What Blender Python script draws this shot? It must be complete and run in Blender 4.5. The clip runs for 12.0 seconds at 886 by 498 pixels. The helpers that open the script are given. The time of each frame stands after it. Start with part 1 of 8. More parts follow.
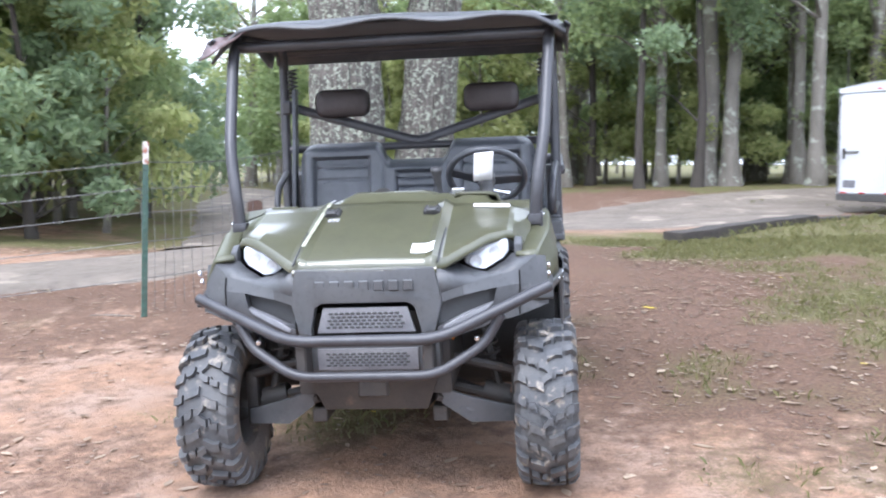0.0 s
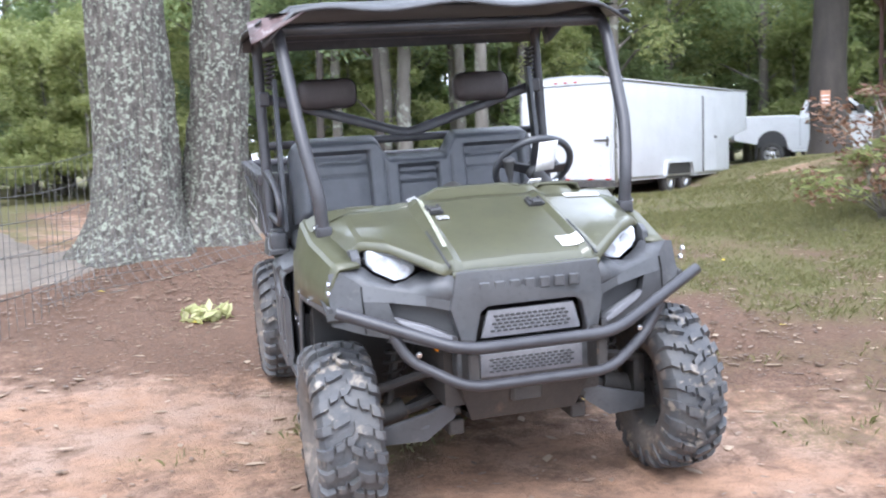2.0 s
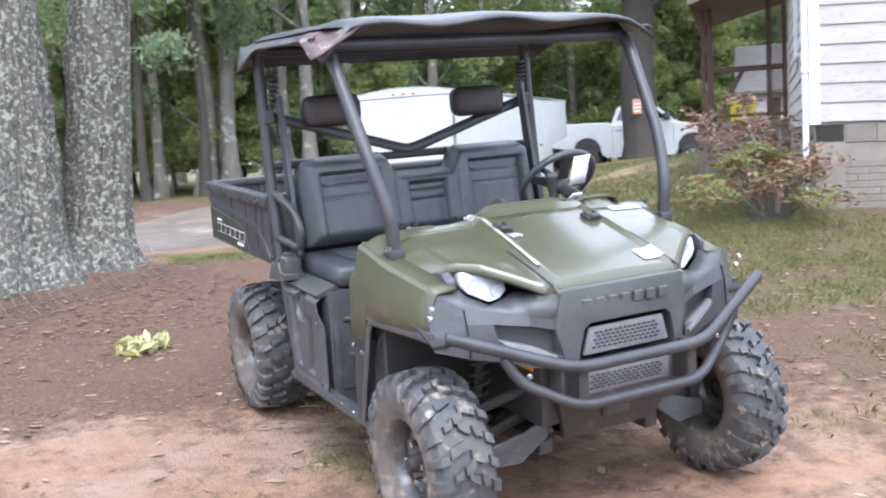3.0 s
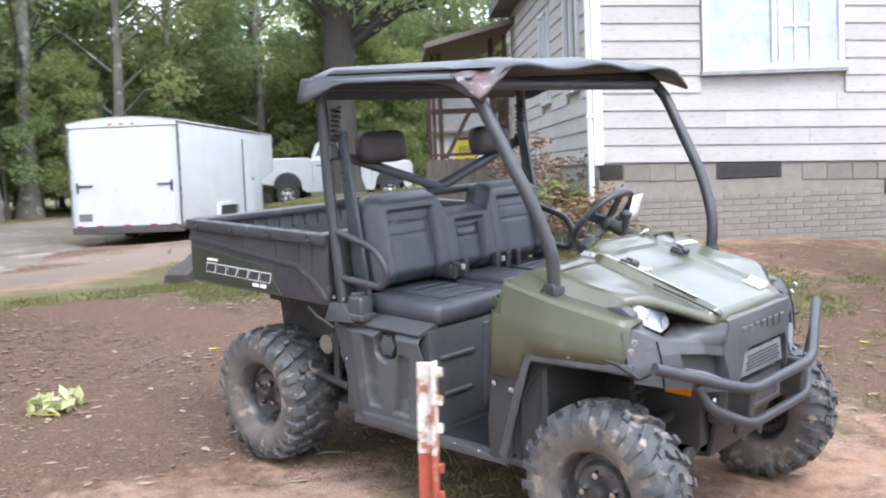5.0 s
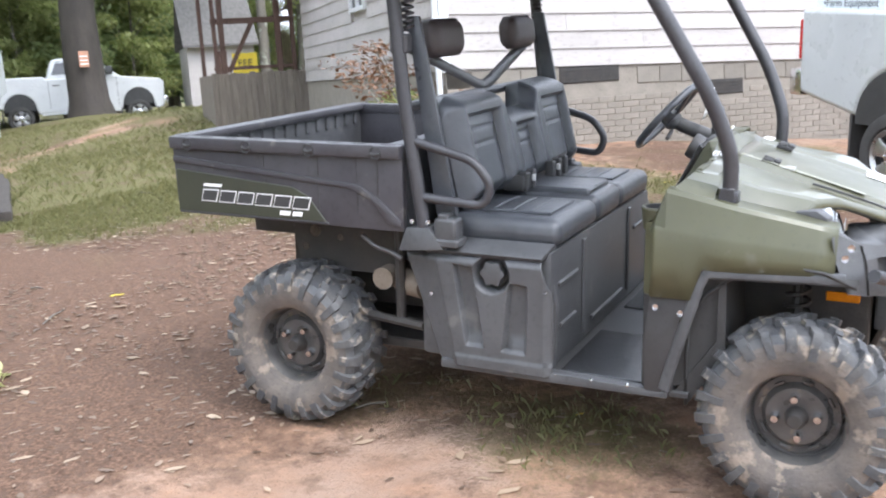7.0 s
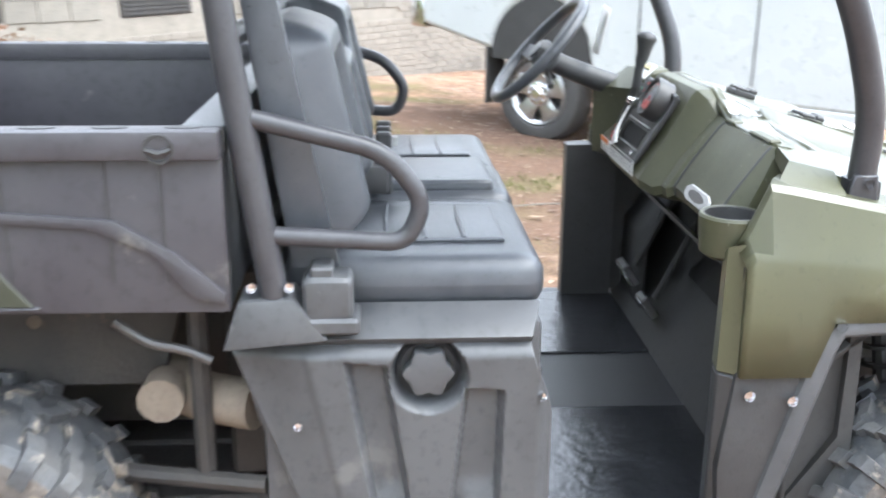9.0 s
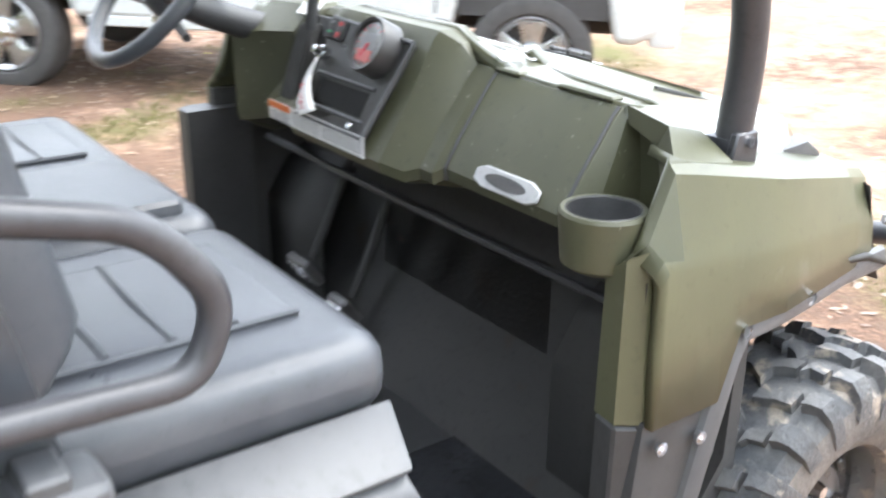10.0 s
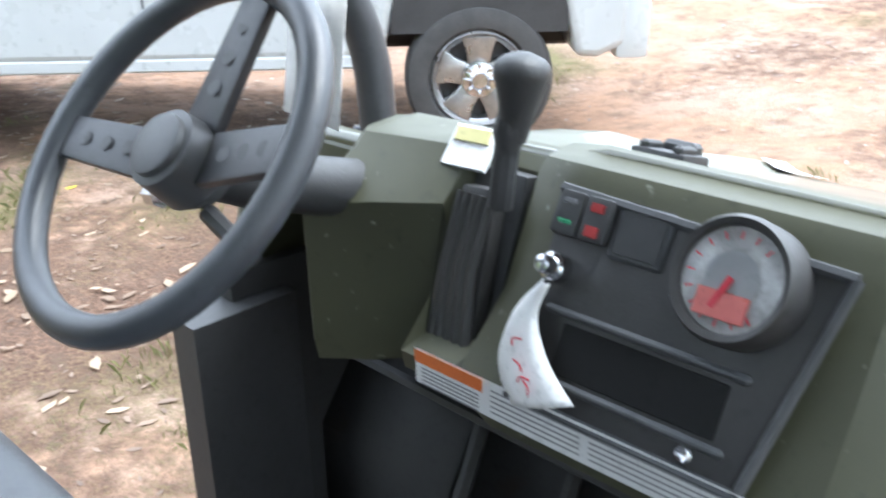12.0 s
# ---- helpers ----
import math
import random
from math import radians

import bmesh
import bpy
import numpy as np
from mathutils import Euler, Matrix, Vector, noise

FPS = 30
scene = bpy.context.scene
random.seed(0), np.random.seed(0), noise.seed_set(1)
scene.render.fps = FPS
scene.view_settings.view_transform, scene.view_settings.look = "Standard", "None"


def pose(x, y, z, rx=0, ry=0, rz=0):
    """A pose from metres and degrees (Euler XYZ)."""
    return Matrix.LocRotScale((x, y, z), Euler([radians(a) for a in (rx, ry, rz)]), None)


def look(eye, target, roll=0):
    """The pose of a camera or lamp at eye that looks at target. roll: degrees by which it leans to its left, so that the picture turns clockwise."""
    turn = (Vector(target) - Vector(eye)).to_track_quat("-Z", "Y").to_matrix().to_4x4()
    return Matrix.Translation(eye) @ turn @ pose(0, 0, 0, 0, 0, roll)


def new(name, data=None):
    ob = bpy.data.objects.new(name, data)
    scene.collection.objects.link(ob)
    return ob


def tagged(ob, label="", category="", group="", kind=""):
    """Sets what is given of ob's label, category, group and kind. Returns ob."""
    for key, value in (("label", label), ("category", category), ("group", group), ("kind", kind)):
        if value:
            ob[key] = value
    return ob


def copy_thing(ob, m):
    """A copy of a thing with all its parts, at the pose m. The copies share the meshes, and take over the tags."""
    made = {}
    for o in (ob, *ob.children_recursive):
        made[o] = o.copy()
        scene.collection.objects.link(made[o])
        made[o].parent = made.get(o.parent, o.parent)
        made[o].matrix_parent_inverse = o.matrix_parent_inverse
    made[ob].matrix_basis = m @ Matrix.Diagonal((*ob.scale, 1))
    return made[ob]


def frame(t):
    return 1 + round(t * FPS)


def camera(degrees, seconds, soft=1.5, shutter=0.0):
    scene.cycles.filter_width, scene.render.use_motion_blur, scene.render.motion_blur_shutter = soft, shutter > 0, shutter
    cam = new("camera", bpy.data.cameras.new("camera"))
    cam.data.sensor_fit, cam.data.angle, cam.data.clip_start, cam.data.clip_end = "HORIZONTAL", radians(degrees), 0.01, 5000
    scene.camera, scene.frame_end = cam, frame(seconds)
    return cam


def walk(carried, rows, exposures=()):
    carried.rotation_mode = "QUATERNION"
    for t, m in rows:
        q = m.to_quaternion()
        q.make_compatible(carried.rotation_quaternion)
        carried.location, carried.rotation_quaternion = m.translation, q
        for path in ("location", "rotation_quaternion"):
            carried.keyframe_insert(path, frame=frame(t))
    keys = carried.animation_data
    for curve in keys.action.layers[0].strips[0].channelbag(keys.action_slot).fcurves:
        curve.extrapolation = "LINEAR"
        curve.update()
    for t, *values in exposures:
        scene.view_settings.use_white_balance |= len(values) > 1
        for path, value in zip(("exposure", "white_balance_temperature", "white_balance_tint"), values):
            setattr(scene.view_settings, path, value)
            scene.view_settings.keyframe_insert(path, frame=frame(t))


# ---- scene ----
cam = camera(48.5, 12.0, soft=2.0, shutter=0.35)
METRES = 10.75
ROWS = [
    (0.0, 0.0, 0.0, 0.0, -0.0, 0.0, -0.0),
    (0.5, -0.0393, 0.0002, 0.0021, -6.07, -0.11, 1.45),
    (1.0, -0.0807, 0.017, 0.0047, -10.99, 0.41, 2.4),
    (1.5, -0.1266, 0.0276, 0.0035, -16.17, 0.19, 2.78),
    (2.0, -0.1692, 0.0514, 0.0045, -21.7, -0.79, 3.56),
    (2.5, -0.2082, 0.078, 0.0106, -27.54, -0.84, 4.87),
    (4.5, -0.3577, 0.1801, 0.0266, -49.23, -1.9, 5.77),
    (5.0, -0.3773, 0.2178, 0.0352, -54.01, -1.36, 6.33),
    (5.5, -0.3952, 0.2547, 0.0382, -60.39, -3.54, 6.8),
    (6.0, -0.402, 0.2921, 0.0406, -64.88, -5.07, 7.65),
    (6.5, -0.4, 0.3289, 0.0448, -67.4, -6.46, 8.35),
    (8.5, -0.2769, 0.4629, 0.0531, -88.61, -13.78, 7.68),
    (9.0, -0.2323, 0.4823, 0.0555, -99.81, -16.09, 8.45),
    (9.5, -0.1918, 0.4955, 0.0532, -115.06, -21.03, 8.54),
    (10.0, -0.1491, 0.4969, 0.0571, -132.65, -25.49, 7.35),
    (10.5, -0.1068, 0.4866, 0.057, -147.64, -28.36, 5.76),
    (11.0, -0.0765, 0.4762, 0.0561, -152.39, -29.68, 6.75),
    (11.5, -0.057, 0.4627, 0.0546, -148.19, -29.91, 8.79),
    (12.0, -0.0489, 0.4599, 0.0569, -142.18, -27.49, 8.8),
]
BASE = pose(0.648, -4.833, -0.371, 0, 0, 6.3) @ pose(0, 0, 1.6, -5, 0, 0)
EXPOSURES = [(0.0, 1.5, 5800, 14), (2.5, 1.45, 5850, 14), (4.5, 1.33, 5900, 13), (6.5, 1.38, 6150, 13), (8.5, 2.03, 6000, 8), (9.5, 2.17, 6250, 8), (10.0, 2.25, 6300, 9), (10.5, 2.03, 6250, 8), (11.0, 1.8, 6150, 7), (12.0, 1.9, 5850, 6)]
walk(cam, [(t, BASE @ pose(METRES * x, METRES * y, METRES * z, 90 + pitch, roll, yaw)) for t, x, y, z, yaw, pitch, roll in ROWS], EXPOSURES)

# ---- light: a bright overcast sky, a weak wide sun ----
world = bpy.data.worlds.new("sky")
scene.world = world
world.use_nodes = True
wn = world.node_tree
wn.nodes.clear()
sky = wn.nodes.new("ShaderNodeTexSky")
sky.sky_type, sky.sun_disc = "NISHITA", False
sky.sun_elevation, sky.sun_rotation = radians(48), radians(200)
sky.air_density, sky.dust_density, sky.ozone_density = 1.0, 1.5, 1.5
cloud = wn.nodes.new("ShaderNodeHueSaturation")
cloud.inputs["Saturation"].default_value, cloud.inputs["Value"].default_value = 0.35, 1.0
sky_back = wn.nodes.new("ShaderNodeBackground")
sky_back.inputs["Strength"].default_value = 0.14
sky_out = wn.nodes.new("ShaderNodeOutputWorld")
veil = wn.nodes.new("ShaderNodeMix")
veil.data_type = "RGBA"
veil.inputs[0].default_value = 0.75
veil.inputs[7].default_value = (10.5, 11.2, 12.4, 1)
wn.links.new(sky.outputs[0], cloud.inputs["Color"])
wn.links.new(cloud.outputs[0], veil.inputs[6])
wn.links.new(veil.outputs[2], sky_back.inputs["Color"])
wn.links.new(sky_back.outputs[0], sky_out.inputs["Surface"])
sun_data = bpy.data.lights.new("sun", "SUN")
sun_data.energy, sun_data.angle, sun_data.color = 1.2, radians(25), (1.0, 0.96, 0.9)
sun = new("sun", sun_data)
sun.matrix_world = look((0, 0, 30), (9, 24, -6))

# ---- materials ----
def mat(name, c1, c2=None, scale=8.0, rough=0.6, metal=0.0, bump=0.0, bump_scale=60.0, detail=0.25, spec=0.5, stretch=(1, 1, 1), c3=None, c3_scale=2.0, c3_edge=0.6, coat=0.0, rand=0.0):
    """Two tones mixed by noise, fine grain, a third tone in patches, bump."""
    m = bpy.data.materials.new(name)
    m.use_nodes = True
    t = m.node_tree
    b = t.nodes["Principled BSDF"]
    b.inputs["Metallic"].default_value = metal
    b.inputs["Specular IOR Level"].default_value = spec
    b.inputs["Coat Weight"].default_value = coat
    b.inputs["Coat Roughness"].default_value = 0.14 if rough > 0.2 else 0.03
    tc = t.nodes.new("ShaderNodeTexCoord")
    mp = t.nodes.new("ShaderNodeMapping")
    mp.inputs["Scale"].default_value = stretch
    t.links.new(tc.outputs["Object"], mp.inputs["Vector"])

    def noise_tex(s, det=4.0):
        n = t.nodes.new("ShaderNodeTexNoise")
        n.inputs["Scale"].default_value, n.inputs["Detail"].default_value, n.inputs["Roughness"].default_value = s, det, 0.6
        t.links.new(mp.outputs[0], n.inputs["Vector"])
        return n

    def ramp(src, lo, hi):
        r = t.nodes.new("ShaderNodeMapRange")
        r.inputs["From Min"].default_value, r.inputs["From Max"].default_value = lo, hi
        t.links.new(src, r.inputs["Value"])
        return r.outputs[0]

    def mix(fac, a, bb):
        x = t.nodes.new("ShaderNodeMix")
        x.data_type = "RGBA"
        for sock, v in ((x.inputs[0], fac), (x.inputs[6], a), (x.inputs[7], bb)):
            if hasattr(v, "is_linked"):
                t.links.new(v, sock)
            elif isinstance(v, (int, float)):
                sock.default_value = v
            else:
                sock.default_value = (*v, 1)
        return x.outputs[2]

    c2 = c2 or tuple(v * 0.8 for v in c1)
    big = noise_tex(scale)
    col = mix(ramp(big.outputs["Fac"], 0.35, 0.65), c1, c2)
    grain = noise_tex(scale * 9.0, 3.0)
    dark = mix(0.5, col, (0, 0, 0))
    col = mix(ramp(grain.outputs["Fac"], 0.62 - 0.3 * detail, 0.95), col, dark)
    if c3:
        patch = noise_tex(c3_scale, 6.0)
        t.links.new(tc.outputs["Object"], patch.inputs["Vector"])
        col = mix(ramp(patch.outputs["Fac"], c3_edge, c3_edge + 0.08), col, c3)
    if rand:
        oi = t.nodes.new("ShaderNodeObjectInfo")
        hs = t.nodes.new("ShaderNodeHueSaturation")
        t.links.new(col, hs.inputs["Color"])
        rr = t.nodes.new("ShaderNodeMapRange")
        rr.inputs["To Min"].default_value, rr.inputs["To Max"].default_value = 1 - rand, 1 + rand
        t.links.new(oi.outputs["Random"], rr.inputs["Value"])
        t.links.new(rr.outputs[0], hs.inputs["Value"])
        col = hs.outputs[0]
    t.links.new(col, b.inputs["Base Color"])
    rg = t.nodes.new("ShaderNodeMapRange")
    rg.inputs["To Min"].default_value, rg.inputs["To Max"].default_value = max(0.02, rough - 0.12), min(1, rough + 0.12)
    t.links.new(big.outputs["Fac"], rg.inputs["Value"])
    t.links.new(rg.outputs[0], b.inputs["Roughness"])
    if bump:
        bn = noise_tex(bump_scale, 5.0)
        bp = t.nodes.new("ShaderNodeBump")
        bp.inputs["Strength"].default_value, bp.inputs["Distance"].default_value = min(1.0, bump), 0.01
        t.links.new(bn.outputs["Fac"], bp.inputs["Height"])
        t.links.new(bp.outputs[0], b.inputs["Normal"])
    return m


def leaf_mat(name, c1, c2, trans=0.35):
    """Leaves that differ one by one and let some light through."""
    m = bpy.data.materials.new(name)
    m.use_nodes = True
    t = m.node_tree
    b = t.nodes["Principled BSDF"]
    g = t.nodes.new("ShaderNodeNewGeometry")
    oi = t.nodes.new("ShaderNodeObjectInfo")
    add = t.nodes.new("ShaderNodeMath")
    add.operation = "MULTIPLY_ADD"
    add.inputs[1].default_value = 0.7
    t.links.new(g.outputs["Random Per Island"], add.inputs[0])
    sc = t.nodes.new("ShaderNodeMath")
    sc.operation = "MULTIPLY"
    sc.inputs[1].default_value = 0.3
    t.links.new(oi.outputs["Random"], sc.inputs[0])
    t.links.new(sc.outputs[0], add.inputs[2])
    cr = t.nodes.new("ShaderNodeValToRGB")
    cr.color_ramp.elements[0].color = (*c1, 1)
    cr.color_ramp.elements[1].color = (*c2, 1)
    t.links.new(add.outputs[0], cr.inputs[0])
    t.links.new(cr.outputs[0], b.inputs["Base Color"])
    b.inputs["Roughness"].default_value = 0.42
    tr = t.nodes.new("ShaderNodeBsdfTranslucent")
    t.links.new(cr.outputs[0], tr.inputs["Color"])
    mx = t.nodes.new("ShaderNodeMixShader")
    mx.inputs[0].default_value = trans
    t.links.new(b.outputs[0], mx.inputs[1])
    t.links.new(tr.outputs[0], mx.inputs[2])
    t.links.new(mx.outputs[0], t.nodes["Material Output"].inputs["Surface"])
    return m


GREEN = mat("green_plastic", (0.083, 0.083, 0.047), (0.07, 0.071, 0.042), 5, 0.34, bump=0.012, bump_scale=120, detail=0.1, c3=(0.12, 0.12, 0.08), c3_scale=7, c3_edge=0.66, coat=0.65)
GREEN_SIDE = mat("dusty_green_plastic", (0.08, 0.081, 0.045), (0.07, 0.071, 0.041), 5, 0.42, bump=0.02, bump_scale=150, detail=0.1, c3=(0.105, 0.105, 0.072), c3_scale=6, c3_edge=0.62, coat=0.15)
GREEN_DARK = mat("dull_green_plastic", (0.042, 0.046, 0.03), (0.036, 0.039, 0.027), 5, 0.5, bump=0.05, bump_scale=350, detail=0.1)
BLACK = mat("black_plastic", (0.060, 0.0615, 0.065), (0.083, 0.085, 0.089), 5, 0.43, bump=0.12, bump_scale=500, detail=0.3, c3=(0.118, 0.117, 0.115), c3_scale=7, c3_edge=0.62)
BED = mat("bed_plastic", (0.045, 0.043, 0.05), (0.06, 0.058, 0.064), 4, 0.42, bump=0.15, bump_scale=400, detail=0.4, c3=(0.13, 0.125, 0.12), c3_scale=9, c3_edge=0.64)
GREEN_DASH = mat("matt_green_plastic", (0.066, 0.066, 0.036), (0.057, 0.058, 0.033), 6, 0.5, bump=0.05, bump_scale=350, detail=0.1, c3=(0.2, 0.2, 0.16), c3_scale=55, c3_edge=0.655)
MATT_BLACK = mat("matt_black", (0.036, 0.036, 0.036), (0.046, 0.045, 0.044), 8, 0.65, spec=0.35, c3=(0.04, 0.032, 0.026), c3_scale=6, c3_edge=0.64)
DARK = mat("dark_interior", (0.036, 0.036, 0.037), (0.047, 0.047, 0.048), 8, 0.5, bump=0.1, bump_scale=200)
TUBE = mat("black_powder_coat", (0.038, 0.038, 0.043), (0.053, 0.053, 0.058), 10, 0.38, bump=0.1, bump_scale=400)
VINYL = mat("black_vinyl", (0.052, 0.056, 0.064), (0.073, 0.078, 0.087), 9, 0.32, bump=0.15, bump_scale=700, detail=0.1)
RUBBER = mat("tyre_rubber", (0.055, 0.058, 0.064), (0.1, 0.098, 0.096), 9, 0.55, bump=0.4, bump_scale=80, c3=(0.26, 0.225, 0.185), c3_scale=15, c3_edge=0.57)
MUDDY = mat("muddy_rubber", (0.16, 0.135, 0.115), (0.095, 0.086, 0.08), 7, 0.9, bump=0.4, bump_scale=70, c3=(0.25, 0.205, 0.165), c3_scale=11, c3_edge=0.56)
STEEL = mat("painted_steel", (0.085, 0.085, 0.087), (0.12, 0.113, 0.107), 12, 0.36, metal=0.3, bump=0.1, bump_scale=150, c3=(0.13, 0.1, 0.075), c3_scale=14, c3_edge=0.62)
RIM = mat("dark_rim_steel", (0.068, 0.067, 0.067), (0.105, 0.1, 0.095), 10, 0.3, metal=0.2, spec=0.6, c3=(0.17, 0.14, 0.115), c3_scale=17, c3_edge=0.6)
CHASSIS = mat("chassis_steel", (0.03, 0.028, 0.027), (0.05, 0.044, 0.039), 10, 0.6, bump=0.3, bump_scale=80, c3=(0.12, 0.085, 0.06), c3_scale=9, c3_edge=0.66)
CHROME = mat("bright_metal", (0.75, 0.75, 0.76), (0.6, 0.6, 0.62), 14, 0.2, metal=1.0)
ALLOY = mat("alloy_wheel", (0.5, 0.5, 0.5), (0.4, 0.4, 0.4), 14, 0.3, metal=0.9)
GRILLE = mat("grey_grille", (0.19, 0.19, 0.2), (0.14, 0.14, 0.15), 12, 0.45)
GRILLE_PALE = mat("pale_grey_plate", (0.5, 0.5, 0.5), (0.42, 0.42, 0.42), 12, 0.4)
LENS = mat("headlight_lens", (0.6, 0.63, 0.66), (0.45, 0.48, 0.51), 22, 0.12, spec=0.8, coat=1.0)
AMBER = mat("amber_lens", (0.9, 0.32, 0.01), (0.8, 0.25, 0.01), 30, 0.25)
RED_LENS = mat("red_lens", (0.5, 0.02, 0.02), (0.4, 0.02, 0.02), 30, 0.25)
STRIPE = mat("pale_green_stripe", (0.36, 0.37, 0.29), (0.22, 0.22, 0.15), 30, 0.5)
WHITE = mat("white_sticker", (0.85, 0.85, 0.84), (0.78, 0.78, 0.77), 9, 0.5)
PAPER = mat("paper_tag", (0.86, 0.86, 0.84), (0.8, 0.8, 0.79), 12, 0.75)
PRINT = mat("grey_print", (0.22, 0.22, 0.23), (0.3, 0.3, 0.3), 9, 0.6)
ORANGE = mat("orange_label", (0.75, 0.19, 0.04), (0.65, 0.16, 0.04), 9, 0.5)
RED_INK = mat("red_ink", (0.55, 0.03, 0.05), (0.45, 0.03, 0.05), 9, 0.6)
ROOF_TOP = mat("roof_plastic", (0.05, 0.052, 0.057), (0.075, 0.078, 0.083), 3, 0.4, bump=0.25, bump_scale=30, c3=(0.12, 0.12, 0.125), c3_scale=2.5, c3_edge=0.58)
ROOF_UNDER = mat("roof_underside", (0.05, 0.041, 0.041), (0.065, 0.055, 0.055), 4, 0.6)
HEADREST = mat("dusty_foam", (0.055, 0.046, 0.046), (0.075, 0.064, 0.064), 9, 0.55, bump=0.15, bump_scale=200)
TORN = mat("torn_vinyl", (0.14, 0.085, 0.08), (0.09, 0.07, 0.07), 14, 0.5, bump=0.4, bump_scale=60, c3=(0.24, 0.21, 0.21), c3_scale=20, c3_edge=0.55)
WHITE_PAINT = mat("white_paint", (0.7, 0.71, 0.72), (0.64, 0.65, 0.66), 1.5, 0.3, coat=0.3, detail=0.05, c3=(0.6, 0.6, 0.58), c3_scale=1.2, c3_edge=0.68)
SILVER_PAINT = mat("silver_white_paint", (0.52, 0.54, 0.54), (0.48, 0.5, 0.5), 2, 0.28, coat=0.5, detail=0.05)
TRAILER_WHITE = mat("trailer_sheet", (0.57, 0.585, 0.6), (0.52, 0.535, 0.55), 1.2, 0.4, detail=0.05, c3=(0.62, 0.6, 0.56), c3_scale=1.5, c3_edge=0.68)
GLASS = mat("tinted_glass", (0.02, 0.022, 0.025), (0.03, 0.03, 0.033), 4, 0.06, spec=0.8)
PLAIN_TYRE = mat("road_tyre", (0.045, 0.044, 0.043), (0.065, 0.062, 0.06), 12, 0.75, bump=0.2, bump_scale=90)
SIDING = mat("white_siding", (0.43, 0.4, 0.382), (0.385, 0.358, 0.342), 1.3, 0.7, bump=0.15, bump_scale=40, stretch=(1, 1, 3), rand=0.06, c3=(0.42, 0.37, 0.33), c3_scale=1.8, c3_edge=0.66)
BRICK = mat("weathered_brick", (0.21, 0.186, 0.158), (0.26, 0.23, 0.194), 5, 0.85, bump=0.4, bump_scale=50, rand=0.08, c3=(0.155, 0.138, 0.118), c3_scale=2, c3_edge=0.56)
BLOCK = mat("stained_block", (0.19, 0.172, 0.148), (0.225, 0.204, 0.174), 4, 0.9, bump=0.4, bump_scale=50, rand=0.12, c3=(0.11, 0.1, 0.088), c3_scale=2.4, c3_edge=0.55)
MORTAR = mat("mortar", (0.26, 0.232, 0.197), (0.22, 0.198, 0.168), 6, 0.9, bump=0.3, bump_scale=60)
OLD_BOARD = mat("weathered_board", (0.2, 0.17, 0.14), (0.14, 0.12, 0.1), 5, 0.9, bump=0.4, bump_scale=40, stretch=(4, 4, 0.5), rand=0.12)
PORCH_WOOD = mat("stained_wood", (0.11, 0.06, 0.045), (0.075, 0.045, 0.035), 6, 0.75, bump=0.3, bump_scale=40, stretch=(4, 4, 0.6))
ROOFING = mat("roof_shingle", (0.14, 0.13, 0.125), (0.1, 0.095, 0.09), 5, 0.9, bump=0.4, bump_scale=30)
BARK = mat("oak_bark", (0.15, 0.135, 0.116), (0.055, 0.049, 0.043), 24, 0.95, bump=1.0, bump_scale=40, stretch=(1, 1, 0.28), detail=0.9, c3=(0.255, 0.275, 0.22), c3_scale=24, c3_edge=0.515)
BARK_FAR = mat("forest_bark", (0.2, 0.18, 0.155), (0.13, 0.118, 0.1), 4, 0.9, bump=0.8, bump_scale=20, stretch=(1, 1, 0.3), c3=(0.33, 0.345, 0.29), c3_scale=3, c3_edge=0.55)
BARK_DARK = mat("dark_bark", (0.045, 0.038, 0.033), (0.065, 0.055, 0.047), 5, 0.9, bump=0.9, bump_scale=22, stretch=(1, 1, 0.3))
LEAF = leaf_mat("oak_leaves", (0.18, 0.25, 0.105), (0.42, 0.49, 0.24), 0.65)
LEAF_LIGHT = leaf_mat("yellow_green_leaves", (0.22, 0.27, 0.095), (0.48, 0.5, 0.23), 0.7)
LEAF_PALE = leaf_mat("pale_sprig_leaves", (0.4, 0.42, 0.18), (0.6, 0.58, 0.32), 0.3)
LEAF_DEEP = leaf_mat("cedar_leaves", (0.18, 0.25, 0.145), (0.39, 0.48, 0.28), 0.65)
LEAF_DEAD = leaf_mat("dead_leaves", (0.13, 0.065, 0.04), (0.29, 0.17, 0.1), 0.15)
LITTER = leaf_mat("fallen_leaves", (0.085, 0.052, 0.036), (0.37, 0.262, 0.185), 0.2)
LITTER_PALE = leaf_mat("pale_fallen_leaves", (0.26, 0.18, 0.12), (0.56, 0.43, 0.31), 0.2)
GRASS_BLADE = leaf_mat("grass_blades", (0.085, 0.098, 0.031), (0.225, 0.205, 0.09), 0.3)
GRAVEL = mat("gravel", (0.2, 0.165, 0.132), (0.13, 0.107, 0.086), 1.1, 0.95, bump=0.8, bump_scale=45, detail=0.6, c3=(0.3, 0.25, 0.2), c3_scale=0.9, c3_edge=0.58)
TIMBER = mat("old_timber", (0.035, 0.03, 0.026), (0.06, 0.05, 0.042), 6, 0.9, bump=0.7, bump_scale=30, stretch=(3, 3, 3))
RUST = mat("rusty_red_paint", (0.36, 0.07, 0.035), (0.22, 0.06, 0.035), 12, 0.8, bump=0.4, bump_scale=90, c3=(0.42, 0.3, 0.22), c3_scale=22, c3_edge=0.6)
POST_WHITE = mat("flaked_white_paint", (0.6, 0.57, 0.52), (0.48, 0.44, 0.4), 14, 0.7, bump=0.3, bump_scale=90, c3=(0.3, 0.12, 0.07), c3_scale=25, c3_edge=0.5)
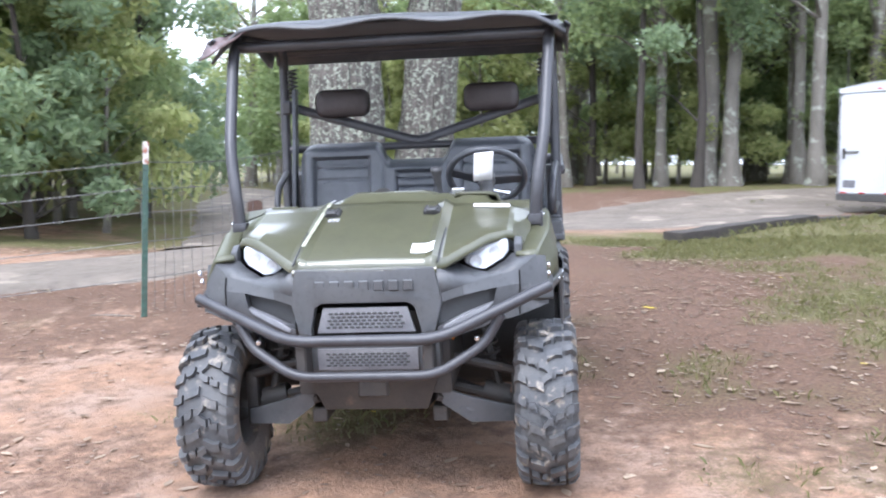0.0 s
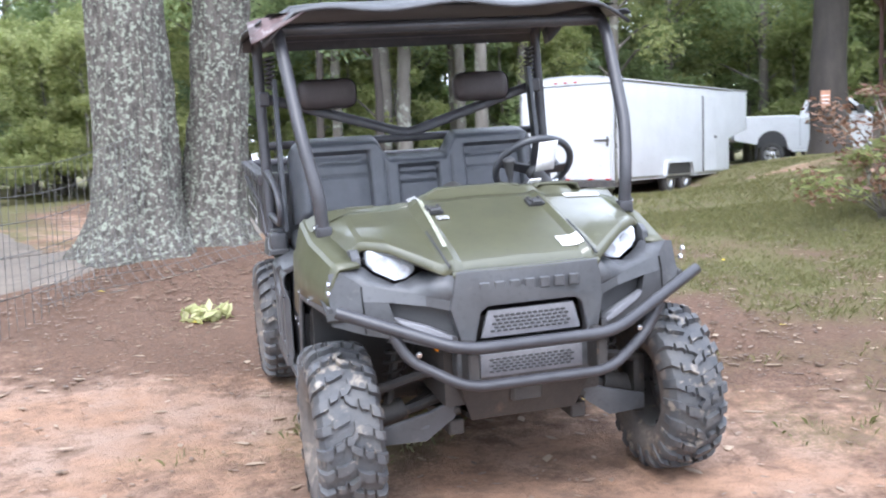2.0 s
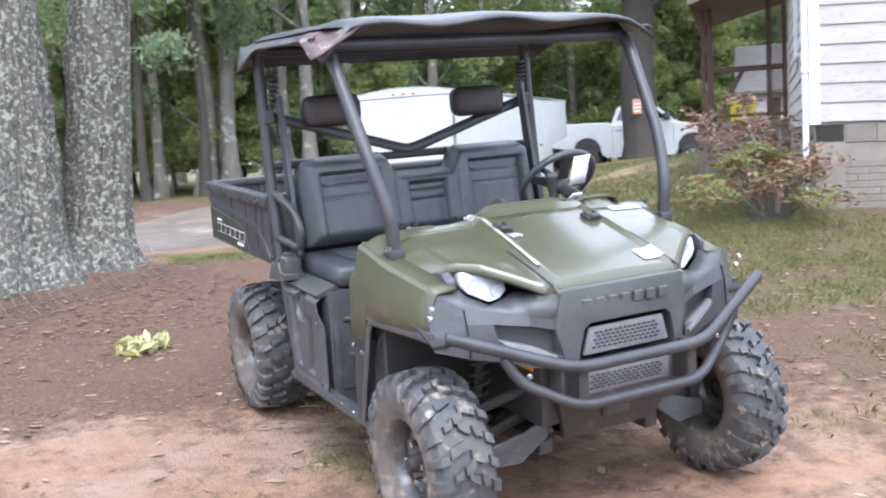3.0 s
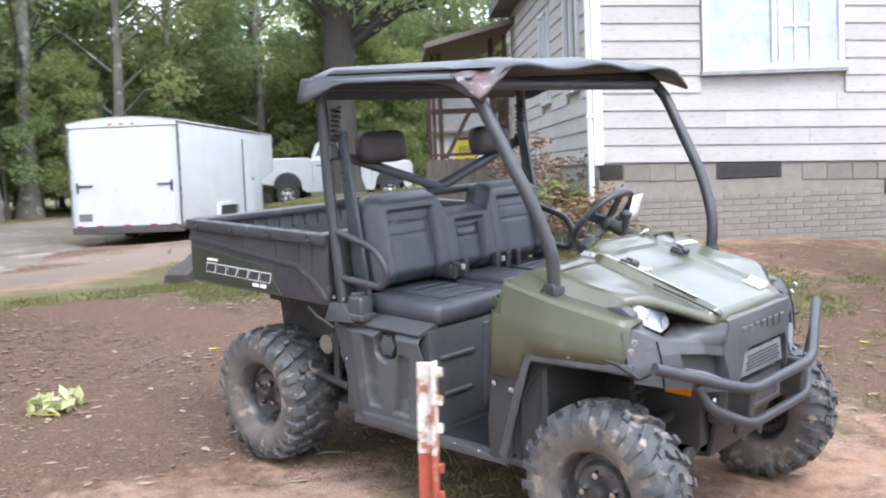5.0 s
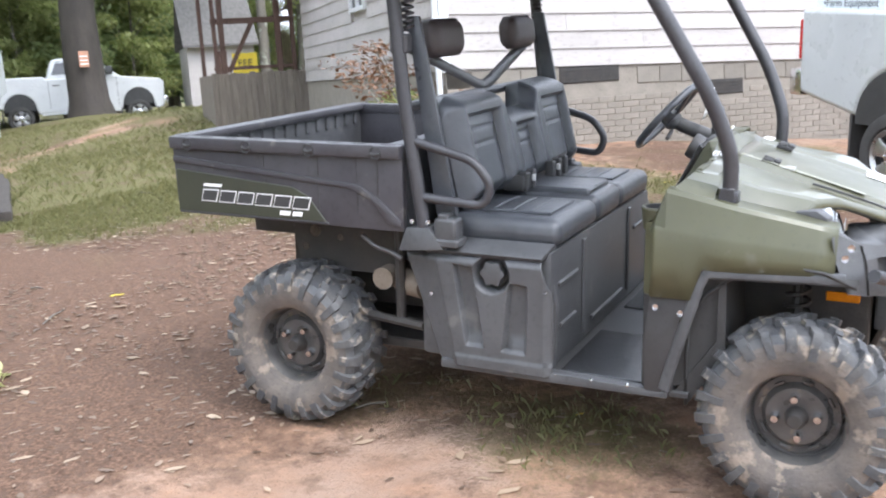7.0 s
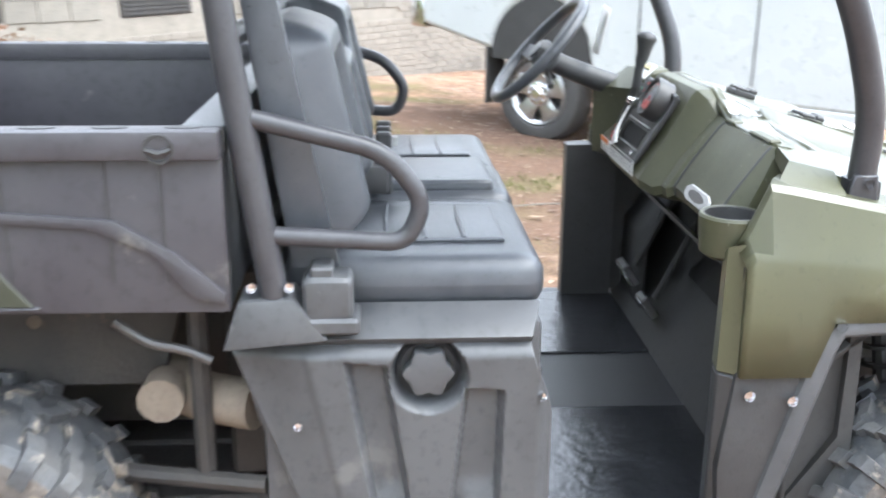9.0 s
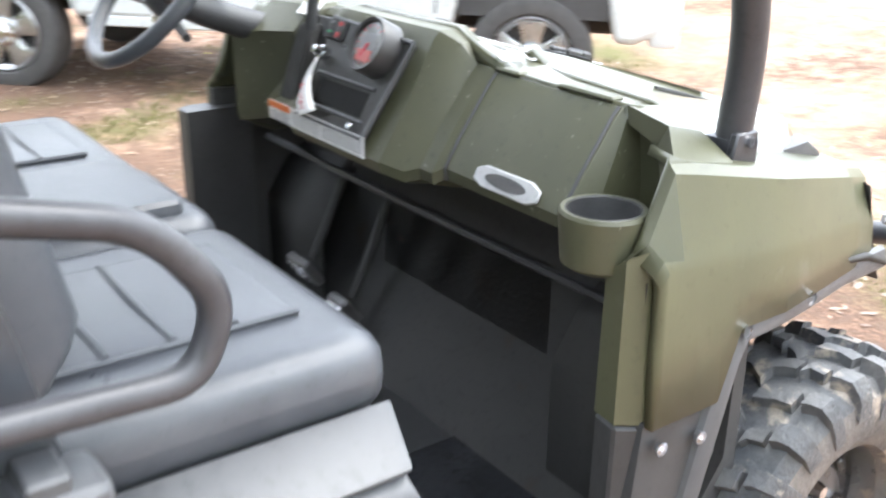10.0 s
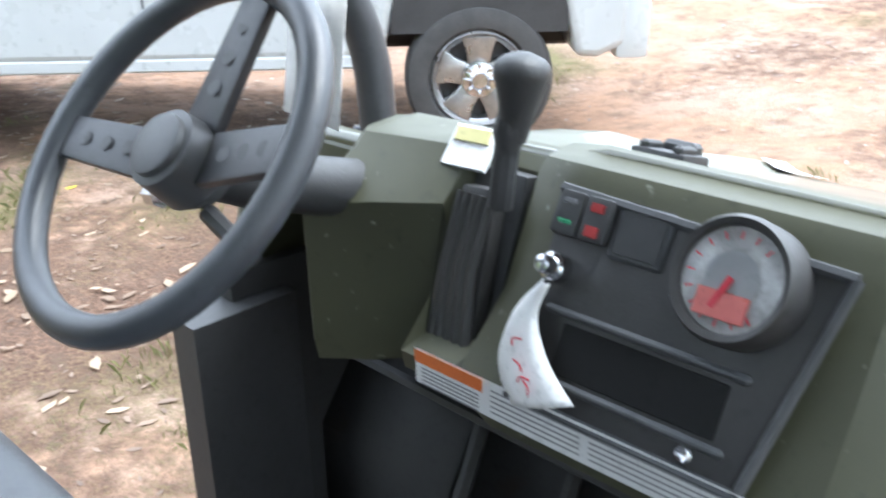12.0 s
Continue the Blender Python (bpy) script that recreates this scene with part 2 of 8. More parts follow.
POST_GREEN = mat("green_post_paint", (0.05, 0.11, 0.085), (0.06, 0.09, 0.07), 14, 0.6)
WIRE = mat("galvanised_wire", (0.2, 0.2, 0.19), (0.13, 0.125, 0.12), 20, 0.5, metal=0.6)
PALE_YELLOW = mat("pale_yellow_label", (0.55, 0.5, 0.22), (0.48, 0.44, 0.2), 9, 0.5)
YELLOW = mat("yellow_sign", (0.8, 0.62, 0.04), (0.72, 0.55, 0.05), 6, 0.5)
SIGN_BOARD = mat("sign_board", (0.75, 0.8, 0.82), (0.7, 0.75, 0.77), 4, 0.4)
INK = mat("dark_ink", (0.04, 0.05, 0.07), (0.05, 0.05, 0.06), 10, 0.6)
GAUGE = mat("gauge_face", (0.4, 0.39, 0.38), (0.2, 0.19, 0.19), 30, 0.25, coat=1.0)
LCD = mat("red_display", (0.55, 0.14, 0.12), (0.45, 0.11, 0.1), 20, 0.3)
SWITCH_RED = mat("red_switch", (0.4, 0.02, 0.02), (0.3, 0.02, 0.02), 20, 0.4)
PANEL = mat("panel_plastic", (0.034, 0.033, 0.033), (0.045, 0.043, 0.042), 8, 0.45, bump=0.1, bump_scale=300)
VOID = mat("deep_black", (0.012, 0.012, 0.012), (0.016, 0.016, 0.016), 8, 0.7, spec=0.2)
LAMP_GREEN = mat("green_lamp_lens", (0.02, 0.3, 0.13), (0.02, 0.25, 0.1), 20, 0.3)
BEIGE = mat("dusty_beige", (0.22, 0.18, 0.14), (0.16, 0.13, 0.10), 10, 0.8)


# ---- building helpers ----
def finish(name, bm, material, angle=35):
    bmesh.ops.recalc_face_normals(bm, faces=bm.faces)
    me = bpy.data.meshes.new(name)
    bm.to_mesh(me)
    bm.free()
    for m in material if isinstance(material, (list, tuple)) else [material]:
        me.materials.append(m)
    me.shade_smooth()
    me.set_sharp_from_angle(angle=radians(angle))
    return me


def part(name, bm, material, parent, label="", angle=35):
    """One mesh under a thing or a part."""
    ob = new(name, finish(name, bm, material, angle))
    ob.parent = parent
    return tagged(ob, label)


def thing(name, label, category, m=None, group="", kind=""):
    ob = new(name)
    ob.empty_display_size = 0.1
    if m is not None:
        ob.matrix_world = m
    return tagged(ob, label, category, group, kind)


def mesh_thing(name, bm, material, label, category, group="", kind="", m=None, angle=35):
    ob = new(name, finish(name, bm, material, angle))
    if m is not None:
        ob.matrix_world = m
    return tagged(ob, label, category, group, kind)


def box(bm, x0, x1, y0, y1, z0, z1, bev=0.0, seg=2, m=None):
    c = bmesh.ops.create_cube(bm, size=1.0)
    vs = c["verts"]
    bmesh.ops.scale(bm, vec=(x1 - x0, y1 - y0, z1 - z0), verts=vs)
    bmesh.ops.translate(bm, vec=((x0 + x1) / 2, (y0 + y1) / 2, (z0 + z1) / 2), verts=vs)
    if bev:
        es = list({e for v in vs for e in v.link_edges})
        r = bmesh.ops.bevel(bm, geom=es, offset=bev, segments=seg, affect="EDGES", profile=0.6)
        vs = list({v for f in r["faces"] for v in f.verts} | {v for v in vs if v.is_valid})
    if m is not None:
        bmesh.ops.transform(bm, matrix=m, verts=vs)
    return vs


def prism(bm, pts, vec, bev=0.0, seg=2):
    """A plate: the outline pts pushed along vec."""
    a = [bm.verts.new(p) for p in pts]
    b = [bm.verts.new(Vector(p) + Vector(vec)) for p in pts]
    fs = [bm.faces.new(a), bm.faces.new(b[::-1])]
    n = len(pts)
    for i in range(n):
        fs.append(bm.faces.new((a[i], b[i], b[(i + 1) % n], a[(i + 1) % n])))
    if bev:
        bmesh.ops.recalc_face_normals(bm, faces=fs)
        bmesh.ops.bevel(bm, geom=list({e for f in fs for e in f.edges}), offset=bev, segments=seg, affect="EDGES", profile=0.6)


def smooth_path(pts, k=6):
    """Catmull-Rom through pts."""
    p = [Vector(q) for q in pts]
    p = [2 * p[0] - p[1]] + p + [2 * p[-1] - p[-2]]
    out = []
    for i in range(1, len(p) - 2):
        for j in range(k):
            t = j / k
            out.append(0.5 * ((2 * p[i]) + (p[i + 1] - p[i - 1]) * t + (2 * p[i - 1] - 5 * p[i] + 4 * p[i + 1] - p[i + 2]) * t * t + (3 * p[i] - p[i - 1] - 3 * p[i + 1] + p[i + 2]) * t ** 3))
    return out + [p[-2]]


def bend_path(pts, r=0.06, k=5):
    """A polyline whose corners are rounded like bent pipe."""
    p = [Vector(q) for q in pts]
    out = [p[0]]
    for i in range(1, len(p) - 1):
        a, b = (p[i - 1] - p[i]), (p[i + 1] - p[i])
        d = min(r, a.length * 0.45, b.length * 0.45)
        a, b = p[i] + a.normalized() * d, p[i] + b.normalized() * d
        for j in range(k + 1):
            t = j / k
            out.append((1 - t) ** 2 * a + 2 * t * (1 - t) * p[i] + t * t * b)
    return out + [p[-1]]


def tube(bm, pts, r, n=10, closed=False, cap=True, squash=None):
    pts = [Vector(p) for p in pts]
    rings, up = [], Vector((0.13, 0.27, 0.95)).normalized()
    rs = r if isinstance(r, (list, tuple)) else [r] * len(pts)
    for i, p in enumerate(pts):
        a = pts[i - 1] if (i or closed) else p
        b = pts[(i + 1) % len(pts)] if (i < len(pts) - 1 or closed) else p
        d = (b - a).normalized()
        if abs(d.dot(up)) > 0.97:
            up = Vector((1, 0.1, 0)).normalized()
        u = d.cross(up).normalized()
        v = u.cross(d).normalized()
        up = v
        k = squash or (1, 1)
        rings.append([bm.verts.new(p + (u * math.cos(2 * math.pi * j / n) * k[0] + v * math.sin(2 * math.pi * j / n) * k[1]) * rs[i]) for j in range(n)])
    m = len(rings)
    for i in range(m if closed else m - 1):
        A, B = rings[i], rings[(i + 1) % m]
        for j in range(n):
            bm.faces.new((A[j], A[(j + 1) % n], B[(j + 1) % n], B[j]))
    if cap and not closed:
        bm.faces.new(rings[0][::-1])
        bm.faces.new(rings[-1])


def lathe(bm, prof, n=32, m=None, mats=None):
    """prof: (x, radius) round the x axis."""
    rings = []
    for x, r in prof:
        if r < 1e-5:
            rings.append([bm.verts.new((x, 0, 0))])
        else:
            rings.append([bm.verts.new((x, r * math.cos(2 * math.pi * j / n), r * math.sin(2 * math.pi * j / n))) for j in range(n)])
    vs = [v for q in rings for v in q]
    for i in range(len(rings) - 1):
        A, B = rings[i], rings[i + 1]
        for j in range(n):
            k = (j + 1) % n
            if len(A) == 1 and len(B) == 1:
                continue
            if len(A) == 1:
                f = bm.faces.new((A[0], B[k], B[j]))
            elif len(B) == 1:
                f = bm.faces.new((A[j], A[k], B[0]))
            else:
                f = bm.faces.new((A[j], A[k], B[k], B[j]))
            if mats:
                f.material_index = mats[i]
    if m is not None:
        bmesh.ops.transform(bm, matrix=m, verts=vs)
    return vs


def grid(bm, rows):
    """A skin over rows of points."""
    vr = [[bm.verts.new(p) for p in r] for r in rows]
    for A, B in zip(vr, vr[1:]):
        for j in range(len(A) - 1):
            bm.faces.new((A[j], A[j + 1], B[j + 1], B[j]))
    return vr


def solid(ob, t, offset=-1):
    s = ob.modifiers.new("thickness", "SOLIDIFY")
    s.thickness, s.offset = t, offset
    return ob


def soften(ob, w, seg=2):
    s = ob.modifiers.new("edges", "BEVEL")
    s.width, s.segments, s.limit_method, s.angle_limit = w, seg, "ANGLE", radians(40)
    return ob


def sstep(a, b, v):
    t = min(1.0, max(0.0, (v - a) / (b - a)))
    return t * t * (3 - 2 * t)


def soft_clamp(v, a, b, k=1.5):
    """Clamp with rounded shoulders."""
    v = -k * math.log(math.exp(-min(v, b + 40) / k) + math.exp(-b / k)) if v > b - 8 * k else v
    return k * math.log(math.exp(max(v, a - 40) / k) + math.exp(a / k)) if v < a + 8 * k else v


def seg_dist(x, y, ax, ay, bx, by):
    dx, dy = bx - ax, by - ay
    t = max(0, min(1, ((x - ax) * dx + (y - ay) * dy) / (dx * dx + dy * dy)))
    return math.hypot(x - ax - t * dx, y - ay - t * dy)


def height(x, y):
    """The lie of the land."""
    h = 0.04 * soft_clamp(x, -5, 5) + 0.0664 * soft_clamp(y, -5.5, 5.5)
    h -= 0.44 * sstep(7.5, 1.0, seg_dist(x, y, 1.5, 14.5, 10, 17))
    h += 0.16 * math.exp(-((x + 1.2) ** 2 + (y - 5.7) ** 2) / 3.5)
    h += 0.62 * math.exp(-((x - 14.2) ** 2 + (y - 15.0) ** 2) / 22)
    h -= 0.27 * math.exp(-((x + 4.0) ** 2 + (y - 10.2) ** 2) / 7)
    h += 0.3 * math.exp(-((x - 17.5) ** 2 + (y - 20.35) ** 2) / 5)
    h -= 0.24 * math.exp(-((x - 10.7) ** 2 + (y - 17.2) ** 2) / 5)
    h -= 0.24 * math.exp(-((x - 3.9) ** 2 + (y + 4.6) ** 2) / 4.5)
    h += 0.15 * sstep(3.5, 7, x) * math.exp(-((y - 2.5) ** 2) / 12)
    return h

# ---- ground: one sheet to the horizon ----
def axis_steps(near0, near1, step, far):
    out, v, s = [], near1, step
    inner = list(np.arange(near0, near1 + 1e-6, step))
    up = []
    while v < far:
        s *= 1.16
        v += s
        up.append(v)
    dn, v, s = [], near0, step
    while v > -far:
        s *= 1.16
        v -= s
        dn.append(v)
    return [float(q) for q in dn[::-1] + inner + up]


def grass_cover(x, y):
    """0 bare clay, 1 grass."""
    n = noise.noise(Vector((x * 0.45, y * 0.45, 3.1))) * 0.5 + noise.noise(Vector((x * 1.7, y * 1.7, 8.0))) * 0.35
    g = 0.06
    g += 0.35 * math.exp(-((x - 4.2) ** 2 / 5 + (y - 5.5) ** 2 / 14))
    g += 0.45 * sstep(2.2, 5.5, x) * sstep(1.5, 6, y)
    g += 0.18 * math.exp(-((x - 3.3) ** 2 / 1.5 + (y + 2.2) ** 2 / 2.5))
    g += 0.36 * math.exp(-((x + 0.85) ** 2 / 0.3 + (y + 0.3) ** 2 / 0.7))
    g += 0.25 * math.exp(-((x + 0.2) ** 2 / 0.6 + (y + 1.6) ** 2 / 0.6))
    g += 0.1 * math.exp(-((x - 2.6) ** 2 / 3 + (y + 0.5) ** 2 / 5))
    g += 0.5 * sstep(14, 24, math.hypot(x, y - 4)) + 0.6 * sstep(-2.5, -5, x) * sstep(6.5, 8.5, y)
    g -= 0.35 * math.exp(-((x + 1.2) ** 2 + (y - 4) ** 2) / 5)
    g += 0.3 * math.exp(-((x + 0.3) ** 2 / 0.35 + y ** 2 / 0.5)) + 0.2 * sstep(1.3, 2.8, x) * sstep(-1.5, 0.5, y) * sstep(8, 5, y)
    side = (y - 5.75) - 1.175 * (x - 1.9)
    g += 0.65 * sstep(-0.1, -0.8, side) * sstep(4.0, 5.4, y) * sstep(15, 10, y)
    g += 0.62 * sstep(5.36, 5.5, y + 0.12 * noise.noise(Vector((x * 2.1, 4.0, 0)))) * sstep(9.2, 7.0, y) * sstep(-0.9, 0.1, x) * sstep(5.0, 3.0, x)
    g -= 0.4 * stony(x, y)
    g += 0.1 * sstep(1.2, 2.6, x) * sstep(-3.6, -1.5, y) * sstep(6, 3, y)
    return max(0.0, min(1.0, g + n * 1.05))


def stony(x, y):
    """Where old gravel shows, beyond the timber edging."""
    side = (y - 5.75) - 1.175 * (x - 1.9)
    return sstep(0.0, 0.5, side) * sstep(6.2, 8.6, y) * sstep(-1.9, -0.6, x) * sstep(24, 19, y)


def leaf_cover(x, y):
    """How thick the fallen leaves lie."""
    n = noise.noise(Vector((x * 0.6, y * 0.6, 21.0))) * 0.6
    g = 0.25 + 0.65 * math.exp(-((x + 0.5) ** 2 / 16 + (y - 3.7) ** 2 / 8)) + 0.35 * math.exp(-((x - 5) ** 2 / 6 + (y - 0.5) ** 2 / 9)) + 0.45 * sstep(12, 24, y) + 0.25 * math.exp(-((x - 2.2) ** 2 / 3 + (y - 0.8) ** 2 / 5)) + 0.4 * math.exp(-((x - 1.2) ** 2 / 5 + (y - 4) ** 2 / 4)) - 0.3 * math.exp(-((x + 1.0) ** 2 / 0.8 + (y - 0.6) ** 2 / 1.2))
    g -= 0.75 * sstep(5.4, 5.7, y) * sstep(13, 9, y) * sstep(-0.9, 0.1, x)
    return max(0.0, min(1.0, g + n * 0.7))


def build_ground():
    xs, ys = axis_steps(-7, 9.5, 0.13, 420), axis_steps(-7.5, 17, 0.13, 420)
    verts, cover, litter, stone = [], [], [], []
    for y in ys:
        for x in xs:
            near = abs(x) < 25 and abs(y - 5) < 30
            b = 0.012 * noise.noise(Vector((x * 2.3, y * 2.3, 0))) + 0.02 * noise.noise(Vector((x * 0.7, y * 0.7, 5))) if near else 0.0
            d = min(seg_dist(x, y, sx * 0.64, -0.965, sx * 0.64, 0.965) for sx in (-1, 1)) if near else 9
            verts.append((x, y, height(x, y) + b * sstep(0.1, 0.6, d)))
            cover.append(grass_cover(x, y) if near else 0.8)
            litter.append(leaf_cover(x, y) if near else 0.7)
            stone.append(stony(x, y) if near else 0.0)
    w = len(xs)
    faces = [(j * w + i, j * w + i + 1, (j + 1) * w + i + 1, (j + 1) * w + i) for j in range(len(ys) - 1) for i in range(w - 1)]
    me = bpy.data.meshes.new("ground")
    me.from_pydata(verts, [], faces)
    for nm, vals in (("cover", cover), ("litter", litter), ("stone", stone)):
        at = me.attributes.new(nm, "FLOAT", "POINT")
        at.data.foreach_set("value", vals)
    me.shade_smooth()
    m = bpy.data.materials.new("clay_ground")
    m.use_nodes = True
    t = m.node_tree
    b = t.nodes["Principled BSDF"]
    tc = t.nodes.new("ShaderNodeTexCoord")

    def ntex(s, det=6.0, rough=0.65):
        n = t.nodes.new("ShaderNodeTexNoise")
        n.inputs["Scale"].default_value, n.inputs["Detail"].default_value, n.inputs["Roughness"].default_value = s, det, rough
        t.links.new(tc.outputs["Object"], n.inputs["Vector"])
        return n.outputs["Fac"]

    def rng(src, lo, hi, a=0.0, c=1.0):
        r = t.nodes.new("ShaderNodeMapRange")
        for k, v in (("From Min", lo), ("From Max", hi), ("To Min", a), ("To Max", c)):
            r.inputs[k].default_value = v
        t.links.new(src, r.inputs["Value"])
        return r.outputs[0]

    def mix(fac, a, c):
        x = t.nodes.new("ShaderNodeMix")
        x.data_type = "RGBA"
        t.links.new(fac, x.inputs[0])
        for sock, v in ((x.inputs[6], a), (x.inputs[7], c)):
            if isinstance(v, tuple):
                sock.default_value = (*v, 1)
            else:
                t.links.new(v, sock)
        return x.outputs[2]

    def add(a, c, op="ADD"):
        x = t.nodes.new("ShaderNodeMath")
        x.operation = op
        for sock, v in ((x.inputs[0], a), (x.inputs[1], c)):
            if isinstance(v, (int, float)):
                sock.default_value = v
            else:
                t.links.new(v, sock)
        return x.outputs[0]

    def attr(nm):
        a = t.nodes.new("ShaderNodeAttribute")
        a.attribute_name = nm
        return a.outputs["Fac"]

    fine, mid, big = ntex(55), ntex(9), ntex(1.3)
    clay = mix(rng(mid, 0.3, 0.7), (0.39, 0.238, 0.156), (0.24, 0.15, 0.103))
    clay = mix(rng(big, 0.45, 0.62), clay, (0.35, 0.245, 0.185))
    clay = mix(rng(ntex(3.6), 0.54, 0.66), clay, (0.2, 0.132, 0.094))
    lit = mix(rng(fine, 0.38, 0.62), (0.08, 0.047, 0.033), (0.215, 0.132, 0.09))
    lit = mix(rng(ntex(22, 3), 0.5, 0.6), lit, (0.125, 0.08, 0.058))
    lmask = rng(add(add(attr("litter"), add(ntex(2.4), 0.7, "MULTIPLY")), add(add(fine, 0.5, "MULTIPLY"), add(mid, 0.7, "MULTIPLY"))), 1.2, 1.42)
    stones = mix(rng(fine, 0.35, 0.65), (0.29, 0.225, 0.18), (0.17, 0.135, 0.11))
    clay = mix(rng(add(attr("stone"), add(mid, 0.5, "MULTIPLY")), 0.7, 1.1, 0.0, 0.9), clay, stones)
    col = mix(lmask, clay, lit)
    gr = mix(rng(fine, 0.35, 0.65), (0.086, 0.087, 0.034), (0.18, 0.16, 0.077))
    gr = mix(rng(mid, 0.42, 0.62), gr, (0.11, 0.115, 0.04))
    gr = mix(rng(ntex(2.2), 0.52, 0.64), gr, (0.13, 0.095, 0.06))
    gmask = rng(add(attr("cover"), add(fine, 0.8, "MULTIPLY")), 0.66, 1.02, 0.0, 0.95)
    col = mix(gmask, col, gr)
    spk = mix(rng(ntex(130, 2), 0.62, 0.72), col, (0.12, 0.085, 0.06))
    t.links.new(spk, b.inputs["Base Color"])
    b.inputs["Roughness"].default_value = 0.95
    b.inputs["Specular IOR Level"].default_value = 0.2
    bp = t.nodes.new("ShaderNodeBump")
    bp.inputs["Strength"].default_value, bp.inputs["Distance"].default_value = 0.9, 0.02
    t.links.new(add(fine, mid), bp.inputs["Height"])
    t.links.new(bp.outputs[0], b.inputs["Normal"])
    me.materials.append(m)
    return tagged(new("ground", me), "red clay yard with dry grass and fallen leaves", "ground", kind="structure")


build_ground()


def road_strip(name, pts, widths, material, label, lift=0.012, category="road"):
    """A strip laid over the land, with ragged edges."""
    bm = bmesh.new()
    path = smooth_path([(x, y, 0) for x, y in pts], 14)
    rows = []
    for i, p in enumerate(path):
        a, c = path[max(0, i - 1)], path[min(len(path) - 1, i + 1)]
        d = (c - a).normalized()
        nrm = Vector((-d.y, d.x, 0))
        f = i / (len(path) - 1) * (len(widths) - 1)
        k = min(int(f), len(widths) - 2)
        w = widths[k] + (widths[k + 1] - widths[k]) * (f - k)
        row = []
        for j in range(13):
            s = (j / 12 - 0.5) * w
            if j in (0, 12):
                s += 0.35 * noise.noise(Vector((i * 0.7, j, 2)))
            q = p + nrm * s
            e = 1 - abs(j - 6) / 6
            row.append((q.x, q.y, height(q.x, q.y) + (lift + 0.02 * min(1, e * 3)) * (1 if 0 < j < 12 else -2)))
        rows.append(row)
    grid(bm, rows)
    return mesh_thing(name, bm, material, label, category, kind="structure")


road_strip("gravel_road", [(-40, -5), (-18, -1.0), (-9, 2.2), (-4.5, 4.4), (-2.6, 6.0), (-0.9, 9.8), (1.5, 14.6), (5.5, 19.0), (10, 22), (17, 25)], [2.6, 2.6, 2.5, 2.4, 3.0, 4.2, 5.0, 5.0, 4.8, 4], GRAVEL, "pale gravel drive crossing the yard behind the trees")
road_strip("side_road", [(-3.0, 7.0), (-4.9, 13.2), (-7.7, 20.7), (-10.8, 31.6), (-16, 38), (-24, 42)], [2.6, 2.4, 2.2, 2.0, 1.9, 1.8], GRAVEL, "gravel track branching off into the woods", lift=0.018)

# ---- the utility vehicle ----
# its own axes: x to its driver's side, y to its rear, z up from the wheels' contact
ut_x, ut_y, ut_z = Vector((0.99920, -0.00265, 0.03996)), Vector((0.0, 0.99780, 0.06627)), Vector((-0.04004, -0.06622, 0.99700))
UTV_POSE = Matrix((ut_x, ut_y, ut_z)).transposed().to_4x4()
utv = thing("utility_vehicle", "olive green and black side-by-side utility vehicle with muddy tyres", "vehicle", UTV_POSE)


def bolt(parent, name, p, axis="x", r=0.011, label="bright bolt head"):
    bm = bmesh.new()
    lathe(bm, [(-0.004, r), (0.0, r), (0.005, r * 0.8), (0.007, 0)], 8)
    ob = part(name, bm, CHROME, parent, label)
    rot = {"x": Matrix.Identity(4), "-x": pose(0, 0, 0, 0, 0, 180), "-y": pose(0, 0, 0, 0, 0, -90), "z": pose(0, 0, 0, 0, -90, 0)}[axis]
    ob.matrix_basis = Matrix.Translation(p) @ rot
    return ob


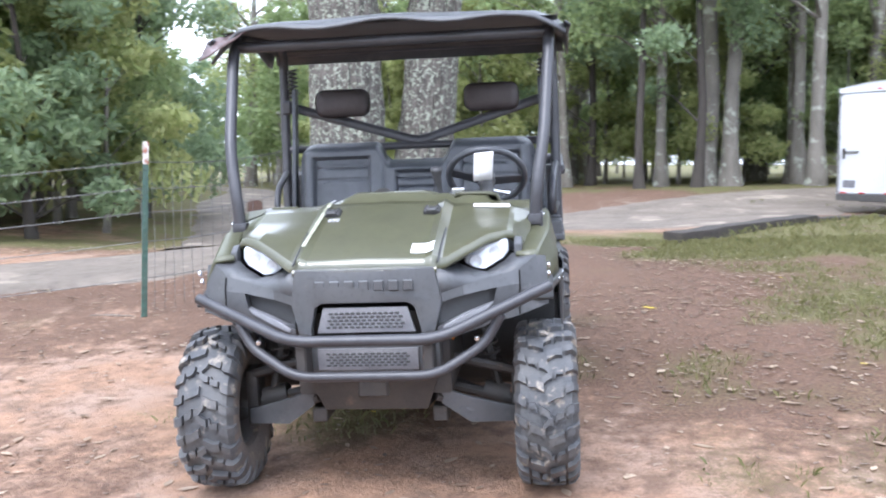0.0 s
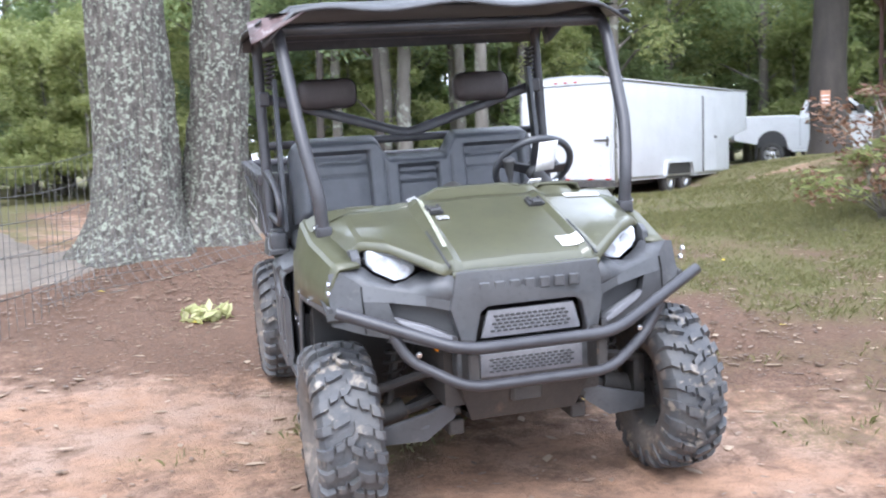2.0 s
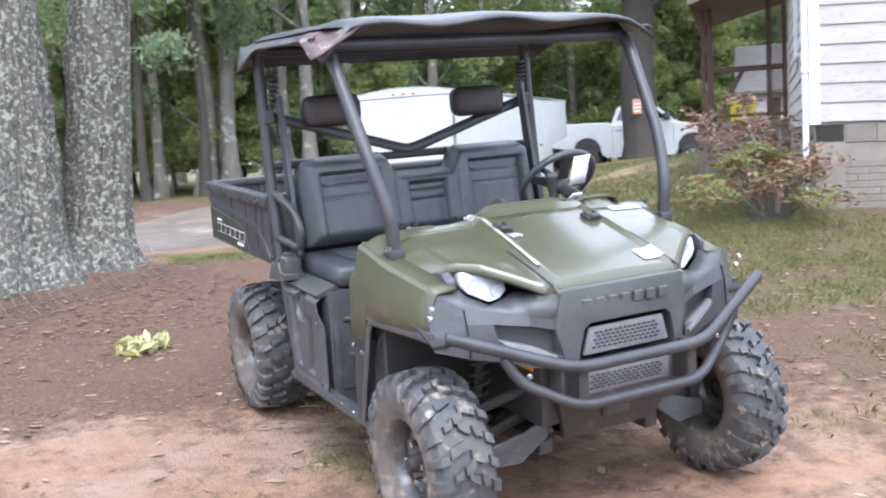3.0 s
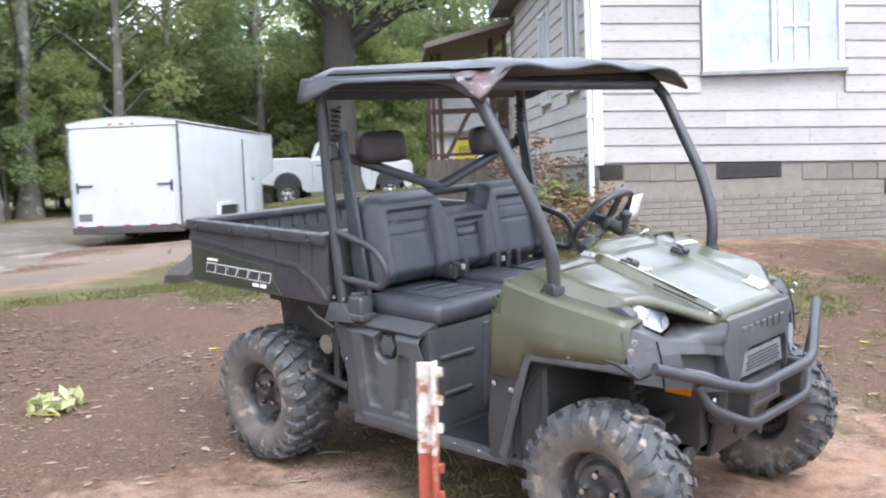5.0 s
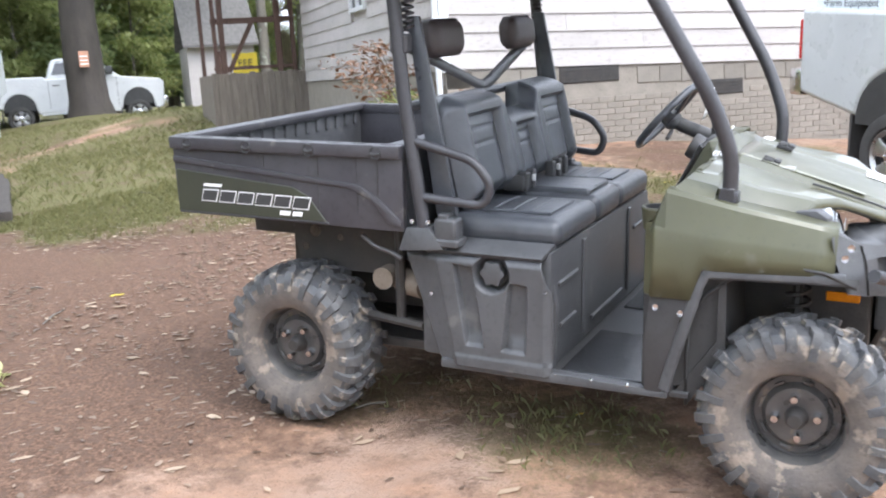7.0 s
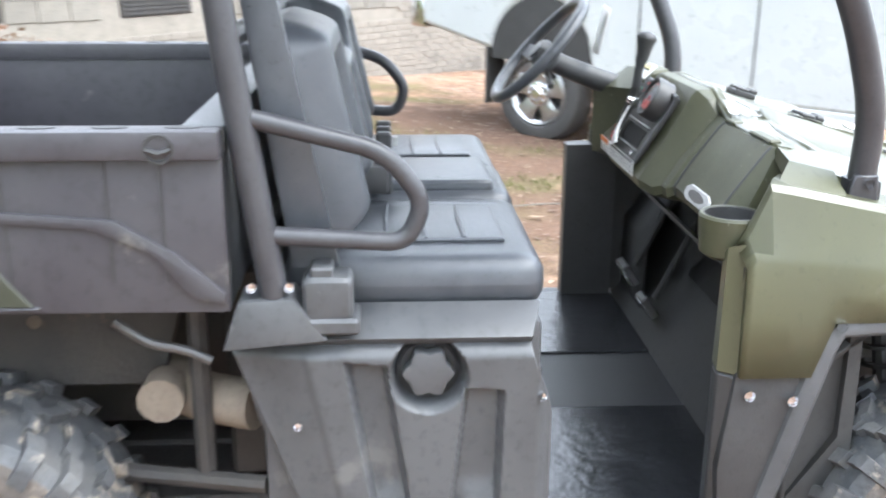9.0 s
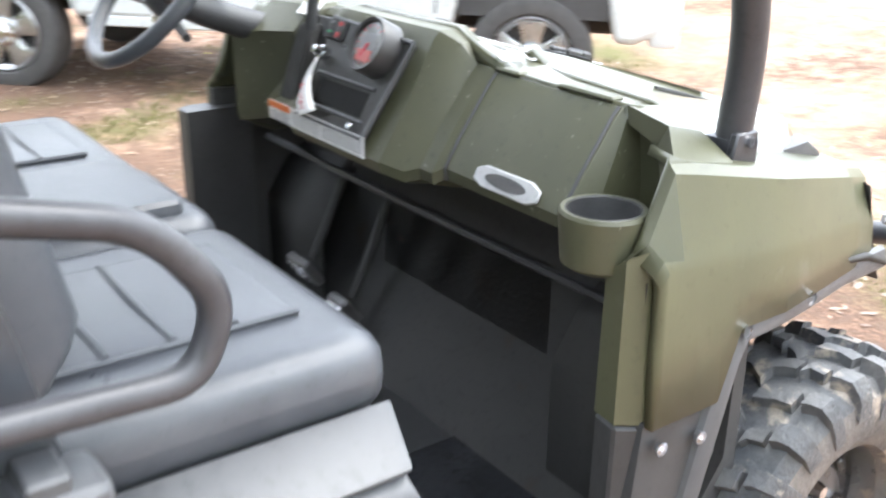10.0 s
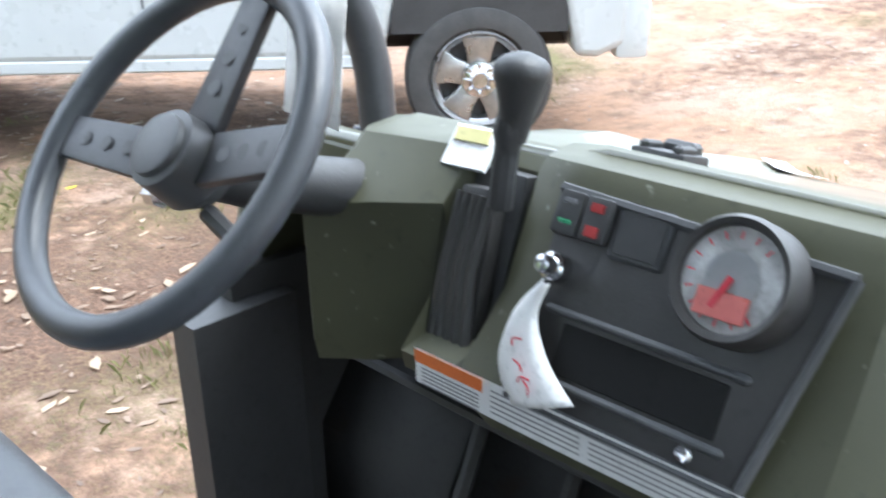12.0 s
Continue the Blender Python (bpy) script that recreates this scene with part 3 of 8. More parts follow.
# wheels
def tyre_mesh(width, lugs):
    bm = bmesh.new()
    w = width / 2
    prof = [(-w * 0.62, 0.155), (-w * 0.8, 0.165), (-w * 0.97, 0.2), (-w, 0.235), (-w * 0.96, 0.27), (-w * 0.8, 0.295), (-w * 0.4, 0.304), (0, 0.306), (w * 0.4, 0.304), (w * 0.8, 0.295), (w * 0.96, 0.27), (w, 0.235), (w * 0.97, 0.2), (w * 0.8, 0.165), (w * 0.62, 0.155)]
    lathe(bm, prof, 56, mats=[1, 1, 1, 1, 0, 0, 0, 0, 0, 0, 1, 1, 1, 1])

    def lug(x_pts, a_pts, r_pts, half, h):
        rings = []
        for x, a, r in zip(x_pts, a_pts, r_pts):
            ring = []
            for da, rr in ((-half, r - 0.012), (-half * 0.8, r + h), (half * 0.8, r + h), (half, r - 0.012)):
                ring.append(bm.verts.new((x, rr * math.cos(a + da / 0.31), rr * math.sin(a + da / 0.31))))
            rings.append(ring)
        for A, B in zip(rings, rings[1:]):
            for j in range(3):
                bm.faces.new((A[j], A[j + 1], B[j + 1], B[j]))
        bm.faces.new(rings[0])
        bm.faces.new(rings[-1][::-1])

    for s in (-1, 1):
        for i in range(lugs):
            a = 2 * math.pi * (i + (0.5 if s > 0 else 0)) / lugs
            k = i % 2
            start = 0.06 if k else 0.28
            ja, jh = 0.012 * math.sin(i * 7.1 + s), 0.003 * math.sin(i * 3.7)
            lug([s * w * q for q in (0.62, 0.72, 0.86, 0.98, 1.02)], [a + 0.0 + ja, a + 0.02 + ja, a + 0.04, a + 0.045, a + 0.05], [0.298, 0.296, 0.29, 0.27, 0.238 if k else 0.255], 0.018 if k else 0.021, 0.024 + jh)
            lug([s * w * q for q in (start, 0.34, 0.54)], [a - 0.10 + ja, a - 0.05, a - 0.035 + ja], [0.305, 0.303, 0.299], 0.019 if k else 0.014, 0.022 - jh)
            if not k:
                lug([s * w * q for q in (-0.12, 0.04, 0.2)], [a - 0.17, a - 0.11 + ja, a - 0.09], [0.306, 0.306, 0.305], 0.016, 0.021 + jh)
    return finish("tyre", bm, [RUBBER, MUDDY], 30)


def rim_mesh(width):
    bm = bmesh.new()
    w = width / 2
    o = -w * 0.62
    lathe(bm, [(o - 0.006, 0.176), (o - 0.014, 0.172), (o - 0.016, 0.164), (o + 0.0, 0.158), (o + 0.012, 0.150), (o + 0.04, 0.145), (o + 0.058, 0.135), (o + 0.056, 0.112), (o + 0.034, 0.096), (o + 0.03, 0.07), (o + 0.036, 0.05), (o + 0.03, 0)], 48)
    lathe(bm, [(w * 0.62, 0.158), (w * 0.3, 0.14), (o + 0.04, 0.14)], 30)
    for i in range(8):
        a = 2 * math.pi * (i + 0.5) / 8
        box(bm, -0.004, 0.004, -0.018, 0.018, -0.006, 0.006, 0.003, 1, Matrix.Translation((o + 0.044, 0.118 * math.cos(a), 0.118 * math.sin(a))) @ pose(0, 0, 0, math.degrees(a) + 90, 0, 0))
    return finish("rim", bm, RIM)


def hub_mesh():
    bm = bmesh.new()
    lathe(bm, [(-0.045, 0), (-0.045, 0.022), (-0.03, 0.03), (-0.01, 0.034), (0.02, 0.04)], 16)
    return finish("hub", bm, CHASSIS)


def nut_mesh():
    bm = bmesh.new()
    lathe(bm, [(-0.026, 0), (-0.025, 0.012), (-0.01, 0.0165), (0.004, 0.018)], 8)
    return finish("lug_nut", bm, CHROME)


HUB, NUT = hub_mesh(), nut_mesh()
for wname, width, wy, wx in (("front_wheel", 0.235, -0.965, 0.653), ("rear_wheel", 0.285, 0.965, 0.628)):
    tm, rm = tyre_mesh(width, 24), rim_mesh(width)
    for s in (-1, 1):
        wh = new(wname, None)
        wh.parent = utv
        spin = 12 if s < 0 else -31
        wh.matrix_basis = pose(s * wx, wy, 0.33, 0, 0, 0 if s < 0 else 180) @ pose(0, 0, 0, spin + wy * 20, 0, 0)
        ty = new("tyre", tm)
        tagged(ty, "chunky black mud tyre caked with dry clay")
        rimo = new("rim", rm)
        tagged(rimo, "dusty grey steel rim")
        hb = new("hub", HUB)
        hb.matrix_basis = Matrix.Translation((-width / 2 * 0.62 + 0.03, 0, 0))
        kids = [ty, rimo, hb]
        for i in range(4):
            a = math.pi / 2 * i
            nt = new("lug_nut", NUT)
            nt.matrix_basis = Matrix.Translation((-width / 2 * 0.62 + 0.03, 0.066 * math.cos(a), 0.066 * math.sin(a)))
            kids.append(nt)
        for k in kids:
            k.parent = wh


# hood
def hood_z(x, y):
    """Height of the hood's skin: flat facets that meet in creases."""
    ax = abs(x)
    t = (y + 1.225) / 0.605
    centre = 0.935 + 0.182 * max(0.0, t) ** 0.88
    z = centre + float(np.interp(ax, [0.0, 0.222, 0.25, 0.285, 0.52, 0.605], [0.006, 0.0, 0.012, -0.012, -0.022, -0.05]))
    brow = float(np.interp(ax, [0.30, 0.45, 0.56, 0.605], [0.0, 0.03, 0.024, 0.0])) * float(np.interp(y, [-1.0, -0.8], [1.0, 0.0]))
    return z + brow - 0.05 * float(np.interp(y, [-0.88, -0.66], [1.0, 0.0])) * float(np.interp(ax, [0.54, 0.605], [0.0, 1.0]))


bm = bmesh.new()
hood_x = [0, 0.11, 0.222, 0.25, 0.285, 0.30, 0.37, 0.45, 0.52, 0.54, 0.56, 0.605]
hx = [-v for v in hood_x[:0:-1]] + hood_x
rows = []
for k in range(15):
    f = k / 14
    row = []
    for x in hx:
        ax = abs(x)
        front = -1.225 + 0.01 * ax if ax < 0.27 else -1.222 + 0.78 * (ax - 0.27) ** 0.9
        y = front + (-0.655 - front) * f
        row.append((x, y, hood_z(x, y) - (0.02 * sstep(0.08, 0.0, f))))
    drop = 0.03 + 0.06 * sstep(-0.98, -0.84, row[0][1])
    row = [(row[0][0] - 0.004, row[0][1], row[0][2] - drop)] + row + [(row[-1][0] + 0.004, row[-1][1], row[-1][2] - drop)]
    rows.append(row)
grid(bm, rows)
hood = solid(part("hood", bm, GREEN, utv, "olive green plastic hood with a raised centre", 9), 0.018)
# hood seams and front lip
for s in (-1, 1):
    bm = bmesh.new()
    tube(bm, [(s * (0.272 + 0.02 * (y + 1.2)), y, hood_z(0.272 + 0.02 * (y + 1.2), y) + 0.0015) for y in (-1.21, -1.1, -1.0, -0.93)], 0.0045, 5)
    part("hood_seam", bm, DARK, hood)
bm = bmesh.new()
tube(bm, [(x, -1.229 + 0.01 * abs(x), 0.915) for x in (-0.27, -0.1, 0.1, 0.27)], 0.012, 8)
part("hood_lip", bm, GREEN, hood)
for s in (-1, 1):
    bm = bmesh.new()
    box(bm, -0.035, 0.035, -0.03, 0.03, -0.008, 0.008, 0.006, 2)
    box(bm, -0.022, 0.022, -0.036, -0.012, 0.004, 0.02, 0.005, 1)
    box(bm, -0.028, -0.016, -0.01, 0.026, 0.006, 0.016, 0.003, 1)
    box(bm, 0.016, 0.028, -0.01, 0.026, 0.006, 0.016, 0.003, 1)
    ob = part("hood_latch", bm, DARK, hood, "black rubber hood latch")
    ob.matrix_basis = pose(s * 0.207, -0.775, hood_z(0.2, -0.775) + 0.008, 16, 0, 0)


def decal(parent, name, material, x0, x1, y0, y1, lift=0.004, label="", n=4):
    bm = bmesh.new()
    grid(bm, [[(x0 + (x1 - x0) * i / n, y, hood_z(x0 + (x1 - x0) * i / n, y) + lift) for i in range(n + 1)] for y in (y0, (y0 + y1) / 2, y1)])
    return part(name, bm, material, parent, label)


decal(hood, "hood_sticker", WHITE, 0.165, 0.25, -1.155, -1.08, label="white blank sticker")
decal(hood, "dash_sticker", WHITE, 0.37, 0.52, -0.70, -0.665, label="white strip sticker")
bm = bmesh.new()
grid(bm, [[(-(0.236 + 0.02 * f) - q, -0.68 - 0.42 * f, hood_z(0.25, -0.68 - 0.42 * f) + 0.004) for q in (-0.008, 0.009)] for f in (0, 0.25, 0.5, 0.75, 1)])
part("hood_stripe", bm, STRIPE, hood, "pale stripe along the hood crease")
# the number on the hood's rear edge
fc = bpy.data.curves.new("hood_number", "FONT")
fc.body, fc.size, fc.extrude, fc.align_x = "800", 0.055, 0.0004, "LEFT"
fc.materials.append(GRILLE_PALE)
ob = new("hood_number", fc)
ob.parent, ob.matrix_basis = hood, pose(-0.266, -0.578, 1.109, 20, 5, -90)
tagged(ob, "white outlined number")
bm = bmesh.new()
for i in range(3):
    box(bm, -0.21 + 0.016 * i, -0.199 + 0.016 * i, -0.86, -0.815, hood_z(0.2, -0.84), hood_z(0.2, -0.82) + 0.003)
part("hood_badge_bar", bm, GRILLE_PALE, hood)

# cowl between hood and dash
bm = bmesh.new()
rows = []
tops = [(-0.64, 1.092), (-0.58, 1.094), (-0.275, 1.094), (-0.165, 1.136), (-0.14, 1.149), (0.165, 1.149), (0.18, 1.136), (0.26, 1.134), (0.28, 1.11), (0.31, 1.13), (0.415, 1.13), (0.44, 1.096), (0.58, 1.094), (0.64, 1.092)]
cowl_x = [-0.545, -0.5, -0.46, -0.36, -0.27, -0.235, -0.205, -0.18, -0.16, -0.14, -0.07, 0, 0.08, 0.15, 0.17, 0.2, 0.26, 0.29, 0.32, 0.37, 0.42, 0.445, 0.5, 0.56, 0.58, 0.604]
for f in (0.0, 0.25, 0.5, 0.75, 1.0):
    row = []
    for x in cowl_x:
        z1 = float(np.interp(x, [q[0] for q in tops], [q[1] for q in tops]))
        z0 = hood_z(x, -0.665) - 0.004
        row.append((x, -0.668 + 0.089 * f, z0 + (z1 - z0) * sstep(0, 1, f)))
    row = [(row[0][0] - 0.003, row[0][1], row[0][2] - 0.08)] + row + [(row[-1][0] + 0.003, row[-1][1], row[-1][2] - 0.08)]
    rows.append(row)
grid(bm, rows)
solid(part("cowl", bm, GREEN, utv, "", 60), 0.02)

# fenders
for s in (-1, 1):
    bm = bmesh.new()
    rows = []
    ys = [-0.48, -0.495, -0.525, -0.56, -0.615, -0.65, -0.75, -0.83, -0.91, -0.98, -1.045]
    for y in ys:
        low = 0.694 if y > -0.62 else 0.80
        top_z = 1.043 - 0.21 * (-0.525 - y)
        out = 0.708 - 0.05 * max(0.0, (-0.75 - y) / 0.295)
        mid = 0.93 - 0.06 * (-0.48 - y) / 0.565
        top_x = out - 0.09
        if y > -0.53:
            top_z = float(np.interp(y, [-0.525, -0.495, -0.48], [1.043, 0.955, 0.93]))
            top_x, mid = out - 0.026, min(mid, top_z - 0.02)
        rows.append([(s * (top_x - 0.015), y, top_z + 0.004), (s * (out - 0.036), y, top_z - 0.002), (s * (out - 0.029), y, top_z - 0.009), (s * (out - 0.006), y, mid), (s * (out - 0.002), y, mid - 0.012), (s * out, y, (mid + low) / 2), (s * (out + 0.006), y, low)])
    grid(bm, rows)
    solid(part("fender", bm, GREEN_SIDE, utv, "olive green side panel over the front wheel", 18), 0.014, 1 if s < 0 else -1)
    # pillar at the cab opening: rear face, chamfer to the outer face, inner face
    if s < 0:
        low = [(0.642, -0.56, 0.694), (0.642, -0.456, 0.694), (0.686, -0.450, 0.694), (0.712, -0.486, 0.694), (0.70, -0.56, 0.694)]
        top = [(0.642, -0.56, 0.905), (0.642, -0.458, 0.905), (0.682, -0.452, 0.936), (0.694, -0.486, 0.944), (0.68, -0.56, 0.944)]
        bm = bmesh.new()
        prism(bm, [(s * x, y, 0.345) for x, y, z in low], (0, 0, 0.345), 0.004, 1)
        part("guard_edge", bm, DARK, utv, "", 20)
    else:
        low = [(0.642, -0.56, 0.345), (0.642, -0.40, 0.345), (0.695, -0.40, 0.345), (0.712, -0.44, 0.345), (0.70, -0.56, 0.345)]
        top = [(x, y, 0.86) for x, y, z in low]
    bm = bmesh.new()
    grid(bm, [[(s * x, y, z) for x, y, z in r] for r in (low, top)])
    bm.faces.new(list(bm.verts)[5:10])
    part("panel_edge", bm, GREEN_SIDE if s < 0 else DARK, utv, "", 20)
    # black arch trim and lower guard
    bm = bmesh.new()
    arch = [(0.675, -1.08, 0.795), (0.682, -0.96, 0.795), (0.703, -0.84, 0.795), (0.716, -0.75, 0.795), (0.717, -0.665, 0.79), (0.718, -0.64, 0.75), (0.719, -0.615, 0.66), (0.72, -0.565, 0.48), (0.72, -0.535, 0.37)]
    tube(bm, [(s * x, y, z) for x, y, z in arch], 0.021, 8, squash=(0.5, 1.0))
    part("arch_trim", bm, BLACK, utv)
    bm = bmesh.new()
    prism(bm, [(s * 0.714, -0.478, 0.70), (s * 0.714, -0.625, 0.70), (s * 0.716, -0.60, 0.62), (s * 0.718, -0.56, 0.48), (s * 0.72, -0.53, 0.355), (s * 0.72, -0.47, 0.345), (s * 0.716, -0.458, 0.5)], (-s * 0.03, 0, 0), 0.006)
    part("lower_guard", bm, DARK, utv, "black plastic lower guard")
    for p in ((-0.502, 0.66), (-0.585, 0.648), (-0.66, 0.795), (-0.83, 0.797), (-0.98, 0.797)):
        bolt(utv, "panel_bolt", (s * (0.727 - 0.045 * max(0.0, (-0.75 - p[0]) / 0.25)), p[0], p[1]), "-x" if s > 0 else "x")
    # inner wheel liner
    bm = bmesh.new()
    rows = []
    for a in np.linspace(-12, 118, 10):
        rr = 0.43
        yy, zz = -0.93 + rr * math.cos(radians(a)) * 0.92, 0.40 + rr * math.sin(radians(a))
        yy = min(yy, -0.60)
        rows.append([(s * 0.40, yy, zz), (s * 0.69, max(-1.15, min(-0.60, yy)), zz)])
    grid(bm, rows)
    solid(part("wheel_liner", bm, MATT_BLACK, utv), 0.01)

# front fascia
bm = bmesh.new()
half = [(0.262, -1.24, 0.925), (0.285, -1.232, 0.80), (0.25, -1.25, 0.655), (0.205, -1.258, 0.655), (0.205, -1.262, 0.70), (0.185, -1.266, 0.785), (0.16, -1.268, 0.803)]
prism(bm, half + [(-x, y, z) for x, y, z in half[::-1]], (0, 0.05, 0.004), 0.008)
front = part("front_fascia", bm, BLACK, utv, "black plastic front fascia", 40)
for s in (-1, 1):
    # side face: crease under the headlight, scoop opening, lower edge
    face = [[(0.275, -1.226, 0.826), (0.36, -1.188, 0.846), (0.47, -1.14, 0.868), (0.565, -1.108, 0.888), (0.628, -1.046, 0.929), (0.664, -1.03, 0.925)],
            [(0.272, -1.23, 0.79), (0.36, -1.19, 0.81), (0.482, -1.158, 0.83), (0.57, -1.124, 0.836), (0.645, -1.062, 0.84), (0.67, -1.05, 0.84)],
            [(0.268, -1.248, 0.705), (0.36, -1.216, 0.738), (0.468, -1.168, 0.772), (0.565, -1.134, 0.775), (0.65, -1.082, 0.79), (0.672, -1.07, 0.79)],
            [(0.262, -1.248, 0.655), (0.36, -1.21, 0.67), (0.47, -1.17, 0.70), (0.565, -1.14, 0.72), (0.65, -1.10, 0.745), (0.672, -1.09, 0.75)]]
    bm = bmesh.new()
    vs = [[bm.verts.new((s * x, y, z)) for x, y, z in r] for r in face]
    for j in range(3):
        for i in range(5):
            if not (j == 1 and i < 2):
                bm.faces.new((vs[j][i], vs[j][i + 1], vs[j + 1][i + 1], vs[j + 1][i]))
    inner = [bm.verts.new(v.co + Vector((0, 0.05, 0))) for v in (vs[1][0], vs[1][1], vs[1][2], vs[2][2], vs[2][1], vs[2][0])]
    ring = [vs[1][0], vs[1][1], vs[1][2], vs[2][2], vs[2][1], vs[2][0]]
    for i in range(6):
        bm.faces.new((ring[i], ring[(i + 1) % 6], inner[(i + 1) % 6], inner[i]))
    side_face = part("fascia_side", bm, BLACK, front, "black plastic corner below the headlight", 12)
    # seam between the corner plate and the nose
    bm = bmesh.new()
    tube(bm, [(s * 0.567, -1.112, 0.885), (s * 0.568, -1.129, 0.836), (s * 0.565, -1.139, 0.775), (s * 0.565, -1.144, 0.725)], 0.003, 5)
    part("fascia_seam", bm, VOID, side_face)
    bm = bmesh.new()
    prism(bm, [(s * 0.27, -1.185, 0.80), (s * 0.49, -1.11, 0.84), (s * 0.48, -1.12, 0.76), (s * 0.27, -1.195, 0.69)], (0, 0.03, 0))
    part("scoop", bm, DARK, front)
    # grey blade across the scoop
    bm = bmesh.new()
    prism(bm, [(s * 0.29, -1.247, 0.69), (s * 0.285, -1.244, 0.706), (s * 0.36, -1.221, 0.742), (s * 0.468, -1.173, 0.774), (s * 0.45, -1.184, 0.752), (s * 0.35, -1.226, 0.71)], (0, 0.03, 0.004), 0.003, 1)
    part("scoop_blade", bm, GRILLE, front)
    # headlight
    bm = bmesh.new()
    hl = [(s * 0.352, -1.04, 0.906), (s * 0.356, -1.032, 0.945), (s * 0.42, -1.022, 0.968), (s * 0.50, -1.011, 0.992), (s * 0.522, -1.012, 0.984), (s * 0.526, -1.014, 0.938), (s * 0.505, -1.028, 0.915), (s * 0.435, -1.058, 0.879), (s * 0.39, -1.054, 0.884)]
    prism(bm, hl, (0, 0.06, 0.01), 0.014, 3)
    lamp = part("headlight", bm, LENS, utv, "clear headlight")
    for p, q in ((0.40, 0.915), (0.475, 0.945)):
        bm = bmesh.new()
        lathe(bm, [(0.0, 0.024), (0.002, 0.023), (0.001, 0.016), (-0.004, 0)], 18, Matrix.Translation((s * p, -1.038 + 0.3 * (p - 0.44), q)) @ pose(0, 0, 0, 0, 0, -90))
        part("reflector", bm, LENS, lamp)
    bm = bmesh.new()
    tube(bm, [Vector(p) + Vector((0, 0.045, 0.004)) for p in hl], 0.003, 6, closed=True)
    part("headlight_rim", bm, BLACK, lamp)
    bm = bmesh.new()
    prism(bm, [(s * 0.546, -1.034, 0.905), (s * 0.546, -1.022, 0.972), (s * 0.546, -0.985, 0.995), (s * 0.546, -0.92, 0.99), (s * 0.546, -0.92, 0.90)], (s * 0.03, 0.012, -0.006), 0.006)
    part("headlight_cheek", bm, BLACK, lamp)
    # black deck between lens and nose
    bm = bmesh.new()
    deck = [[(0.27, -1.236, 0.916), (0.335, -1.06, 0.91), (0.395, -1.058, 0.882), (0.44, -1.062, 0.874), (0.51, -1.032, 0.91), (0.535, -1.02, 0.935), (0.60, -1.0, 0.94)],
            [(0.275, -1.225, 0.828), (0.34, -1.196, 0.843), (0.40, -1.17, 0.856), (0.47, -1.139, 0.87), (0.54, -1.116, 0.884), (0.567, -1.107, 0.89), (0.628, -1.045, 0.931)]]
    grid(bm, [[(s * x, y, z) for x, y, z in r] for r in deck])
    solid(part("fascia_deck", bm, BLACK, front, "", 30), 0.012)
    # amber strip on the frame inside the wheel arch
    bm = bmesh.new()
    box(bm, s * 0.305 - 0.004, s * 0.305 + 0.004, -1.112, -1.002, 0.621, 0.655, 0.003, 1)
    part("marker_strip", bm, AMBER, utv, "amber strip on the frame inside the wheel arch")
    for p in ((-1.09, 0.90), (-1.075, 0.865)):
        bolt(utv, "fascia_bolt", (s * 0.676, p[0], p[1]), "-x" if s > 0 else "x", 0.012, "dark bolt")


def mesh_grille(parent, pts, ny, nx, y_off, material):
    """A plate with punched oval slots: frame bars and webs."""
    bl, br, tr, tl = [Vector(p) for p in pts]
    bm = bmesh.new()
    prism(bm, [bl, br, tr, tl], (0, 0.012, 0), 0.003)

    def at(u, v):
        return (bl * (1 - u) + br * u) * (1 - v) + (tl * (1 - u) + tr * u) * v

    g = part("grille", bm, material, parent, "grey perforated grille")
    bm = bmesh.new()
    for j in range(ny):
        for i in range(nx):
            u = 0.09 + 0.82 * (i + 0.5 + (0.25 if j % 2 else -0.25)) / nx
            v = 0.16 + 0.68 * (j + 0.5) / ny
            c = at(u, v)
            w, h = 0.82 * (br - bl).length / nx * 0.36, (tl - bl).length * 0.68 / ny * 0.34
            box(bm, c.x - w, c.x + w, c.y - 0.004, c.y + 0.004, c.z - h, c.z + h, min(w, h) * 0.6, 1)
    part("grille_slot", bm, DARK, g)


mesh_grille(front, [(-0.185, -1.252, 0.69), (0.185, -1.252, 0.69), (0.158, -1.252, 0.785), (-0.158, -1.252, 0.785)], 5, 13, 0, GRILLE)
mesh_grille(utv, [(-0.19, -1.245, 0.546), (0.19, -1.245, 0.546), (0.19, -1.248, 0.628), (-0.19, -1.248, 0.628)], 5, 13, 0, GRILLE)
bm = bmesh.new()
box(bm, -0.27, 0.27, -1.235, -1.16, 0.52, 0.66, 0.012)
part("lower_fascia", bm, BLACK, utv)
# raised blank letter bars on the fascia
for i in range(7):
    bm = bmesh.new()
    x = -0.165 + i * 0.055
    box(bm, x - 0.019, x + 0.019, -1.256, -1.245, 0.845, 0.885, 0.004, 1)
    part("raised_bar", bm, BLACK, front, "raised blank bar")

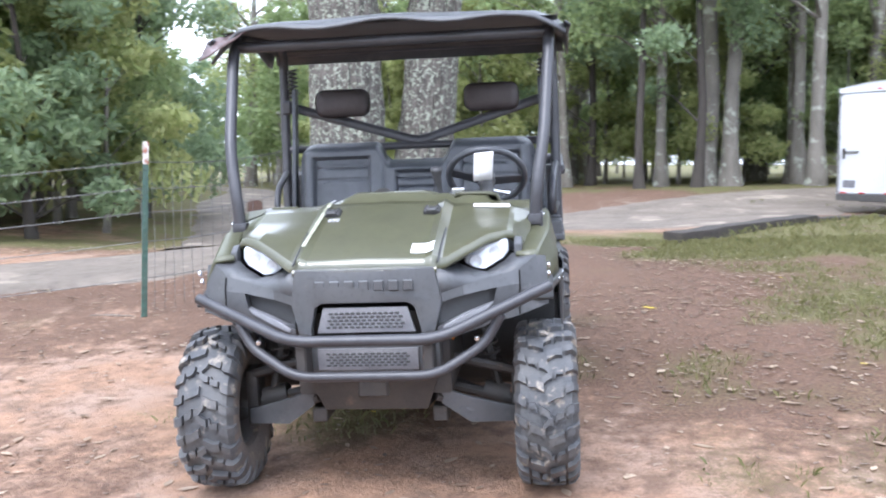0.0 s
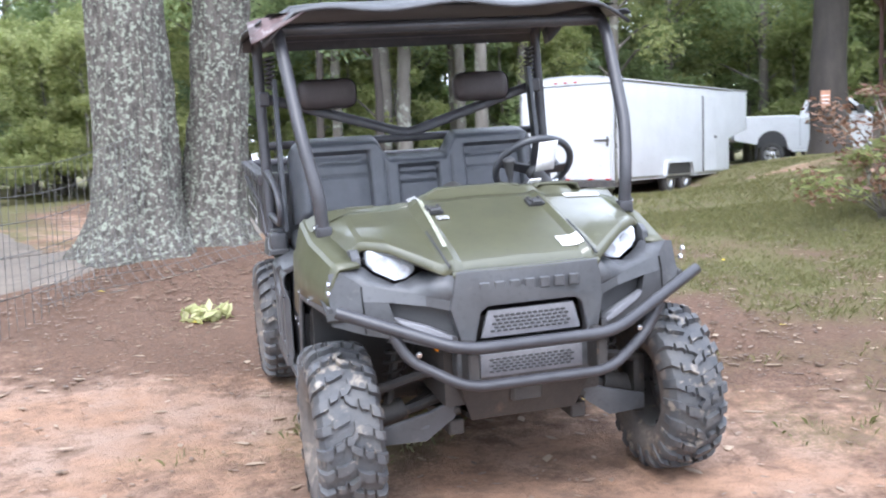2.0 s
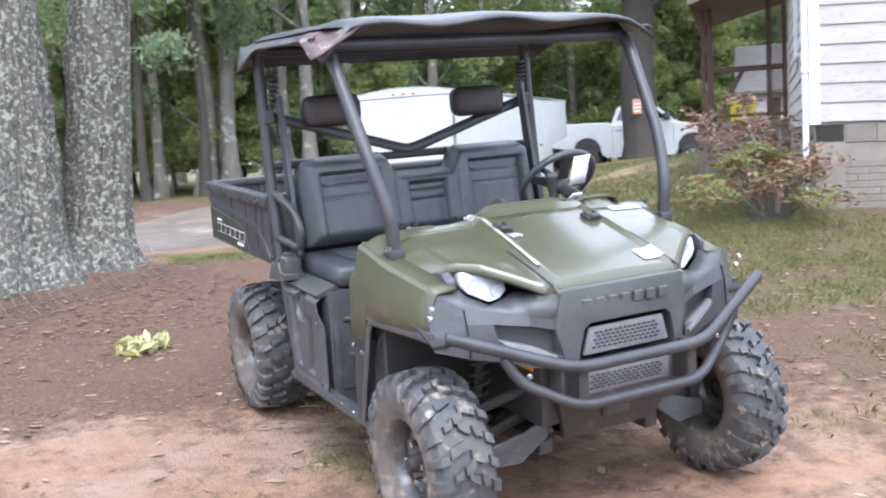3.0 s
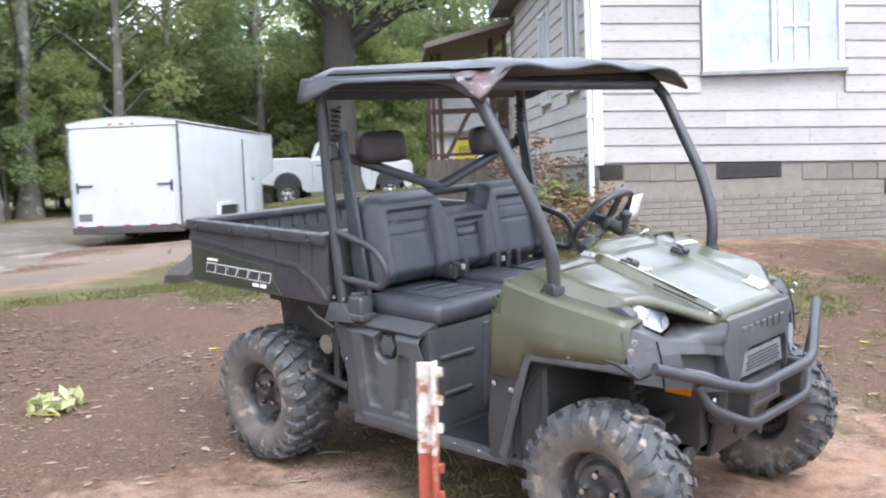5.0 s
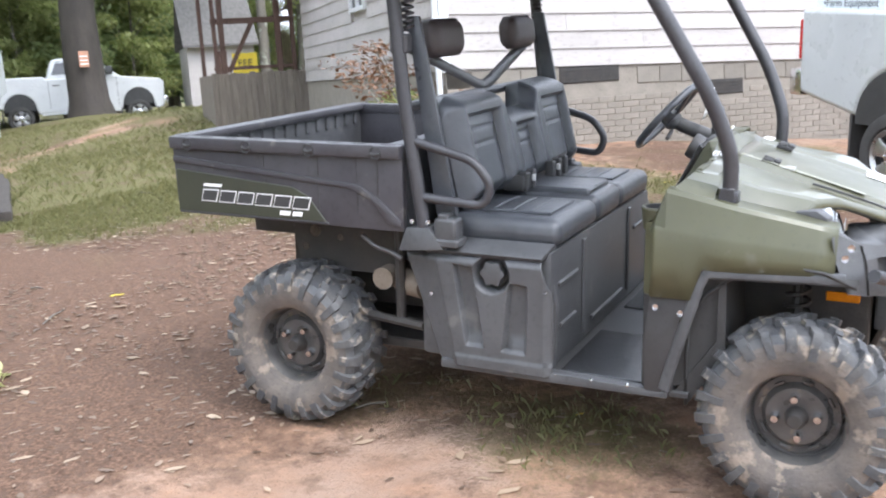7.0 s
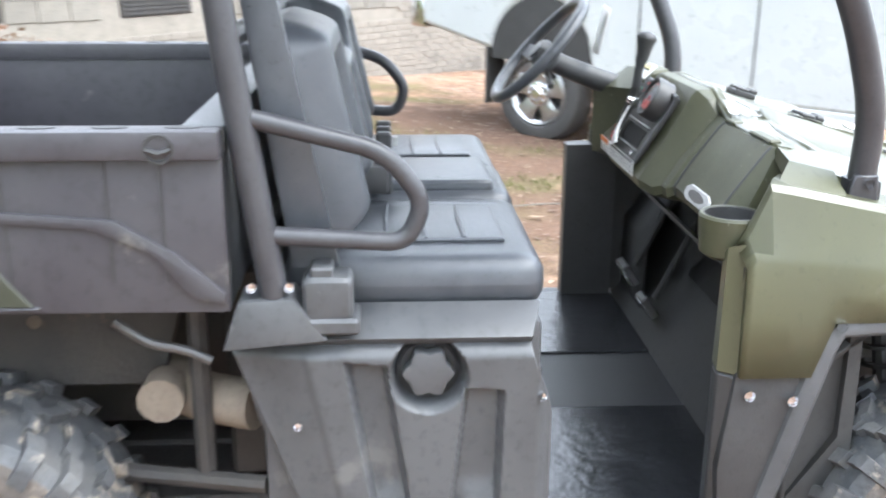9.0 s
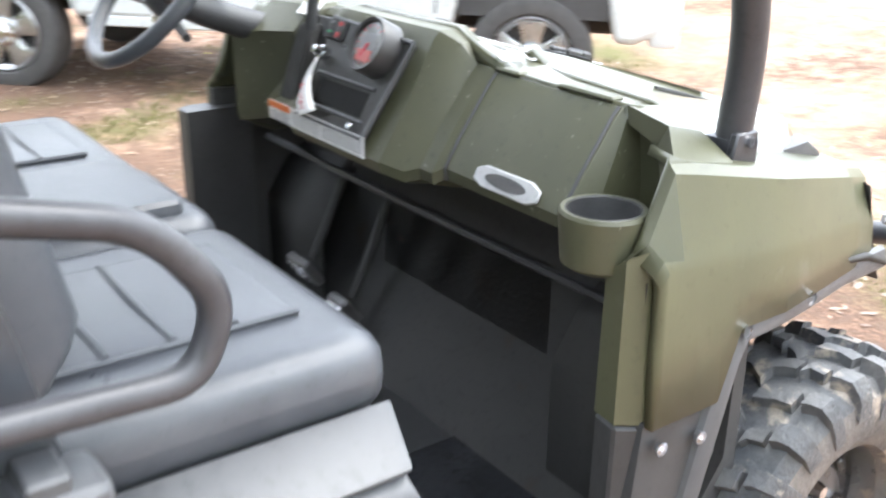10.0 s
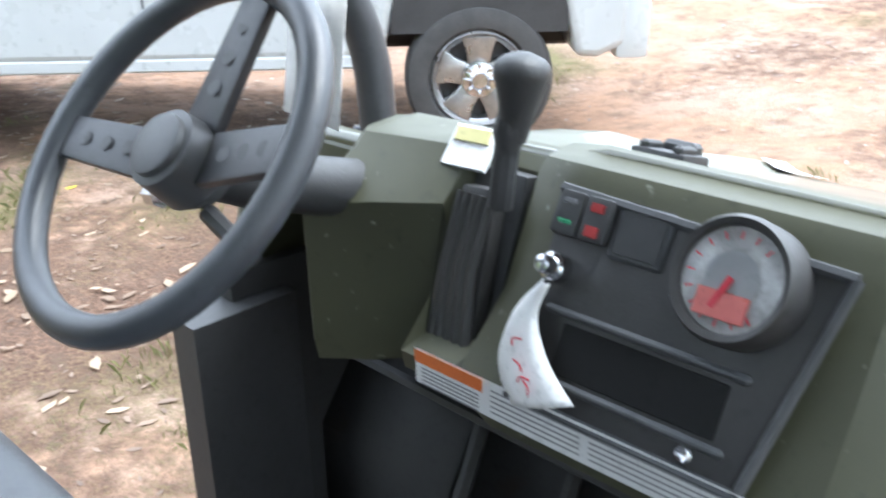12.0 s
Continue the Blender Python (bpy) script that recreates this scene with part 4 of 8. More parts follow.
# brush guard
bm = bmesh.new()
tube(bm, bend_path([(-0.665, -1.16, 0.815), (-0.275, -1.335, 0.68), (0.275, -1.335, 0.68), (0.68, -1.19, 0.84)], 0.08), 0.021, 12)
guard = part("brush_guard", bm, TUBE, utv, "black bent-pipe brush guard")
bm = bmesh.new()
tube(bm, bend_path([(-0.49, -1.23, 0.73), (-0.44, -1.25, 0.64), (-0.26, -1.33, 0.545), (0.26, -1.33, 0.545), (0.44, -1.25, 0.64), (0.50, -1.25, 0.75)], 0.07), 0.019, 12)
part("lower_bar", bm, TUBE, guard)
for s in (-1, 1):
    bm = bmesh.new()
    box(bm, s * 0.235 - 0.02, s * 0.235 + 0.02, -1.325, -1.22, 0.535, 0.69, 0.006, 1)
    part("guard_bracket", bm, CHASSIS, guard)
    bolt(guard, "guard_bolt", (s * 0.41, -1.26, 0.66), "-y", 0.011)

# chassis, skid plate, suspension
bm = bmesh.new()
prism(bm, [(-0.26, -1.2, 0.53), (0.26, -1.2, 0.53), (0.2, -1.14, 0.36), (-0.2, -1.14, 0.36)], (0, 0.02, 0), 0.004)
prism(bm, [(-0.2, -1.14, 0.36), (0.2, -1.14, 0.36), (0.22, -0.6, 0.30), (-0.22, -0.6, 0.30)], (0, 0, 0.02), 0.004)
box(bm, -0.5, 0.5, -0.6, 1.3, 0.30, 0.34, 0.005, 1)
box(bm, -0.06, 0.06, -1.19, -1.16, 0.42, 0.5, 0.01, 1)
part("skid_plate", bm, CHASSIS, utv, "muddy steel skid plate")
bm = bmesh.new()
for s in (-1, 1):
    box(bm, s * 0.24 - 0.03, s * 0.24 + 0.03, -1.08, 1.35, 0.29, 0.35, 0.006, 1)
    box(bm, s * 0.26 - 0.025, s * 0.26 + 0.025, 0.42, 1.45, 0.68, 0.76, 0.006, 1)
box(bm, -0.28, 0.28, 0.5, 1.25, 0.40, 0.74, 0.03)
box(bm, -0.3, 0.3, -1.15, -0.7, 0.42, 0.75, 0.02)
part("frame", bm, CHASSIS, utv)
for s in (-1, 1):
    for y0, y1, z0, z1, nm in ((-1.1, -0.98, 0.40, 0.29, "lower_arm"), (-0.82, -0.95, 0.40, 0.29, "lower_arm"), (-1.04, -0.97, 0.55, 0.46, "upper_arm"), (0.85, 0.97, 0.42, 0.3, "lower_arm"), (1.1, 0.97, 0.42, 0.3, "lower_arm")):
        bm = bmesh.new()
        tube(bm, [(s * 0.23, y0, z0), (s * 0.54, y1, z1)], 0.02, 8)
        part(nm, bm, CHASSIS, utv)
    # plastic arm guards seen from the front
    bm = bmesh.new()
    prism(bm, [(s * 0.25, -1.11, 0.44), (s * 0.34, -1.10, 0.40), (s * 0.54, -1.03, 0.33), (s * 0.54, -1.03, 0.27), (s * 0.36, -1.10, 0.29), (s * 0.25, -1.11, 0.37)], (0, 0.015, 0.0), 0.006)
    part("arm_guard", bm, BLACK, utv, "scuffed plastic arm guard")
    for yy in (-0.93, 0.93):
        bm = bmesh.new()
        hub_in, top = Vector((s * 0.47, yy, 0.36)), Vector((s * 0.36, yy + 0.02, 0.80))
        tube(bm, [hub_in, top], 0.018, 8)
        coil = []
        for k in range(72):
            f = k / 71
            c = hub_in.lerp(top, 0.3 + 0.62 * f)
            coil.append(c + Vector((0.04 * math.cos(k * 0.62), 0.04 * math.sin(k * 0.62), 0)))
        tube(bm, coil, 0.007, 5)
        part("shock", bm, CHASSIS, utv, "coil spring shock")
        bm = bmesh.new()
        tube(bm, [(s * 0.24, yy, 0.40), (s * 0.55, yy * 1.02, 0.33)], 0.022, 8)
        tube(bm, [(s * 0.40, yy, 0.37), (s * 0.50, yy, 0.345)], 0.045, 12)
        part("drive_shaft", bm, CHASSIS, utv)
        bm = bmesh.new()
        box(bm, s * 0.54 - 0.025, s * 0.54 + 0.025, yy - 0.06, yy + 0.06, 0.24, 0.48, 0.015)
        part("knuckle", bm, CHASSIS, utv)

# floor, sills, firewall
bm = bmesh.new()
box(bm, -0.70, 0.70, -0.62, -0.10, 0.335, 0.36, 0.005, 1)
floor_pan = part("floor_pan", bm, DARK, utv, "wet black plastic floor")
FLOOR_WET = mat("wet_floor_mat", (0.02, 0.021, 0.023), (0.03, 0.031, 0.034), 5, 0.22, bump=0.25, bump_scale=30)
for s in (-1, 1):
    bm = bmesh.new()
    box(bm, s * 0.42 - 0.25, s * 0.42 + 0.25, -0.57, -0.15, 0.36, 0.367, 0.003, 1)
    part("floor_mat", bm, FLOOR_WET, floor_pan, "wet ribbed floor mat")
    bm = bmesh.new()
    prism(bm, [(s * 0.72, -0.55, 0.335), (s * 0.72, -0.55, 0.36), (s * 0.72, -0.1, 0.37), (s * 0.73, 0.30, 0.37), (s * 0.73, 0.30, 0.335), (s * 0.72, -0.1, 0.33)], (-s * 0.05, 0, 0), 0.006)
    part("sill", bm, BLACK, utv)
    for y in (-0.15, -0.28, -0.41):
        bolt(utv, "sill_bolt", (s * 0.712, y, 0.362), "z", 0.009)
bm = bmesh.new()
prism(bm, [(-0.69, -0.57, 0.36), (-0.69, -0.70, 0.55), (-0.69, -0.70, 0.90), (-0.69, -0.72, 0.90), (-0.69, -0.73, 0.5), (-0.69, -0.62, 0.33)], (1.38, 0, 0))
part("firewall", bm, MATT_BLACK, utv, "black firewall under the dash")
for s in (-1, 1):
    bm = bmesh.new()
    prism(bm, [(s * 0.695, -0.48, 0.36), (s * 0.695, -0.48, 0.90), (s * 0.67, -0.72, 0.90), (s * 0.67, -0.70, 0.40)], (-s * 0.02, 0, 0))
    part("cab_side", bm, MATT_BLACK, utv)
bm = bmesh.new()
tube(bm, bend_path([(-0.60, -0.58, 0.79), (-0.2, -0.56, 0.80), (0.2, -0.56, 0.80), (0.60, -0.58, 0.79)], 0.1), 0.008, 6)
part("dash_brace", bm, DARK, utv)
for x, y, z, w in ((0.382, -0.55, 0.53, 0.045), (0.26, -0.58, 0.47, 0.035)):
    bm = bmesh.new()
    box(bm, -w, w, -0.012, 0.012, -0.035, 0.035, 0.005, 1, pose(x, y, z, -35, 0, 0))
    pd = part("pedal", bm, STEEL, utv, "grey metal pedal with a tread")
    bm = bmesh.new()
    for i in range(3):
        for j in range(3):
            box(bm, -0.008, 0.008, 0.01, 0.017, -0.006, 0.006, 0, 1, pose(x, y, z, -35, 0, 0) @ Matrix.Translation(((i - 1) * w * 0.6, 0, (j - 1) * 0.022)))
    part("pedal_tread", bm, CHROME, pd)
    bm = bmesh.new()
    tube(bm, bend_path([(x, y - 0.02, z + 0.02), (x, y - 0.07, z + 0.12), (x, y - 0.13, z + 0.25)], 0.05), 0.011, 6)
    part("pedal_arm", bm, MATT_BLACK, pd)

# under-seat body
def inside(y, z, poly, soft=0.014):
    """1 well inside a convex outline, falling to 0 at its edge."""
    d = 9.0
    for (ay, az), (by, bz) in zip(poly, poly[1:] + poly[:1]):
        L = math.hypot(by - ay, bz - az)
        d = min(d, ((by - ay) * (z - az) - (bz - az) * (y - ay)) / L)
    return sstep(0.0, soft, d)


def mould(y, z):
    """Relief of the moulded side panel."""
    line = 0.225 + 0.085 * (z - 0.36) / 0.42
    r = 0.026 * (1 - sstep(line - 0.005, line + 0.13, y)) - 0.004 * sstep(line + 0.004, line + 0.02, y)
    hollow = max(inside(y, z, [(0.198, 0.43), (0.12, 0.43), (0.166, 0.735), (0.248, 0.745)][::-1]), inside(y, z, [(0.057, 0.425), (-0.043, 0.42), (-0.048, 0.685), (0.03, 0.69)][::-1]))
    floor_r = -0.004 + 0.016 * sstep(0.50, 0.43, z) * sstep(-0.02, 0.03, abs(y - 0.08) - 0.04)
    r = r * (1 - hollow) + floor_r * hollow
    r -= 0.05 * sstep(0.745, 0.80, z) + 0.02 * sstep(-0.105, -0.137, y)
    r += 0.006 * sstep(0.405, 0.385, z) * (1 - sstep(line, line + 0.03, y))
    d = math.hypot(y - 0.093, z - 0.712)
    k = sstep(0.074, 0.056, d)
    return r * (1 - k) + (-0.026) * k


for s in (-1, 1):
    bm = bmesh.new()
    outl = [(0.455, 0.785), (0.41, 0.60), (0.365, 0.46), (0.30, 0.355), (-0.125, 0.345), (-0.135, 0.60), (-0.10, 0.785), (-0.06, 0.80), (0.20, 0.80)]
    prism(bm, [(s * 0.668, y, z) for y, z in outl], (-s * 0.03, 0, 0), 0.01)
    sp = part("side_panel", bm, BLACK, utv, "black moulded under-seat side panel")
    bm = bmesh.new()
    rows = []
    for i in range(101):
        z = 0.352 + 0.438 * i / 100
        rear = 0.30 + 0.155 * ((z - 0.352) / 0.43)
        rows.append([(s * (0.706 + mould(yy, z)), yy, z) for yy in np.linspace(-0.137 + 0.045 * sstep(0.62, 0.79, z), min(rear, 0.455), 121)])
    grid(bm, rows)
    solid(part("panel_skin", bm, BLACK, sp, "", 40), 0.006, -1 if s < 0 else 1)
    # top slope to the seat
    bm = bmesh.new()
    prism(bm, [(s * 0.726, 0.36, 0.785), (s * 0.726, -0.095, 0.785), (s * 0.64, -0.12, 0.825), (s * 0.64, 0.36, 0.825)], (-s * 0.02, 0, -0.02), 0.006)
    part("panel_top", bm, BLACK, sp)
    # filler neck and cap
    bm = bmesh.new()
    lathe(bm, [(-0.012, 0.058), (-0.02, 0.05), (-0.022, 0.0)], 28)
    neck = part("filler_neck", bm, DARK, sp)
    neck.matrix_basis = Matrix.Translation((s * 0.706, 0.093, 0.712)) @ (Matrix.Identity(4) if s > 0 else pose(0, 0, 0, 0, 0, 180))
    bm = bmesh.new()
    star = []
    for k in range(24):
        a = 2 * math.pi * k / 24
        r = 0.043 + 0.006 * math.cos(6 * a)
        star.append((-0.02, r * math.cos(a), r * math.sin(a)))
    prism(bm, star, (0.034, 0, 0), 0.005, 2)
    cap = part("filler_cap", bm, BLACK, sp, "grey star-shaped filler cap")
    cap.matrix_basis = neck.matrix_basis.copy()
    for p in ((-0.115, 0.67), (-0.115, 0.40), (0.33, 0.62)):
        bolt(sp, "panel_bolt", (s * 0.733, p[0], p[1]), "-x" if s > 0 else "x", 0.008)
bm = bmesh.new()
box(bm, -0.68, 0.68, -0.12, 0.40, 0.36, 0.80, 0.02)
seat_box = part("seat_box", bm, BLACK, utv, "black plastic seat box")
bm = bmesh.new()
for x0, x1, z0, z1 in ((-0.62, -0.40, 0.66, 0.68), (-0.60, -0.42, 0.50, 0.52), (-0.34, -0.30, 0.40, 0.78), (0.30, 0.34, 0.40, 0.78), (0.40, 0.62, 0.66, 0.68), (-0.22, 0.22, 0.42, 0.44)):
    box(bm, x0, x1, -0.132, -0.118, z0, z1, 0.005, 1)
part("seat_box_rib", bm, BLACK, seat_box)

# seat: bench cushion of three, split back
def cushion(bm, x0, x1, y0, y1, z0, z1, r=0.035):
    box(bm, x0, x1, y0, y1, z0, z1, r, 4)


for x0, x1, dz in ((-0.635, -0.16, 0.0), (-0.165, 0.165, 0.018), (0.16, 0.635, 0.0)):
    bm = bmesh.new()
    cushion(bm, x0, x1, -0.132, 0.36, 0.80, 0.903 + 0.5 * dz, 0.052)
    seat = part("seat_cushion", bm, VINYL, utv, "black vinyl bench cushion")
    bm = bmesh.new()
    if dz == 0:
        ix0, ix1 = x0 + 0.11, x1 - 0.11
        box(bm, ix0, ix1, -0.06, 0.24, 0.898, 0.912, 0.006, 2)
        for k in range(1, 4):
            yy = -0.06 + 0.075 * k
            seam = bmesh.new()
            tube(seam, [(ix0, yy, 0.911), ((ix0 + ix1) / 2, yy + 0.004, 0.914), (ix1, yy, 0.911)], 0.0045, 6)
            part("stitched_ridge", seam, VINYL, seat)
        seam = bmesh.new()
        tube(seam, [(ix0, -0.06, 0.907), (ix1, -0.06, 0.907), (ix1, 0.24, 0.907), (ix0, 0.24, 0.907)], 0.005, 6, closed=True)
        part("piping", seam, VINYL, seat)
    else:
        box(bm, x0 + 0.03, x1 - 0.03, -0.085, 0.2, 0.895, 0.934, 0.018, 3)
    part("seat_insert", bm, VINYL, seat)
BACK = Matrix.Translation((0, 0.27, 0.97)) @ pose(0, 0, 0, -13, 0, 0)


def back_top(x):
    """Top line of the backrest: two tall outer seats, a lower middle one."""
    ax = abs(x)
    z = 0.27 + 0.098 * sstep(0.135, 0.205, ax)
    if ax > 0.525:
        z -= 0.09 - math.sqrt(max(0.0, 0.09 ** 2 - (ax - 0.525) ** 2))
    return z


def back_skin(x, z):
    """Depth of the padded skin, with a sunken stitched panel in each seat."""
    ax = abs(x)
    d = max(0.0, min(0.615 - ax, back_top(x) - z, z + 0.05))
    y = -0.078 * math.sin(min(1.0, d / 0.062) * math.pi / 2)
    if ax > 0.15:
        edge, top = min(ax - 0.232, 0.538 - ax), 0.285
    else:
        edge, top = 0.105 - ax, 0.205
    k = sstep(0.0, 0.016, min(edge, top - z))
    y += k * (0.036 - 0.014 * sstep(0.0, 0.08, min(edge, top - z)))
    y += k * 0.006 * sum(math.exp(-((z - q * top) / 0.0045) ** 2) for q in (0.58, 0.80))
    return y + 0.008 * math.exp(-((ax - 0.162) / 0.007) ** 2) * sstep(-0.05, 0.05, back_top(x) - z - 0.04)


bm = bmesh.new()
back_x = [0.6149 * math.sin(u * math.pi / 2) if abs(u) > 0.999 else 0.6149 * u for u in np.linspace(-1, 1, 121)]
rows = [[(x, back_skin(x, -0.04 + (back_top(x) + 0.04) * v), -0.04 + (back_top(x) + 0.04) * v) for x in back_x] for v in np.linspace(0, 1, 60)]
grid(bm, rows)
grid(bm, [[(p[0], 0.06, p[2]) for p in r[::-4]] for r in rows[::6] + [rows[-1]]])
grid(bm, [rows[-1], [(p[0], 0.06, p[2]) for p in rows[-1]]])
for e in (0, -1):
    grid(bm, [[r[e] for r in rows], [(r[e][0], 0.06, r[e][2]) for r in rows]])
back = part("backrest", bm, VINYL, utv, "black vinyl three-seat backrest with stitched panels", 60)
back.matrix_basis = BACK
for x in (-0.2, -0.12, 0.12, 0.2, 0.28):
    bm = bmesh.new()
    box(bm, x - 0.016, x + 0.016, 0.15, 0.19, 0.92, 1.0, 0.006, 1)
    part("belt_buckle", bm, DARK, utv, "black seat belt buckle")
bm = bmesh.new()
box(bm, -0.235, -0.115, 0.16, 0.25, 0.925, 0.99, 0.012, 2)
part("buckle_box", bm, DARK, utv)
for x in (-0.16, 0.14):
    bm = bmesh.new()
    box(bm, x - 0.008, x + 0.008, 0.135, 0.15, 0.96, 0.985, 0.002, 1)
    part("buckle_tongue", bm, GRILLE_PALE, utv)

# roll cage
R = 0.0255
for s in (-1, 1):
    bm = bmesh.new()
    tube(bm, bend_path([(s * 0.715, 0.362, 0.86), (s * 0.715, 0.43, 1.33), (s * 0.71, 0.475, 1.80), (s * 0.70, 0.40, 1.855), (s * 0.70, -0.30, 1.845), (s * 0.70, -0.405, 1.76), (s * 0.668, -0.64, 1.36), (s * 0.634, -0.712, 1.17), (s * 0.624, -0.71, 1.02)], 0.09, 6), R, 14)
    part("cage_tube", bm, TUBE, utv, "black roll cage tube")
    bm = bmesh.new()
    box(bm, s * 0.622 - 0.029, s * 0.622 + 0.029, -0.74, -0.682, 1.005, 1.05, 0.01, 2)
    prism(bm, [(s * 0.64, -0.735, 0.985), (s * 0.64, -0.70, 0.98), (s * 0.64, -0.675, 1.02), (s * 0.64, -0.685, 1.06), (s * 0.64, -0.73, 1.06)], (s * 0.014, 0, 0), 0.003, 1)
    foot = part("cage_foot", bm, TUBE, utv)
    bolt(foot, "foot_bolt", (s * 0.656, -0.712, 1.045), "-x" if s > 0 else "x", 0.009)
    # grab rail
    bm = bmesh.new()
    tube(bm, bend_path([(s * 0.714, 0.39, 1.178), (s * 0.70, 0.165, 1.118), (s * 0.695, 0.10, 1.03), (s * 0.695, 0.13, 0.955), (s * 0.714, 0.365, 0.975)], 0.06, 6), 0.0168, 12)
    part("grab_rail", bm, TUBE, utv, "black bent-pipe grab rail")
    # cage plinth and belt reel
    bm = bmesh.new()
    prism(bm, [(s * 0.755, 0.455, 0.775), (s * 0.745, 0.425, 0.865), (s * 0.745, 0.33, 0.87), (s * 0.75, 0.27, 0.79)], (-s * 0.1, 0, 0), 0.01)
    part("cage_plinth", bm, BLACK, utv)
    for yy in (0.335, 0.40):
        bolt(utv, "plinth_bolt", (s * 0.735, yy, 0.888), "-x" if s > 0 else "x", 0.009)
    bm = bmesh.new()
    box(bm, s * 0.70 - 0.04, s * 0.70 + 0.04, 0.225, 0.315, 0.82, 0.905, 0.02, 3)
    box(bm, s * 0.70 - 0.046, s * 0.70 + 0.046, 0.215, 0.325, 0.80, 0.83, 0.006, 1)
    box(bm, s * 0.70 - 0.03, s * 0.70 + 0.03, 0.26, 0.30, 0.89, 0.92, 0.004, 1)
    part("belt_reel", bm, BLACK, utv, "black belt retractor box")
    # wide flat belt strut inside the cage
    bm = bmesh.new()
    prism(bm, [(s * 0.668, 0.25, 0.90), (s * 0.668, 0.335, 0.90), (s * 0.655, 0.445, 1.62), (s * 0.655, 0.395, 1.62)], (-s * 0.022, 0, 0), 0.006)
    part("belt_strut", bm, VINYL, utv)
    bm = bmesh.new()
    tube(bm, [(s * 0.66 + 0.022 * math.cos(k * 0.7), 0.437 + 0.022 * math.sin(k * 0.7), 1.57 + k * 0.0024) for k in range(64)], 0.006, 5)
    part("coil_cord", bm, TUBE, utv, "black coil at the top of the strut")
    # diagonal headrest bar
    bm = bmesh.new()
    tube(bm, bend_path([(s * 0.70, 0.45, 1.53), (s * 0.56, 0.45, 1.49), (s * 0.05, 0.43, 1.335), (0, 0.43, 1.325)], 0.05), 0.017, 8, squash=(0.6, 1.5))
    part("headrest_bar", bm, TUBE, utv)
    bm = bmesh.new()
    box(bm, s * 0.69 - 0.035, s * 0.69 + 0.02, 0.41, 0.48, 1.49, 1.56, 0.008, 1)
    part("bar_clamp", bm, TUBE, utv)
    bm = bmesh.new()
    box(bm, -0.145, 0.145, -0.045, 0.045, -0.072, 0.072, 0.062, 6)
    for q in (-0.03, 0.03):
        box(bm, q - 0.02, q + 0.02, -0.043, -0.03, 0.015, 0.032, 0.004, 1)
    hr = part("headrest", bm, HEADREST, utv, "dusty brown-black foam headrest")
    hr.matrix_basis = pose(s * 0.393, 0.43, 1.535, -6, 0, 0)
    bm = bmesh.new()
    tube(bm, [(s * 0.393, 0.45, 1.50), (s * 0.385, 0.44, 1.40)], 0.03, 6, squash=(1, 0.4))
    part("headrest_stem", bm, TUBE, hr)
bm = bmesh.new()
tube(bm, [(-0.7, 0.47, 1.815), (0.7, 0.47, 1.815)], R, 12)
part("rear_cross_tube", bm, TUBE, utv)
bm = bmesh.new()
tube(bm, [(-0.705, -0.36, 1.80), (0.705, -0.36, 1.80)], R, 12)
part("front_cross_tube", bm, TUBE, utv)
bm = bmesh.new()
tube(bm, [(-0.72, 0.43, 1.30), (0.72, 0.43, 1.30)], 0.02, 10)
part("seat_cross_tube", bm, TUBE, utv)

# roof: a bent sheet with torn front corner
bm = bmesh.new()
rows = []
for j in range(15):
    y = -0.515 + 1.035 * j / 14
    row = []
    for i in range(25):
        u = i / 24 * 2 - 1
        x = u * 0.775
        z = 1.882 + 0.03 * (1 - u * u) - 0.055 * sstep(0.86, 1.0, abs(u)) - 0.07 * sstep(0.5, 0.56, y) - 0.035 * sstep(-0.38, -0.515, y)
        z += 0.012 * noise.noise(Vector((x * 3, y * 3, 1))) * sstep(0.2, -0.5, y)
        z -= 0.05 * sstep(-0.66, -0.78, x) * sstep(-0.2, -0.5, y)
        z += 0.012 * math.cos(u * 9) * sstep(-0.3, -0.5, y)
        row.append((x, y + 0.02 * u * u, z))
    rows.append(row)
grid(bm, rows)
roof = solid(part("roof", bm, [ROOF_TOP, ROOF_UNDER], utv, "weathered black roof sheet with a torn front corner", 60), 0.014)
bm = bmesh.new()
rows = []
for j in range(9):
    y = -0.47 + 0.98 * j / 8
    rows.append([(x, y, 1.858 + 0.012 * (1 - (x / 0.74) ** 2) - 0.05 * sstep(0.44, 0.51, y)) for x in np.linspace(-0.74, 0.74, 9)])
grid(bm, rows)
part("roof_liner", bm, ROOF_UNDER, roof, "dull brown-black roof underside")
for s in (-1, 1):
    bm = bmesh.new()
    grid(bm, [[(s * (0.772 + 0.008 * k), y, 1.838 - (0.006 + 0.028 * sstep(0.22, 0.53, y)) * k) for k in range(4)] for y in (-0.46, -0.2, 0.1, 0.22, 0.3, 0.38, 0.46, 0.53)])
    solid(part("roof_skirt", bm, ROOF_TOP, roof), 0.008)
bm = bmesh.new()
grid(bm, [[(x, 0.525 + 0.02 * k, 1.845 - 0.045 * k) for x in np.linspace(-0.77, 0.77, 9)] for k in range(3)])
solid(part("rear_skirt", bm, ROOF_TOP, roof), 0.01)
bm = bmesh.new()
flap = []
for j in range(7):
    f = j / 6
    flap.append([(-0.60 - 0.22 * g + 0.02 * noise.noise(Vector((j, g * 5, 0))), -0.50 - 0.02 * g + 0.14 * f * g, 1.865 - 0.03 * g - 0.09 * g * (1 - f) + 0.02 * noise.noise(Vector((j * 0.7, g * 4, 3)))) for g in (0, 0.3, 0.55, 0.8, 1.0)])
grid(bm, flap)
